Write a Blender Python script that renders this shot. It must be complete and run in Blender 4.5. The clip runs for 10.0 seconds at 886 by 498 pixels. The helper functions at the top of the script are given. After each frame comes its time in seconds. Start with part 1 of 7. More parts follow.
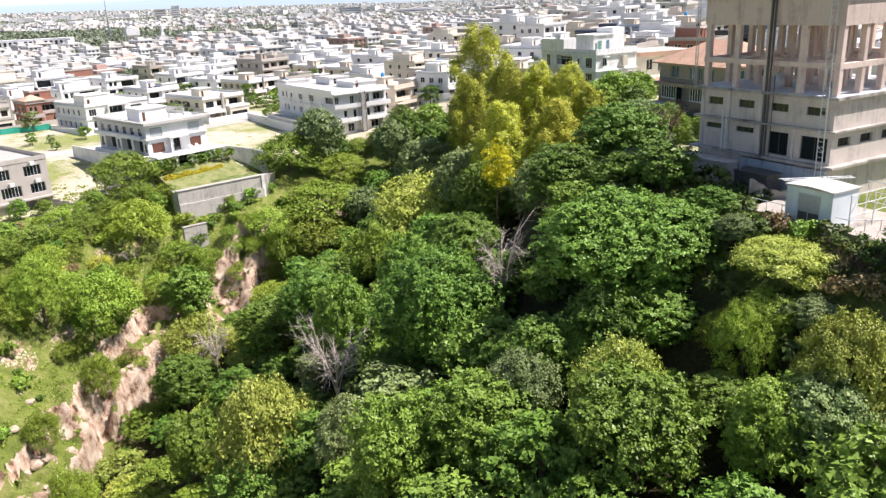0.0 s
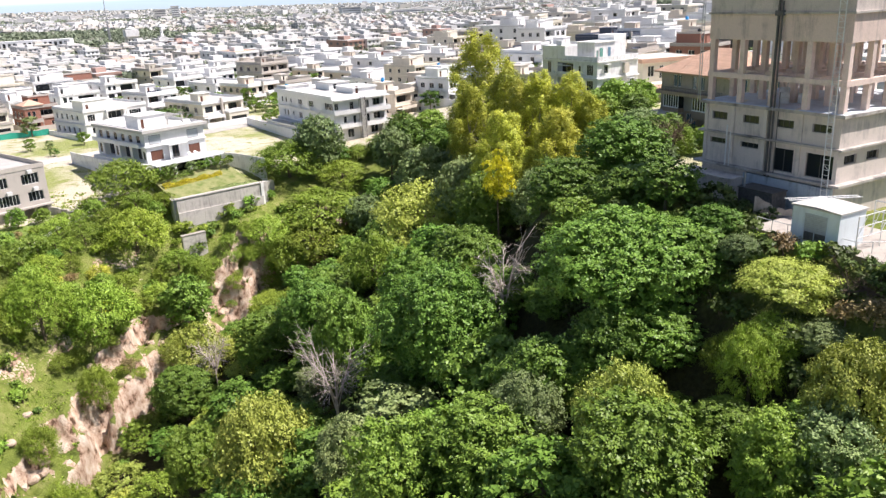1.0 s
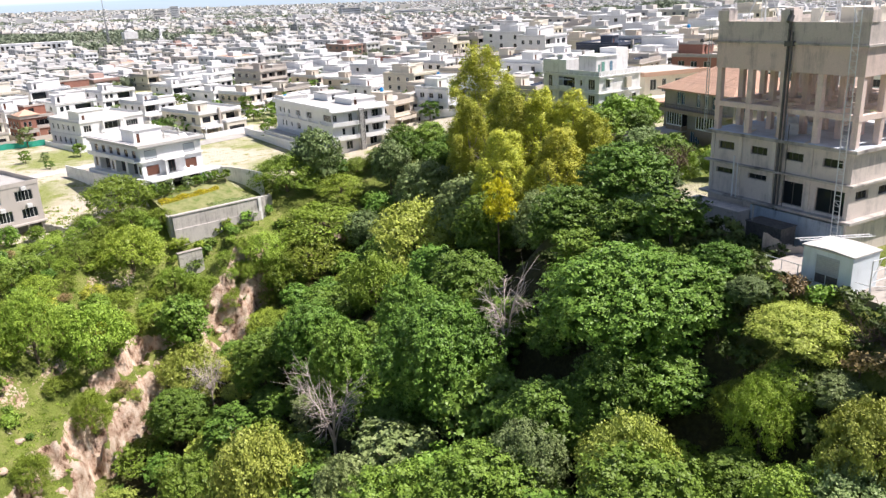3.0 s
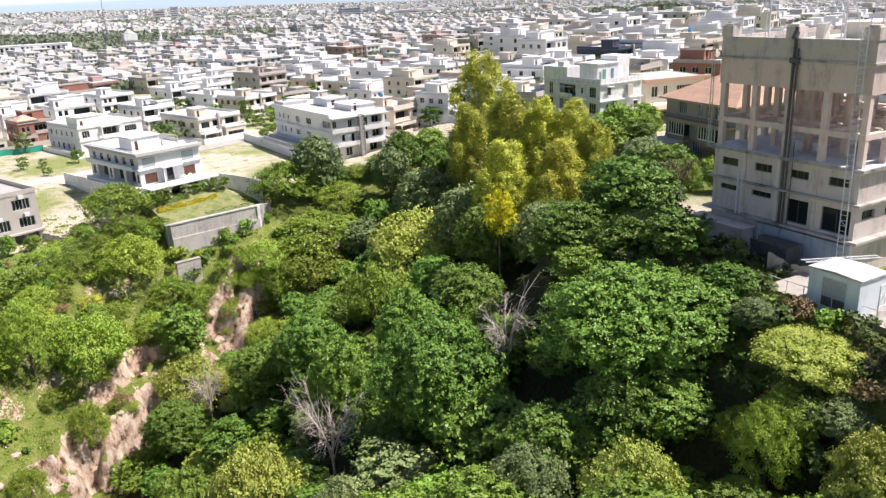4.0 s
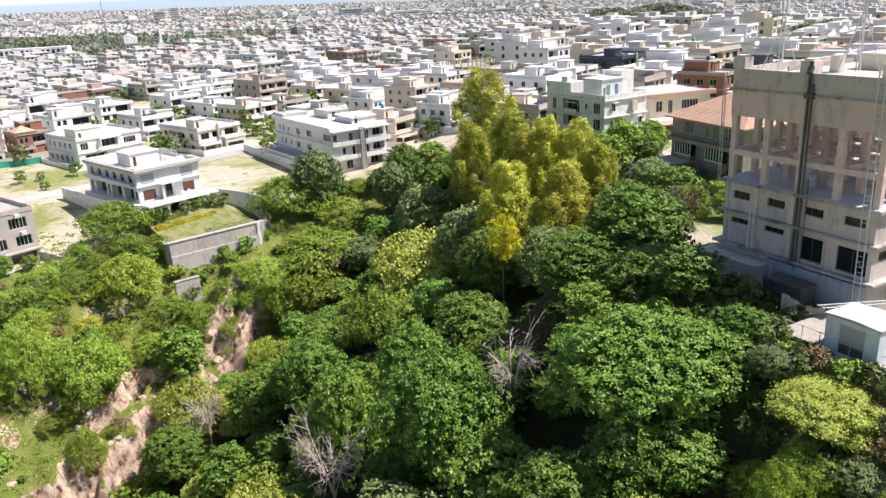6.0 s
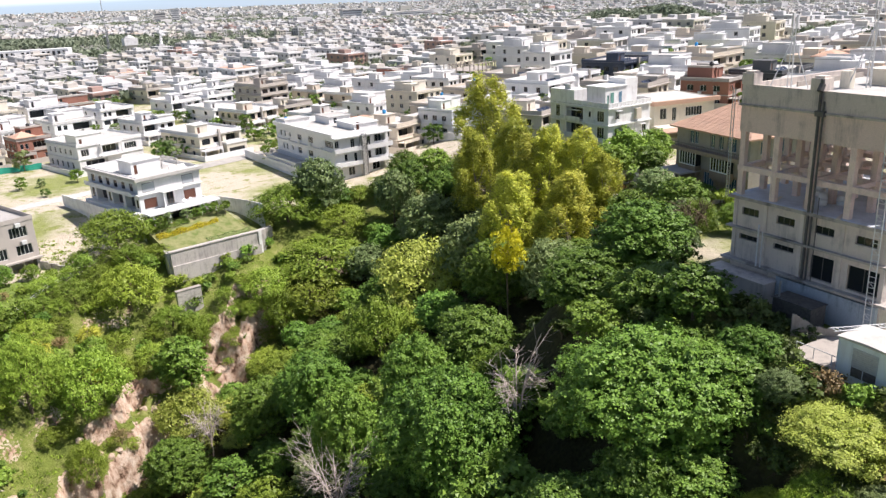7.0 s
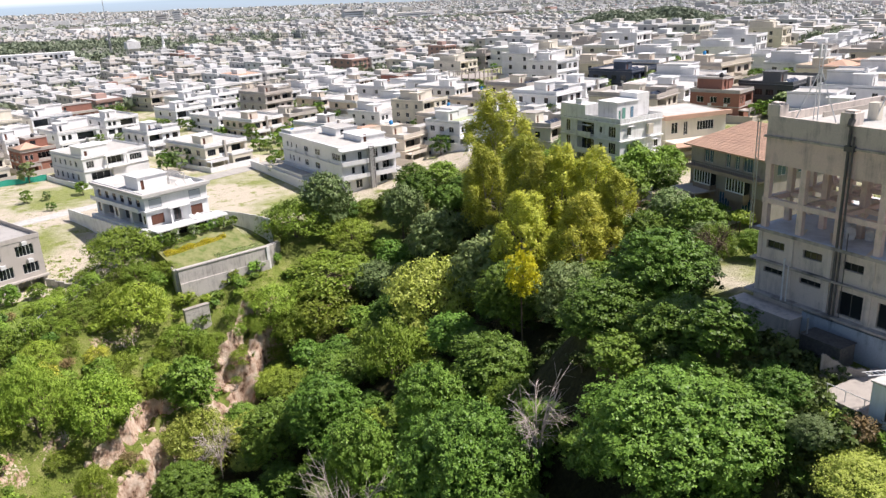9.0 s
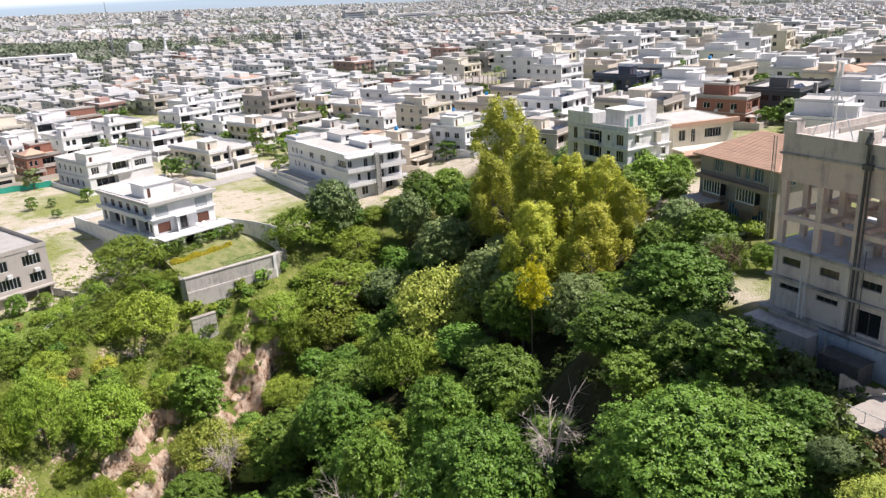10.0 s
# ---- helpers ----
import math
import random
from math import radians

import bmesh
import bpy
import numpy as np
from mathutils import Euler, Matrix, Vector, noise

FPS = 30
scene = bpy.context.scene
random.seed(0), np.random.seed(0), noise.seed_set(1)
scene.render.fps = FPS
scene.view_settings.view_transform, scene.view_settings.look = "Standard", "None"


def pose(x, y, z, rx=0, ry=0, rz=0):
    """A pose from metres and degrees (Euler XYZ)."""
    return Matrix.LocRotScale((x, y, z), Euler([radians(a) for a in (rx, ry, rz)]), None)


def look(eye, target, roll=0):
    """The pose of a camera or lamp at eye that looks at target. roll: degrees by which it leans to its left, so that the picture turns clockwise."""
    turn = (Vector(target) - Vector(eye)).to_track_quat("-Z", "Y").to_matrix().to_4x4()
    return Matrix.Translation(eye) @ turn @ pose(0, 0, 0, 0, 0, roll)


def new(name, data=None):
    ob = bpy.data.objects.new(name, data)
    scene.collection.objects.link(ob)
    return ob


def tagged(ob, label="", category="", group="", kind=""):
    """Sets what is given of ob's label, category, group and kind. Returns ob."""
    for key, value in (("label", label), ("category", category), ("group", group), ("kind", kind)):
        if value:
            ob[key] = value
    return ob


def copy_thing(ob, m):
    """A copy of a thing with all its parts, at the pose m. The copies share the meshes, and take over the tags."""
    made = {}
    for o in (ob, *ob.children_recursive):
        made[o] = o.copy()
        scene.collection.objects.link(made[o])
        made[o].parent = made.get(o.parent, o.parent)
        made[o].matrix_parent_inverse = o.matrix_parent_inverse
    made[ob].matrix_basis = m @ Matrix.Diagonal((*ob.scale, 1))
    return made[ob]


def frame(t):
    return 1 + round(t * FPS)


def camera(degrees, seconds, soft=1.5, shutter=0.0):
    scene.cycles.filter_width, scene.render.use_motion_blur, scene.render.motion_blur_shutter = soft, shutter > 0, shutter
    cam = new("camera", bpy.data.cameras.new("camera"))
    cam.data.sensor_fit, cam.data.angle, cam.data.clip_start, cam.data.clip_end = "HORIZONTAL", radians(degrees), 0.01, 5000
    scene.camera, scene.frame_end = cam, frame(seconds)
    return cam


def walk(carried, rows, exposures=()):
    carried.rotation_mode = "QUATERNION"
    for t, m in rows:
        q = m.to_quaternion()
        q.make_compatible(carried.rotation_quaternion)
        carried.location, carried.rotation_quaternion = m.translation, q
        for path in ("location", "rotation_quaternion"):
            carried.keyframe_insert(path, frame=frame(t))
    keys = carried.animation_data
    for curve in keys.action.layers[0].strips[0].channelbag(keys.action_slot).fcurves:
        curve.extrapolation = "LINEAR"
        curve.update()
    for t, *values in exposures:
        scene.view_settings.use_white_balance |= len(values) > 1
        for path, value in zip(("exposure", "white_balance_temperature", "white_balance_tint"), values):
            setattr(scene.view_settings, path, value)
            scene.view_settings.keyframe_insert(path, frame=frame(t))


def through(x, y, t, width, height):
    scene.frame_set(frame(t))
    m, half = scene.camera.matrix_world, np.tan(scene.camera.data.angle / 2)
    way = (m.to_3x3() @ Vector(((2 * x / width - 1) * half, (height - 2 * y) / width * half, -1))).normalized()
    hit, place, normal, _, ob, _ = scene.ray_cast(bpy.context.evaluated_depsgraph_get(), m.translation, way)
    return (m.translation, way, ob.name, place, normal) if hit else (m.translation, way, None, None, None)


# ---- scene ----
cam = camera(60.3, 10.0, soft=1.4)
PATH = [
    (0, (1.744, -0.040, 30.672), (0.6567, 37.9122, 18.0844), -2.73),
    (0.5, (1.687, 0.798, 31.543), (0.6045, 38.7457, 18.9402), -2.73),
    (1, (1.671, 1.663, 32.364), (0.5912, 39.6058, 19.7478), -2.73),
    (1.5, (1.687, 2.548, 33.162), (0.6085, 40.4866, 20.5313), -2.74),
    (2, (1.725, 3.447, 33.951), (0.6470, 41.3813, 21.3086), -2.74),
    (2.5, (1.775, 4.356, 34.745), (0.6972, 42.2862, 22.0908), -2.75),
    (4, (1.906, 7.099, 37.197), (0.8155, 45.0187, 24.5138), -2.79),
    (4.5, (1.907, 8.005, 38.038), (0.8105, 45.9220, 25.3453), -2.80),
    (5, (1.871, 8.898, 38.882), (0.7668, 46.8130, 26.1831), -2.82),
    (5.5, (1.789, 9.777, 39.726), (0.6752, 47.6895, 27.0209), -2.84),
    (7, (1.185, 12.271, 42.211), (0.0328, 50.1770, 29.4914), -2.91),
    (7.5, (0.841, 13.035, 43.015), (-0.3259, 50.9399, 30.2936), -2.93),
    (8, (0.418, 13.754, 43.813), (-0.7648, 51.6579, 31.0892), -2.96),
    (8.5, (-0.086, 14.422, 44.610), (-1.2865, 52.3252, 31.8856), -2.99),
    (9, (-0.671, 15.028, 45.422), (-1.8920, 52.9301, 32.6975), -3.02),
    (9.5, (-1.339, 15.562, 46.268), (-2.5803, 53.4640, 33.5443), -3.05),
    (10, (-2.085, 16.014, 47.175), (-3.3483, 53.9157, 34.4524), -3.09),
]
walk(cam, [(t, look(eye, target, roll)) for t, eye, target, roll in PATH],
     exposures=[(0, 0.76, 6600, 16), (2.5, 0.68, 6600, 16), (5, 0.58, 6600, 16), (7.5, 0.49, 6600, 16), (10, 0.37, 6600, 16)])
# ---------------------------------------------------------------- light
SUN_TO = Vector((0.99, 0.05, 0)).normalized()
SUN_EL = radians(57)
sun_dir = Vector((SUN_TO.x * math.cos(SUN_EL), SUN_TO.y * math.cos(SUN_EL), math.sin(SUN_EL)))
sun_data = bpy.data.lights.new("sun", "SUN")
sun_data.energy, sun_data.angle, sun_data.color = 4.95, radians(0.55), (1.0, 0.955, 0.905)
sun = new("sun", sun_data)
sun.matrix_world = look(sun_dir * 400, (0, 0, 0))
world = bpy.data.worlds.new("sky")
scene.world = world
world.use_nodes = True
wn = world.node_tree.nodes
sky = wn.new("ShaderNodeTexSky")
sky.sky_type, sky.sun_disc = "NISHITA", False
sky.sun_elevation, sky.sun_rotation = SUN_EL, math.atan2(SUN_TO.x, SUN_TO.y)
sky.air_density, sky.dust_density, sky.ozone_density = 1.0, 1.0, 1.0
world.node_tree.links.new(sky.outputs[0], wn["Background"].inputs[0])
wn["Background"].inputs[1].default_value = 0.071

# ---------------------------------------------------------------- materials


def material(name, rough=0.8, metal=0.0, spec=0.3):
    m = bpy.data.materials.new(name)
    m.use_nodes = True
    nt = m.node_tree
    b = nt.nodes["Principled BSDF"]
    b.inputs["Roughness"].default_value = rough
    b.inputs["Metallic"].default_value = metal
    b.inputs["Specular IOR Level"].default_value = spec
    return m, nt, b


def node(nt, kind, **kw):
    n = nt.nodes.new(kind)
    for k, v in kw.items():
        n.inputs[k].default_value = v
    return n


def noise_tex(nt, coord, scale, detail=6.0, rough=0.6):
    n = node(nt, "ShaderNodeTexNoise", Scale=scale, Detail=detail, Roughness=rough)
    nt.links.new(coord, n.inputs["Vector"])
    return n.outputs["Fac"]


def ramp(nt, fac, stops):
    r = nt.nodes.new("ShaderNodeValToRGB")
    e = r.color_ramp.elements
    while len(e) < len(stops):
        e.new(0.5)
    for el, (p, c) in zip(e, stops):
        el.position, el.color = p, (*c, 1)
    nt.links.new(fac, r.inputs[0])
    return r.outputs[0]


def mix(nt, fac, a, b, how="MIX"):
    n = nt.nodes.new("ShaderNodeMix")
    n.data_type, n.blend_type = "RGBA", how
    for key, val in ((0, fac), (6, a), (7, b)):
        if isinstance(val, (int, float)):
            n.inputs[key].default_value = val
        elif isinstance(val, tuple):
            n.inputs[key].default_value = (*val, 1)
        else:
            nt.links.new(val, n.inputs[key])
    return n.outputs[2]


def bump(nt, b, height, strength=0.4, distance=0.05):
    n = node(nt, "ShaderNodeBump", Strength=strength, Distance=distance)
    nt.links.new(height, n.inputs["Height"])
    nt.links.new(n.outputs[0], b.inputs["Normal"])


def object_random(nt):
    return nt.nodes.new("ShaderNodeObjectInfo").outputs["Random"]


def coords(nt, world_space=False):
    if world_space:
        return nt.nodes.new("ShaderNodeNewGeometry").outputs["Position"]
    return nt.nodes.new("ShaderNodeTexCoord").outputs["Object"]


def plaster(name, colour, stain=(0.25, 0.24, 0.22), amount=0.35, rough=0.85, vary=0.06, streaks=True, ages=(0.9, 1.04), island=False):
    """Painted plaster: fine grain, blotches, and rain streaks running down from the edges."""
    m, nt, b = material(name, rough)
    c = coords(nt, True)
    grain = noise_tex(nt, c, 9.0, 5)
    blotch = noise_tex(nt, c, 0.45, 6, 0.65)
    base = ramp(nt, grain, [(0.3, tuple(v * (1 - vary) for v in colour)), (0.7, tuple(min(v * (1 + vary), 0.86) for v in colour))])
    if streaks:
        mp = node(nt, "ShaderNodeMapping", Scale=(1.6, 1.6, 0.12))
        nt.links.new(c, mp.inputs["Vector"])
        st = noise_tex(nt, mp.outputs[0], 1.0, 7, 0.7)
        mul = nt.nodes.new("ShaderNodeMath")
        mul.operation = "MULTIPLY"
        nt.links.new(st, mul.inputs[0])
        nt.links.new(blotch, mul.inputs[1])
        fac = ramp(nt, mul.outputs[0], [(0.24, (0, 0, 0)), (0.48, (amount, amount, amount))])
    else:
        fac = ramp(nt, blotch, [(0.45, (0, 0, 0)), (0.75, (amount, amount, amount))])
    age = node(nt, "ShaderNodeMapRange")
    age.inputs["To Min"].default_value, age.inputs["To Max"].default_value = ages
    nt.links.new(nt.nodes.new("ShaderNodeNewGeometry").outputs["Random Per Island"] if island else object_random(nt), age.inputs["Value"])
    tone = node(nt, "ShaderNodeHueSaturation")
    nt.links.new(age.outputs[0], tone.inputs["Value"])
    nt.links.new(mix(nt, fac, base, stain), tone.inputs["Color"])
    nt.links.new(tone.outputs[0], b.inputs["Base Color"])
    bump(nt, b, grain, 0.25, 0.02)
    return m


def two_tone(name, a, c2, scale=3.0, rough=0.8, detail=8, metal=0.0, bumps=0.3):
    m, nt, b = material(name, rough, metal)
    c = coords(nt, True)
    f = noise_tex(nt, c, scale, detail, 0.65)
    nt.links.new(ramp(nt, f, [(0.3, a), (0.7, c2)]), b.inputs["Base Color"])
    bump(nt, b, f, bumps, 0.03)
    return m


def leaf_material(name, dark, light, warm, through=0.085):
    """Leaves: hue by tree, by leaf and by patch, glossy, and letting light through."""
    m, nt, b = material(name, 0.46, 0.0, 0.23)
    isl = nt.nodes.new("ShaderNodeNewGeometry").outputs["Random Per Island"]
    col = ramp(nt, isl, [(0.0, dark), (0.55, light), (1.0, warm)])
    pos = coords(nt, True)
    patch = noise_tex(nt, pos, 0.5, 3)
    col = mix(nt, ramp(nt, patch, [(0.35, (0, 0, 0)), (0.7, (0.6, 0.6, 0.6))]), col, warm)
    hsv = node(nt, "ShaderNodeHueSaturation", Saturation=1.02)
    rnd = object_random(nt)
    mr = node(nt, "ShaderNodeMapRange")
    mr.inputs["To Min"].default_value, mr.inputs["To Max"].default_value = 0.486, 0.512
    nt.links.new(rnd, mr.inputs["Value"])
    nt.links.new(mr.outputs[0], hsv.inputs["Hue"])
    mv = node(nt, "ShaderNodeMapRange")
    mv.inputs["To Min"].default_value, mv.inputs["To Max"].default_value = 0.75, 1.3
    r2 = nt.nodes.new("ShaderNodeMath")
    r2.operation = "FRACT"
    r3 = nt.nodes.new("ShaderNodeMath")
    r3.operation, r3.inputs[1].default_value = "MULTIPLY", 7.31
    nt.links.new(rnd, r3.inputs[0])
    nt.links.new(r3.outputs[0], r2.inputs[0])
    nt.links.new(r2.outputs[0], mv.inputs["Value"])
    nt.links.new(mv.outputs[0], hsv.inputs["Value"])
    nt.links.new(col, hsv.inputs["Color"])
    nt.links.new(hsv.outputs[0], b.inputs["Base Color"])
    tr = nt.nodes.new("ShaderNodeBsdfTranslucent")
    nt.links.new(hsv.outputs[0], tr.inputs["Color"])
    mx = nt.nodes.new("ShaderNodeMixShader")
    mx.inputs[0].default_value = through
    nt.links.new(b.outputs[0], mx.inputs[1])
    nt.links.new(tr.outputs[0], mx.inputs[2])
    nt.links.new(mx.outputs[0], nt.nodes["Material Output"].inputs[0])
    return m


WHITE = plaster("white_paint", (0.79, 0.79, 0.79), (0.46, 0.45, 0.43), 0.4)
OLD_WHITE = plaster("old_white_paint", (0.82, 0.81, 0.80), (0.30, 0.28, 0.26), 0.6)
LAWN = two_tone("lawn", (0.09, 0.14, 0.025), (0.20, 0.26, 0.06), 1.2, 0.95)
GARDEN_BED = two_tone("planted_garden_soil", (0.10, 0.15, 0.03), (0.30, 0.28, 0.14), 0.55, 0.95)
SAND = plaster("sand_paint", (0.62, 0.54, 0.45), (0.30, 0.25, 0.2), 0.4)
BROWN_STONE = plaster("brown_stone_facing", (0.34, 0.265, 0.205), (0.13, 0.11, 0.09), 0.6, 0.9, 0.22)
WORN_STONE = plaster("worn_grey_brown_render", (0.36, 0.325, 0.285), (0.13, 0.11, 0.09), 0.65, 0.9, 0.15)
FADED_GREY = two_tone("faded_grey_blue_paint", (0.36, 0.40, 0.44), (0.50, 0.53, 0.55), 3.0, 0.6)
FADED_BLUE = two_tone("faded_blue_paint", (0.10, 0.20, 0.28), (0.18, 0.29, 0.37), 4.0, 0.6)
PANEL = two_tone("solar_panel", (0.02, 0.03, 0.05), (0.05, 0.06, 0.09), 3.0, 0.2)
CREAM = plaster("cream_paint", (0.72, 0.67, 0.565), (0.35, 0.31, 0.25), 0.4)
BEIGE = plaster("beige_paint", (0.65, 0.585, 0.495), (0.30, 0.27, 0.23), 0.4)
PALE_GREY = plaster("pale_grey_paint", (0.58, 0.56, 0.535), (0.27, 0.26, 0.245), 0.4)
DARK_BLUE = plaster("dark_blue_grey_paint", (0.07, 0.085, 0.12), (0.2, 0.2, 0.19), 0.3)
DARK_GREY = plaster("dark_grey_paint", (0.11, 0.115, 0.12), (0.2, 0.2, 0.19), 0.3)
TAUPE = plaster("taupe_render", (0.48, 0.44, 0.40), (0.24, 0.22, 0.2), 0.35)
BRICK_RED = plaster("red_brick_facing", (0.32, 0.155, 0.115), (0.18, 0.1, 0.08), 0.5, 0.9, 0.2)
CONCRETE = plaster("raw_concrete", (0.42, 0.38, 0.34), (0.10, 0.09, 0.085), 0.7, 0.92, 0.1)
TOWER_PAINT = plaster("weathered_tower_render", (0.70, 0.62, 0.56), (0.17, 0.165, 0.17), 0.75, 0.9, 0.08)
BLUE_STAINED = plaster("blue_stained_render", (0.46, 0.53, 0.60), (0.08, 0.11, 0.15), 0.85, 0.9, 0.12)
TOWER_GREY = plaster("weathered_grey_concrete", (0.62, 0.55, 0.50), (0.14, 0.13, 0.13), 0.8, 0.9, 0.14)
TOWER_PINK = plaster("weathered_pinkish_concrete", (0.76, 0.61, 0.54), (0.20, 0.17, 0.155), 0.7, 0.9, 0.12)

WALL_STAINED = plaster("stained_grey_render", (0.50, 0.47, 0.44), (0.12, 0.11, 0.10), 0.85, 0.93, 0.18)


def rubble(name, light, dark, mortar):
    """Rubble masonry: stones of uneven tone in pale mortar, blackened in streaks."""
    m, nt, b = material(name, 0.95)
    c = coords(nt, True)
    mp = node(nt, "ShaderNodeMapping", Scale=(0.8, 0.8, 2.2))
    nt.links.new(c, mp.inputs["Vector"])
    cell, edge = node(nt, "ShaderNodeTexVoronoi", Scale=2.0), node(nt, "ShaderNodeTexVoronoi", Scale=2.0)
    edge.feature = "DISTANCE_TO_EDGE"
    for v in (cell, edge):
        nt.links.new(mp.outputs[0], v.inputs["Vector"])
    tone = nt.nodes.new("ShaderNodeSeparateColor")
    nt.links.new(cell.outputs["Color"], tone.inputs[0])
    col = ramp(nt, tone.outputs[0], [(0.0, dark), (1.0, light)])
    col = mix(nt, ramp(nt, edge.outputs["Distance"], [(0.03, (1, 1, 1)), (0.09, (0, 0, 0))]), col, mortar)
    ms = node(nt, "ShaderNodeMapping", Scale=(1.2, 1.2, 0.16))
    nt.links.new(c, ms.inputs["Vector"])
    streak = ramp(nt, noise_tex(nt, ms.outputs[0], 0.8, 7, 0.7), [(0.52, (0, 0, 0)), (0.66, (0.65, 0.65, 0.65))])
    nt.links.new(mix(nt, streak, col, (0.085, 0.08, 0.072)), b.inputs["Base Color"])
    bump(nt, b, edge.outputs["Distance"], 0.7, 0.12)
    return m


STONE = rubble("stained_masonry", (0.56, 0.53, 0.48), (0.36, 0.335, 0.30), (0.50, 0.48, 0.44))
ROOF_PALE = plaster("pale_roof_screed", (0.54, 0.525, 0.495), (0.30, 0.285, 0.26), 0.5, 0.9, 0.07, streaks=False)
ROOF_GREY = plaster("grey_roof_screed", (0.45, 0.43, 0.41), (0.2, 0.19, 0.18), 0.5, 0.9, 0.1, streaks=False)
ROOF_GREEN = plaster("pale_green_roof_paint", (0.45, 0.50, 0.33), (0.3, 0.3, 0.22), 0.5, 0.9, 0.08, streaks=False)
TERRACOTTA = plaster("terracotta_tile", (0.58, 0.375, 0.275), (0.38, 0.27, 0.205), 0.55, 0.85, 0.16, streaks=False)
OPEN_FLOOR = plaster("bluish_pale_screed", (0.62, 0.66, 0.72), (0.2, 0.2, 0.22), 0.5, 0.85, 0.08, streaks=False)
LEDGE = plaster("black_stained_concrete", (0.50, 0.46, 0.42), (0.05, 0.05, 0.055), 0.95, 0.9, 0.1, streaks=False)
ROAD = two_tone("worn_asphalt", (0.32, 0.305, 0.285), (0.46, 0.435, 0.40), 0.5, 0.92)
PAVING = two_tone("pale_paving", (0.42, 0.41, 0.39), (0.62, 0.6, 0.56), 0.8, 0.85)
STEEL_WHITE = two_tone("white_painted_steel", (0.62, 0.63, 0.63), (0.78, 0.78, 0.77), 6.0, 0.5, 5, 0.0, 0.1)
STEEL_GREY = two_tone("galvanised_steel", (0.33, 0.34, 0.35), (0.5, 0.5, 0.5), 6.0, 0.45, 5, 0.6, 0.1)
CABIN_BLUE = plaster("pale_blue_white_panel", (0.72, 0.79, 0.83), (0.4, 0.42, 0.43), 0.35, 0.6, 0.04)
DARK_PIPE = two_tone("dark_pipe", (0.06, 0.06, 0.06), (0.15, 0.14, 0.13), 3.0, 0.6)
TANK_BLUE = two_tone("blue_plastic", (0.015, 0.22, 0.55), (0.03, 0.3, 0.65), 2.0, 0.4)
TANK_WHITE = two_tone("white_plastic", (0.6, 0.6, 0.6), (0.75, 0.75, 0.74), 2.0, 0.4)
TANK_BLACK = two_tone("black_plastic", (0.02, 0.02, 0.02), (0.04, 0.04, 0.04), 2.0, 0.4)
BROWN_DOOR = two_tone("brown_timber", (0.085, 0.035, 0.025), (0.16, 0.07, 0.045), 4.0, 0.55)
GREEN_DOOR = two_tone("faded_green_paint", (0.10, 0.27, 0.22), (0.18, 0.36, 0.30), 4.0, 0.6)
DEAD_WOOD = two_tone("dead_wood", (0.40, 0.33, 0.30), (0.62, 0.54, 0.49), 4.0, 0.95)
BARK = two_tone("bark", (0.09, 0.065, 0.045), (0.22, 0.17, 0.12), 4.0, 0.95)
PALE_BARK = two_tone("pale_bark", (0.24, 0.20, 0.165), (0.42, 0.37, 0.32), 4.0, 0.95)
GREEN_NET = two_tone("green_shade_cloth", (0.02, 0.28, 0.2), (0.04, 0.4, 0.3), 2.0, 0.7)

GLASS, _, g_b = material("dark_window_glass", 0.08, 0.0, 0.6)
g_b.inputs["Base Color"].default_value = (0.018, 0.022, 0.026, 1)
# window glass of far houses, lightened to hold the haze in its colour
HAZED_GLASS, _, g_b = material("hazed_window_glass", 0.3, 0.0, 0.5)
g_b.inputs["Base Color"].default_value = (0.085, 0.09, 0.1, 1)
BLUE_GLASS, _, g_b = material("blue_tinted_glass", 0.06, 0.0, 0.8)
g_b.inputs["Base Color"].default_value = (0.05, 0.11, 0.16, 1)

LEAF_DARK = leaf_material("mulberry_leaf", (0.078, 0.152, 0.028), (0.132, 0.236, 0.041), (0.188, 0.298, 0.054))
LEAF_BRIGHT = leaf_material("fresh_leaf", (0.112, 0.196, 0.034), (0.172, 0.288, 0.048), (0.238, 0.355, 0.06))
LEAF_GREY = leaf_material("grey_green_leaf", (0.135, 0.192, 0.07), (0.21, 0.285, 0.105), (0.275, 0.34, 0.135), 0.1)
LEAF_ACACIA = leaf_material("acacia_leaf", (0.15, 0.225, 0.034), (0.22, 0.315, 0.046), (0.29, 0.38, 0.06))
LEAF_YELLOW = leaf_material("yellow_green_leaf", (0.26, 0.315, 0.062), (0.36, 0.425, 0.085), (0.45, 0.49, 0.115))
LEAF_EUC = leaf_material("gum_leaf", (0.19, 0.235, 0.042), (0.40, 0.445, 0.072), (0.66, 0.635, 0.105), 0.2)
# undergrowth leaf, its colour darkened to paint in the shade beneath the trees
LEAF_SHADED = leaf_material("shade_darkened_leaf", (0.045, 0.075, 0.018), (0.07, 0.11, 0.026), (0.10, 0.14, 0.036), 0.08)
LEAF_DRY = leaf_material("dry_reddish_leaf", (0.15, 0.11, 0.05), (0.24, 0.175, 0.08), (0.30, 0.23, 0.11), 0.15)
# far foliage, paled and greyed so that its colour carries the haze
LEAF_HAZED = leaf_material("distant_leaf", (0.13, 0.165, 0.105), (0.175, 0.21, 0.14), (0.215, 0.25, 0.175), 0.1)
LEAF_FLOWER = leaf_material("yellow_blossom", (0.48, 0.46, 0.03), (0.62, 0.58, 0.04), (0.70, 0.64, 0.06), 0.3)

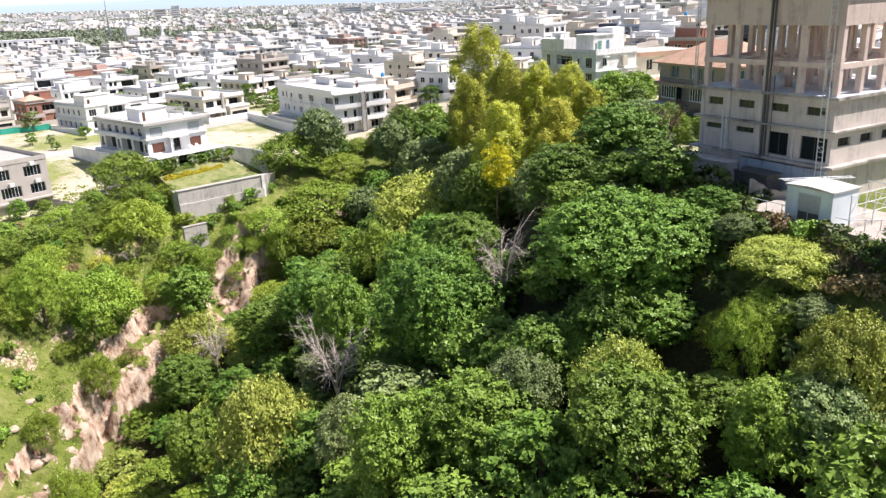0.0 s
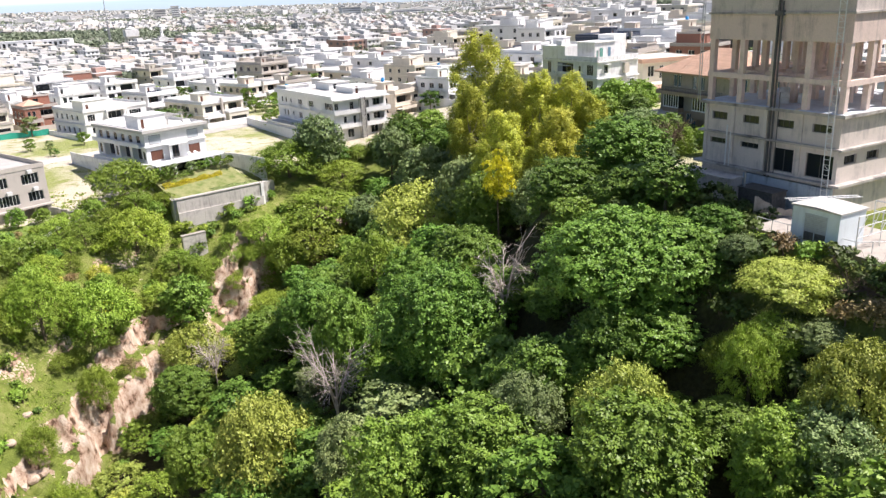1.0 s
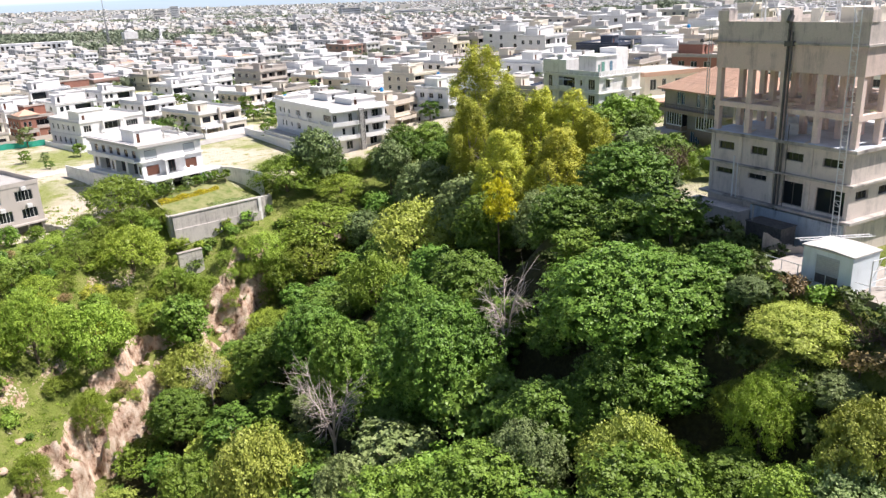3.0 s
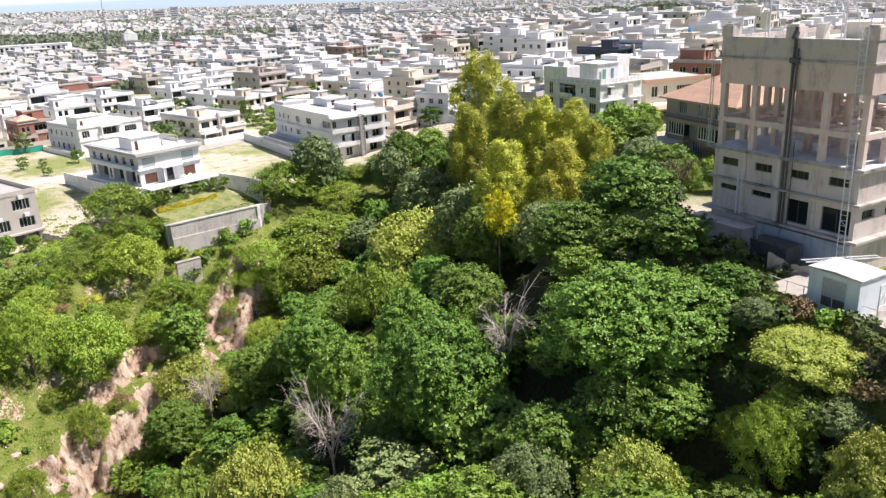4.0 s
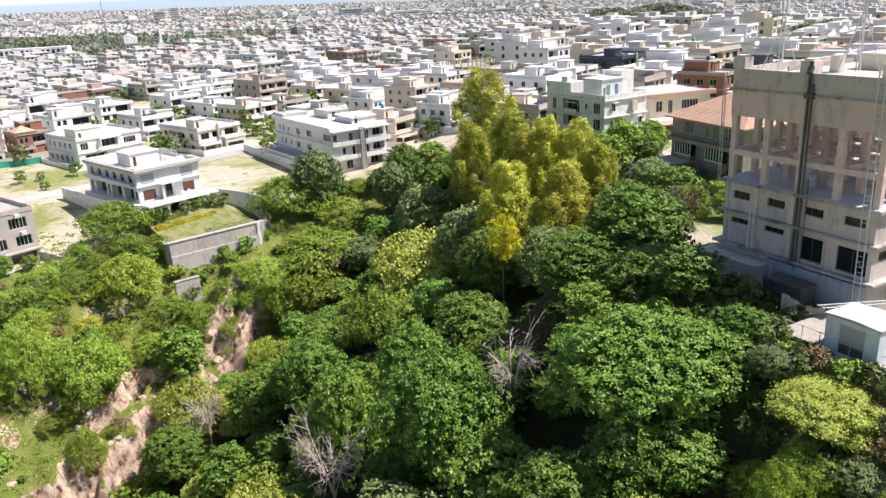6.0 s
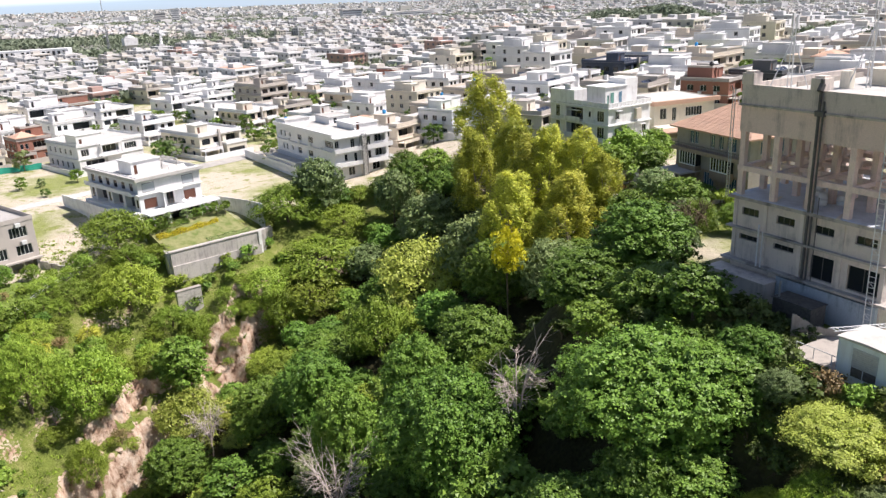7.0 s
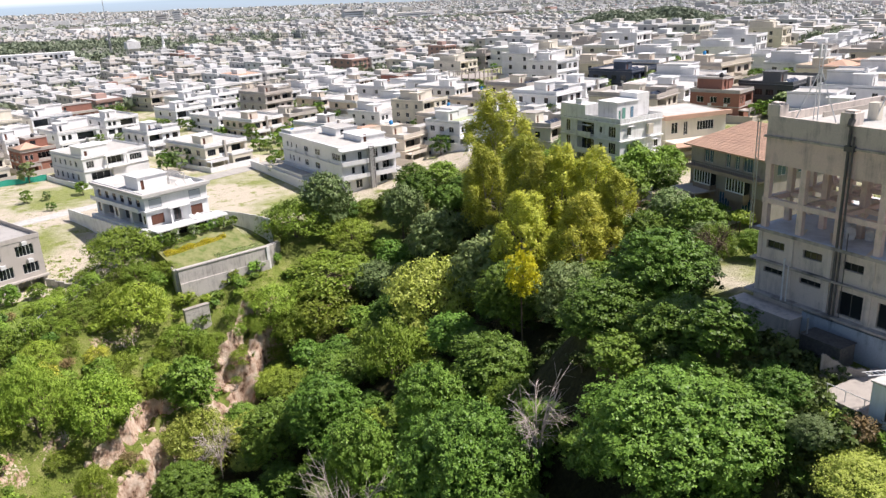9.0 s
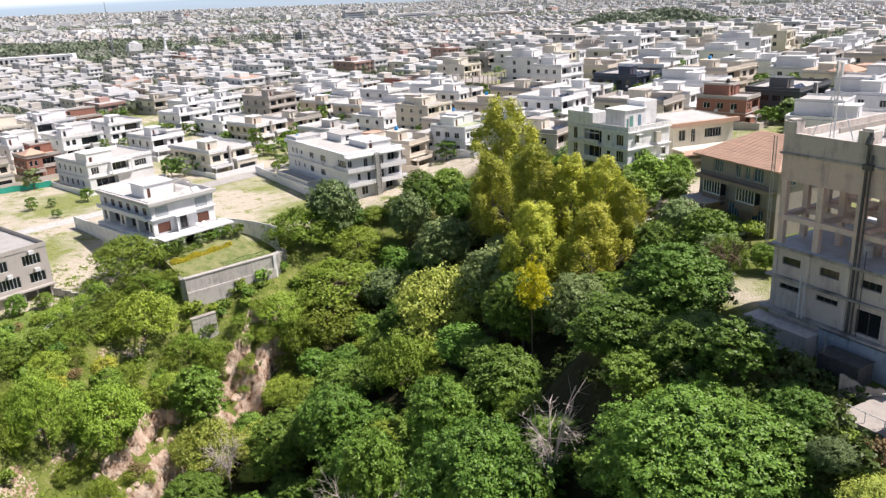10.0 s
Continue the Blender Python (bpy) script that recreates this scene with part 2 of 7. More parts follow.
# ground: grass and dust on the flat, bare clay where it is steep
GROUND, nt, b = material("ground_earth", 0.95, 0.0, 0.15)
pos = coords(nt, True)
geo = nt.nodes.new("ShaderNodeNewGeometry")
sep = nt.nodes.new("ShaderNodeSeparateXYZ")
nt.links.new(geo.outputs["Normal"], sep.inputs[0])
n_big, n_mid, n_fine = noise_tex(nt, pos, 0.035, 6), noise_tex(nt, pos, 0.25, 8, 0.7), noise_tex(nt, pos, 2.2, 8, 0.7)
grass = ramp(nt, n_mid, [(0.25, (0.07, 0.10, 0.02)), (0.5, (0.17, 0.21, 0.045)), (0.75, (0.33, 0.31, 0.13))])
strata = node(nt, "ShaderNodeMapping", Scale=(0.75, 0.75, 0.5))
nt.links.new(pos, strata.inputs["Vector"])
n_clay = noise_tex(nt, strata.outputs[0], 0.8, 7, 0.62)
clay = ramp(nt, n_clay, [(0.36, (0.12, 0.07, 0.045)), (0.43, (0.44, 0.295, 0.215)), (0.54, (0.62, 0.48, 0.375)), (0.68, (0.72, 0.63, 0.53))])
dust = ramp(nt, n_fine, [(0.2, (0.46, 0.40, 0.31)), (0.7, (0.66, 0.59, 0.48))])
turf = ramp(nt, n_fine, [(0.25, (0.15, 0.20, 0.035)), (0.75, (0.30, 0.34, 0.09))])
zone = nt.nodes.new("ShaderNodeAttribute")
zone.attribute_name = "town"
plot = mix(nt, ramp(nt, n_big, [(0.46, (0, 0, 0)), (0.60, (0.85, 0.85, 0.85))]), dust, turf)
plot = mix(nt, ramp(nt, n_mid, [(0.54, (0, 0, 0)), (0.62, (0.85, 0.85, 0.85))]), plot, turf)
shade_litter_att = nt.nodes.new("ShaderNodeAttribute")
shade_litter_att.attribute_name = "wood"
far_haze_att = nt.nodes.new("ShaderNodeAttribute")
far_haze_att.attribute_name = "far"
# leaf litter, darkened further to paint in the shade under the trees
shade_litter = ramp(nt, n_fine, [(0.3, (0.03, 0.028, 0.015)), (0.7, (0.085, 0.08, 0.035))])
# cover of the far plain, greyed to put haze into its colour
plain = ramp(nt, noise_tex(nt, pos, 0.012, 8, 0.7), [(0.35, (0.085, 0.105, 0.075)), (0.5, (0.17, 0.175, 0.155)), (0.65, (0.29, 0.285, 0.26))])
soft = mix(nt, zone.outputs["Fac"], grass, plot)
soft = mix(nt, far_haze_att.outputs["Fac"], soft, plain)
steep_sum = nt.nodes.new("ShaderNodeMath")
steep_sum.operation, steep_sum.inputs[1].default_value = "MULTIPLY_ADD", 0.3
nt.links.new(n_mid, steep_sum.inputs[0])
nt.links.new(sep.outputs["Z"], steep_sum.inputs[2])
steep_fine = nt.nodes.new("ShaderNodeMath")
steep_fine.operation, steep_fine.inputs[1].default_value = "MULTIPLY_ADD", 0.5
nt.links.new(n_fine, steep_fine.inputs[0])
nt.links.new(steep_sum.outputs[0], steep_fine.inputs[2])
steep = ramp(nt, steep_fine.outputs[0], [(0.99, (1, 1, 1)), (1.03, (0, 0, 0))])
bare = mix(nt, steep, soft, clay)
nt.links.new(mix(nt, shade_litter_att.outputs["Fac"], bare, shade_litter), b.inputs["Base Color"])
rough_h = nt.nodes.new("ShaderNodeMath")
rough_h.operation = "ADD"
nt.links.new(n_fine, rough_h.inputs[0])
nt.links.new(n_clay, rough_h.inputs[1])
bump(nt, b, rough_h.outputs[0], 0.9, 0.5)

# ---------------------------------------------------------------- mesh helpers


class Build:
    """Collects boxes, tubes and panels into one mesh."""

    def __init__(self):
        self.v, self.f = [], []

    def quad(self, *pts):
        n = len(self.v)
        self.v += [tuple(p) for p in pts]
        self.f.append(tuple(range(n, n + len(pts))))

    def box(self, x0, y0, z0, x1, y1, z1):
        n = len(self.v)
        self.v += [(x, y, z) for z in (z0, z1) for x, y in ((x0, y0), (x1, y0), (x1, y1), (x0, y1))]
        self.f += [tuple(n + i for i in q) for q in ((3, 2, 1, 0), (4, 5, 6, 7), (0, 1, 5, 4), (1, 2, 6, 5), (2, 3, 7, 6), (3, 0, 4, 7))]
        return self

    def tube(self, p, q, r0, r1=None, sides=6):
        r1 = r0 if r1 is None else r1
        p, q = Vector(p), Vector(q)
        d = (q - p).normalized()
        a = d.orthogonal().normalized()
        c = d.cross(a)
        n = len(self.v)
        for o, r in ((p, r0), (q, r1)):
            self.v += [tuple(o + (a * math.cos(6.2832 * i / sides) + c * math.sin(6.2832 * i / sides)) * r) for i in range(sides)]
        self.f += [(n + i, n + (i + 1) % sides, n + sides + (i + 1) % sides, n + sides + i) for i in range(sides)]
        self.f += [tuple(n + sides - 1 - i for i in range(sides)), tuple(n + sides + i for i in range(sides))]
        return self

    def panel(self, o, u, width, z0, z1, holes, inward, depth=0.22):
        """An outer wall face from o along u, with openings (u0, u1, za, zb, depth) that have reveals; a deep one gets a back."""
        o, u, inward = Vector(o), Vector(u), Vector(inward)
        us = sorted({0.0, width, *[h[0] for h in holes], *[h[1] for h in holes]})
        zs = sorted({z0, z1, *[h[2] for h in holes], *[h[3] for h in holes]})

        def at(a, z, k=0.0):
            w = o + u * a + inward * k
            return (w.x, w.y, z)
        for a0, a1 in zip(us, us[1:]):
            for b0, b1 in zip(zs, zs[1:]):
                am, bm_ = (a0 + a1) / 2, (b0 + b1) / 2
                if not any(h[0] < am < h[1] and h[2] < bm_ < h[3] for h in holes):
                    self.quad(at(a0, b0), at(a1, b0), at(a1, b1), at(a0, b1))
        for h in holes:
            a0, a1, b0, b1 = h[:4]
            k = h[4] if len(h) > 4 else depth
            for (pa, pb), (qa, qb) in (((a0, b0), (a1, b0)), ((a1, b0), (a1, b1)), ((a1, b1), (a0, b1)), ((a0, b1), (a0, b0))):
                self.quad(at(pa, pb), at(pa, pb, k), at(qa, qb, k), at(qa, qb))
            if len(h) > 4:
                self.quad(at(a0, b0, k), at(a1, b0, k), at(a1, b1, k), at(a0, b1, k))
        return self

    def mesh(self, name, mat):
        me = bpy.data.meshes.new(name)
        me.from_pydata(self.v, [], self.f)
        me.materials.append(mat)
        me.update()
        return me

    def part(self, name, mat, parent=None, label=""):
        ob = new(name, self.mesh(name, mat))
        if parent is not None:
            ob.parent = parent
        return tagged(ob, label)


def thing(name, label, category, m=None, group="", kind=""):
    ob = new(name)
    ob.empty_display_size = 0.3
    if m is not None:
        ob.matrix_basis = m
    return tagged(ob, label, category, group, kind)


def smooth(ob):
    ob.data.polygons.foreach_set("use_smooth", [True] * len(ob.data.polygons))
    return ob


# ---------------------------------------------------------------- the lie of the land


def sstep(a, b, x):
    k = np.clip((x - a) / (b - a), 0, 1)
    return k * k * (3 - 2 * k)


def waves(x, y, s, seed=0.0):
    return (np.sin(x / s + 1.3 + seed) * np.cos(y / s * 1.17 - seed * 2) + 0.5 * np.sin(x / s * 2.3 - y / s * 1.7 + seed) + 0.25 * np.sin(x / s * 4.1 + y / s * 3.7)) / 1.75


def fbm(x, y, scale, seed=0.0):
    """Smooth random relief of three octaves, about -1 to 1."""
    total, size, amp = 0.0, scale, 0.57
    for k in range(3):
        u, v = x / size + 17.3 * k + seed, y / size - 9.1 * k + seed * 1.7
        iu, iv = np.floor(u), np.floor(v)
        fu, fv = u - iu, v - iv
        fu, fv = fu * fu * (3 - 2 * fu), fv * fv * (3 - 2 * fv)

        def corner(a, b):
            h = np.sin((iu + a) * 127.1 + (iv + b) * 311.7) * 43758.5453
            return h - np.floor(h)
        total = total + amp * 2 * ((corner(0, 0) * (1 - fu) + corner(1, 0) * fu) * (1 - fv) + (corner(0, 1) * (1 - fu) + corner(1, 1) * fu) * fv - 0.5)
        size, amp = size / 2.1, amp * 0.5
    return total


AXIS = [(-64.0, 20.0, -58.0), (-63.0, 70.0, -55.0), (-62.0, 105.0, -50.5), (-55.5, 130.0, -44.0), (-44.0, 147.0, -37.0), (-28.0, 165.0, -28.0), (-12.0, 188.0, -14.0), (4.0, 215.0, -4.0)]


def plateau(x, y):
    """The level ground about the ravine: lower to the west, with the tower's mound in the east."""
    z = -10.8 + 14.6 * sstep(-45, 45, x) + 4 * sstep(45, 100, x) + 0.3 * waves(x, y, 60)
    z = z - 14 * sstep(-130, -300, x) * sstep(280, 450, y) - 4 * sstep(-72, -92, x) * sstep(190, 162, y)
    lx, ly = 0.819 * (x - 41.5) + 0.574 * (y - 76), -0.574 * (x - 41.5) + 0.819 * (y - 76)
    out = np.hypot(np.maximum(np.maximum(-10 - lx, lx - 60), 0), np.maximum(np.maximum(-13 - ly, ly - 29), 0))
    low = -9 + 10 * sstep(26, 44, x)
    mound = low + (7 - low) * sstep(20, 0, out)
    near = sstep(138, 108, y) * sstep(-30, 0, x)
    z = z + near * (mound - z)
    r = np.hypot(x, y)
    far = sstep(430, 1000, r)
    z = z * (1 - far) + far * (-20 + 7 * waves(x, y, 900, 1.0))
    return z + 16 * sstep(3900, 4650, r)


def ravine(x, y):
    """Distance from the bed of the ravine, the side (+1 is the western), and the bed's height there."""
    x, y = np.asarray(x, float), np.asarray(y, float)
    best = np.full(np.shape(x), 1e9)
    side, floor = np.zeros(np.shape(x)), np.zeros(np.shape(x))
    ends = [(AXIS[0][0] - 10, -400.0, -60.0)] + AXIS
    for (ax, ay, az), (bx, by, bz) in zip(ends, ends[1:]):
        dx, dy = bx - ax, by - ay
        n2 = dx * dx + dy * dy
        k = np.clip(((x - ax) * dx + (y - ay) * dy) / n2, 0, 1)
        ex, ey = x - (ax + k * dx), y - (ay + k * dy)
        d = np.hypot(ex, ey)
        near = d < best
        best = np.where(near, d, best)
        side = np.where(near, np.sign(dx * ey - dy * ex), side)
        floor = np.where(near, az + k * (bz - az), floor)
    return best, side, floor


def land(x, y):
    """Height of the ground: a plateau with the ravine cut into it, steep and gullied on its western side."""
    x, y = np.asarray(x, float), np.asarray(y, float)
    top = plateau(x, y)
    best, side, floor = ravine(x, y)
    # western side: a clay cliff with gullies, a grassy bench, then a bushy bank up to the gardens
    gully = 3.4 * fbm(x, y, 15.0) + 3.2 * (1 - np.abs(fbm(x, y, 5.5, 3.0)) * 2) + 1.6 * fbm(x, y, 2.4, 8.0) - 1.6
    d_left = np.maximum(best + gully * sstep(1, 5, best) * sstep(26, 14, best), 0)
    deep = sstep(-10, -36, floor)
    bench = floor + 1.0 + (12.5 * deep + 4.0 * sstep(-41, -48, floor)) * (0.8 + 0.4 * fbm(x, y, 17.0, 5.0))
    up = 0.5 * sstep(4.0, 6.0, d_left) + 0.15 * sstep(6.0, 8.4, d_left) + 0.35 * sstep(8.4, 10.4, d_left)
    left = floor + 0.12 * best * (1 - up) + (bench - floor) * up
    rise = np.clip((best - 11) / 27, 0, 1)
    left = left + (top - bench) * np.where(rise > 0, 0.35 * rise + 0.65 * sstep(0, 1, rise), 0)
    left = left + 1.6 * fbm(x, y, 7.0, 1.0) * sstep(11, 15, best) * (1 - rise)
    wr = 84.0 - 40 * sstep(110, 190, y)
    right = floor + (top - floor) * np.clip(sstep(2, wr, best) * 0.75 + 0.25 * best / wr, 0, 1)
    z = np.where(side > 0, left, right)
    z = np.minimum(z, top)
    # a bay of bare clay in the bank below the garden wall
    bay = np.exp(-(((x + 53) / 5) ** 2 + ((y - 146) / 4) ** 2) ** 2)
    z = z - 5.0 * bay * (side > 0)
    # the ground drops away below the garden's retaining wall
    wx, wy = 0.748 * (x + 65) + 0.664 * (y - 158.8), -0.664 * (x + 65) + 0.748 * (y - 158.8)
    foot = (wx > -1) & (wx < 29) & (wy < 0.3 + np.maximum(wx - 22, 0)) & (wy > -16)
    return np.where(foot, np.minimum(z, -18.2 + 0.06 * wx + 0.15 * wy), z)


def spaced(lo, hi, fine0, fine1, near0, near1):
    """Grid lines: closest over the clay cliffs, wider over the wood, then ever wider to the horizon."""
    mid = list(np.arange(near0, fine0, 1.6)) + list(np.arange(fine0, fine1, 0.55)) + list(np.arange(fine1, near1, 1.6))
    s, up = 1.7, [mid[-1]]
    while up[-1] < hi:
        up.append(up[-1] + s)
        s *= 1.06
    s, dn = 1.7, [mid[0]]
    while dn[-1] > lo:
        dn.append(dn[-1] - s)
        s *= 1.06
    return np.array(dn[:0:-1] + mid + up[1:])


gx = spaced(-4700, 4700, -82, -42, -130, 70)
gy = spaced(-300, 4700, 78, 156, 10, 230)
GX, GY = np.meshgrid(gx, gy)
GZ = land(GX, GY)
GXL, GYL, GZL = gx.tolist(), gy.tolist(), GZ.tolist()


def ground_z(x, y):
    """Height of the ground sheet at a place."""
    i = min(max(bisect_left(GXL, x) - 1, 0), len(GXL) - 2)
    j = min(max(bisect_left(GYL, y) - 1, 0), len(GYL) - 2)
    a, c = (x - GXL[i]) / (GXL[i + 1] - GXL[i]), (y - GYL[j]) / (GYL[j + 1] - GYL[j])
    return (GZL[j][i] * (1 - a) + GZL[j][i + 1] * a) * (1 - c) + (GZL[j + 1][i] * (1 - a) + GZL[j + 1][i + 1] * a) * c


def bisect_left(rows, v):
    lo, hi = 0, len(rows)
    while lo < hi:
        mid = (lo + hi) // 2
        if rows[mid] < v:
            lo = mid + 1
        else:
            hi = mid
    return lo


me = bpy.data.meshes.new("ground")
nx, ny = len(gx), len(gy)
idx = np.arange(nx * ny).reshape(ny, nx)
quads = np.stack([idx[:-1, :-1], idx[:-1, 1:], idx[1:, 1:], idx[1:, :-1]], -1).reshape(-1, 4)
me.from_pydata(np.stack([GX, GY, GZ], -1).reshape(-1, 3).tolist(), [], quads.tolist())
att = me.attributes.new("town", "FLOAT", "POINT")
att.data.foreach_set("value", (sstep(2.0, 0.5, plateau(GX, GY) - GZ) * sstep(130, 155, GY) + np.exp(-(((GX - 37) / 7) ** 2 + ((GY - 102) / 5) ** 2) ** 2)).clip(0, 1).reshape(-1))
d_, s_, f_ = ravine(GX, GY)
# where the wood's litter and its painted shade cover the ground
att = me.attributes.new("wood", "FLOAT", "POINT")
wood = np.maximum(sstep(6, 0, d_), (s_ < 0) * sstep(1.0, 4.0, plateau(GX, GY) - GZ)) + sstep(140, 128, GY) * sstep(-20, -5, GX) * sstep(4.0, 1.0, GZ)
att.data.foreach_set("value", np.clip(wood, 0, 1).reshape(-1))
# how far the ground turns to the hazed plain colour, by distance
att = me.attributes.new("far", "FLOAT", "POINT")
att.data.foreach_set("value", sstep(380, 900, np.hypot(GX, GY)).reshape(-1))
me.materials.append(GROUND)
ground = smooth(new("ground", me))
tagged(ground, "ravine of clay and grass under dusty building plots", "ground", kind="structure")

# glowing backdrop sheet, painted with hazy hills and air at the edge of sight
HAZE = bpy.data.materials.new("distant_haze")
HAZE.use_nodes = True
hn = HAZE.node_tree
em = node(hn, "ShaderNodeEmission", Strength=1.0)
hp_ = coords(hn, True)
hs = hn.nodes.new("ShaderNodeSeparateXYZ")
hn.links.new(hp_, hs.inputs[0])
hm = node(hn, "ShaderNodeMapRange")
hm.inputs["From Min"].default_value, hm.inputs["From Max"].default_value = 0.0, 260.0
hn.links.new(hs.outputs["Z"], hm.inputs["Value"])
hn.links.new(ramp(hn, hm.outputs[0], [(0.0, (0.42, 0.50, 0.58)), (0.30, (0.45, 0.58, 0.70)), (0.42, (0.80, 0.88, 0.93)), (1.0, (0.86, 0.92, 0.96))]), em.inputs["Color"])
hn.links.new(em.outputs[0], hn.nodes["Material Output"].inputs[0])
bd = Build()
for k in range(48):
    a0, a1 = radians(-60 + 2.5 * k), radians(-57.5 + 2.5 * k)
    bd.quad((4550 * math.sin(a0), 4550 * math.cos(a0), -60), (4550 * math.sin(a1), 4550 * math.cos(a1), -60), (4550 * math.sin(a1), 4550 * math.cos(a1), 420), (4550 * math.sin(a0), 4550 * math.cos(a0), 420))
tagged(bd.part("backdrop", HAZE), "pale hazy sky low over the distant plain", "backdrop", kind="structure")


# lumps of fallen clay along the foot of the cliff
def clay_lump(seed):
    bm = bmesh.new()
    bmesh.ops.create_icosphere(bm, subdivisions=2, radius=1.0)
    for v in bm.verts:
        n = noise.noise(v.co * 1.3 + Vector((seed, 0, 0))) * 0.45 + noise.noise(v.co * 3.1 + Vector((0, seed, 0))) * 0.18
        v.co *= 1 + n
        v.co.z *= 0.7
    me = bpy.data.meshes.new("clay_boulder")
    bm.to_mesh(me)
    bm.free()
    me.materials.append(GROUND_CLAY)
    return me


GROUND_CLAY = two_tone("fallen_clay", (0.34, 0.23, 0.16), (0.60, 0.49, 0.40), 1.6, 0.95)
LUMPS = [clay_lump(7.0 * k + 1) for k in range(4)]
lump_rng = np.random.default_rng(3)
n = 0
while n < 46:
    x, y = lump_rng.uniform(-80, -40), lump_rng.uniform(84, 156)
    dist, west, _ = (float(v[0]) for v in ravine(np.array([x]), np.array([y])))
    if west < 0 or not 2.5 < dist < 13:
        continue
    ob = new("clay_boulder", LUMPS[n % 4])
    k = lump_rng.uniform(0.35, 1.25)
    ob.matrix_basis = pose(x, y, ground_z(x, y) - 0.1 * k, 0, 0, lump_rng.uniform(0, 360)) @ Matrix.Diagonal((k, k * lump_rng.uniform(0.7, 1.3), k, 1))
    tagged(ob, "pale lump of clay fallen from the cliff", "boulder", "clay boulders")
    n += 1

# ---------------------------------------------------------------- trees
rng = np.random.default_rng(7)


def leaf_cloud(name, pts, nrm, size, mat, slim=0.6, sides=4):
    """One diamond (or three-cornered) leaf per point, facing about its normal, with a random turn."""
    n = len(pts)
    r = rng.normal(size=(n, 3))
    t = np.cross(nrm, r)
    t /= np.linalg.norm(t, axis=1)[:, None] + 1e-9
    w = np.cross(nrm, t)
    w /= np.linalg.norm(w, axis=1)[:, None] + 1e-9
    s = (size * rng.uniform(0.65, 1.35, n))[:, None]
    bend = nrm * s * 0.18
    if sides == 4:
        v = [pts - t * s * 0.5 - bend, pts + w * s * 0.5 * slim, pts + t * s * 0.5 - bend, pts - w * s * 0.5 * slim]
    else:
        v = [pts - t * s * 0.55 - bend, pts + w * s * 0.62 * slim + t * s * 0.2, pts - w * s * 0.62 * slim + t * s * 0.35]
    v = np.stack(v, 1).reshape(-1, 3)
    me = bpy.data.meshes.new(name)
    me.vertices.add(sides * n)
    me.loops.add(sides * n)
    me.polygons.add(n)
    me.vertices.foreach_set("co", v.reshape(-1))
    me.loops.foreach_set("vertex_index", np.arange(sides * n))
    me.polygons.foreach_set("loop_start", np.arange(0, sides * n, sides))
    me.materials.append(mat)
    me.update(calc_edges=True)
    return me


def unit(a):
    return a / (np.linalg.norm(a, axis=-1, keepdims=True) + 1e-9)


def lobes_for(kind, R, h):
    out = []
    if kind == "broad":
        # a dome of foliage from the top nearly to the ground
        n = 24
        for i in range(n):
            a, up = i * 2.39996 + rng.uniform(-.3, .3), 1 - 1.72 * (i + .5) / n
            side = math.sqrt(max(0.0, 1 - up * up))
            rr = rng.uniform(0.56, 0.78)
            out.append((np.array([math.cos(a) * side * rr * R, math.sin(a) * side * rr * R, h * 0.53 + up * rr * h * 0.46]), R * rng.uniform(0.26, 0.44), 0.95))
        out.append((np.array([0, 0, h * 0.62]), R * 0.6, 1.1))
    elif kind == "flat":
        for i in range(22):
            a, k = i * 2.39996, math.sqrt((i + .4) / 22)
            out.append((np.array([math.cos(a) * k * R * 0.85, math.sin(a) * k * R * 0.85, h - R * (0.2 + 0.5 * k * k) + rng.uniform(-.1, .06) * R]), R * rng.uniform(0.22, 0.34), 0.62))
        for i in range(14):
            a = i * 2.39996 + 0.3
            out.append((np.array([math.cos(a) * R * 0.78, math.sin(a) * R * 0.78, h * rng.uniform(0.2, 0.52)]), R * rng.uniform(0.22, 0.32), 0.75))
    elif kind == "tall":
        for i in range(40):
            k = (i + .5) / 40
            a = i * 2.39996
            rad = R * (0.10 + 0.88 * math.sin(math.pi * min(1, k * 0.8 + 0.04))) * rng.uniform(0.4, 1.0)
            out.append((np.array([math.cos(a) * rad, math.sin(a) * rad, h * (0.24 + 0.74 * (1 - k)) + rng.uniform(-.9, .9)]), R * rng.uniform(0.13, 0.25), 1.6))
    elif kind == "bush":
        for i in range(8):
            a, k = i * 2.39996, math.sqrt((i + .3) / 8)
            out.append((np.array([math.cos(a) * k * R * .6, math.sin(a) * k * R * .6, h - R * (0.35 + 0.35 * k)]), R * rng.uniform(0.32, 0.48), 0.8))
    return out


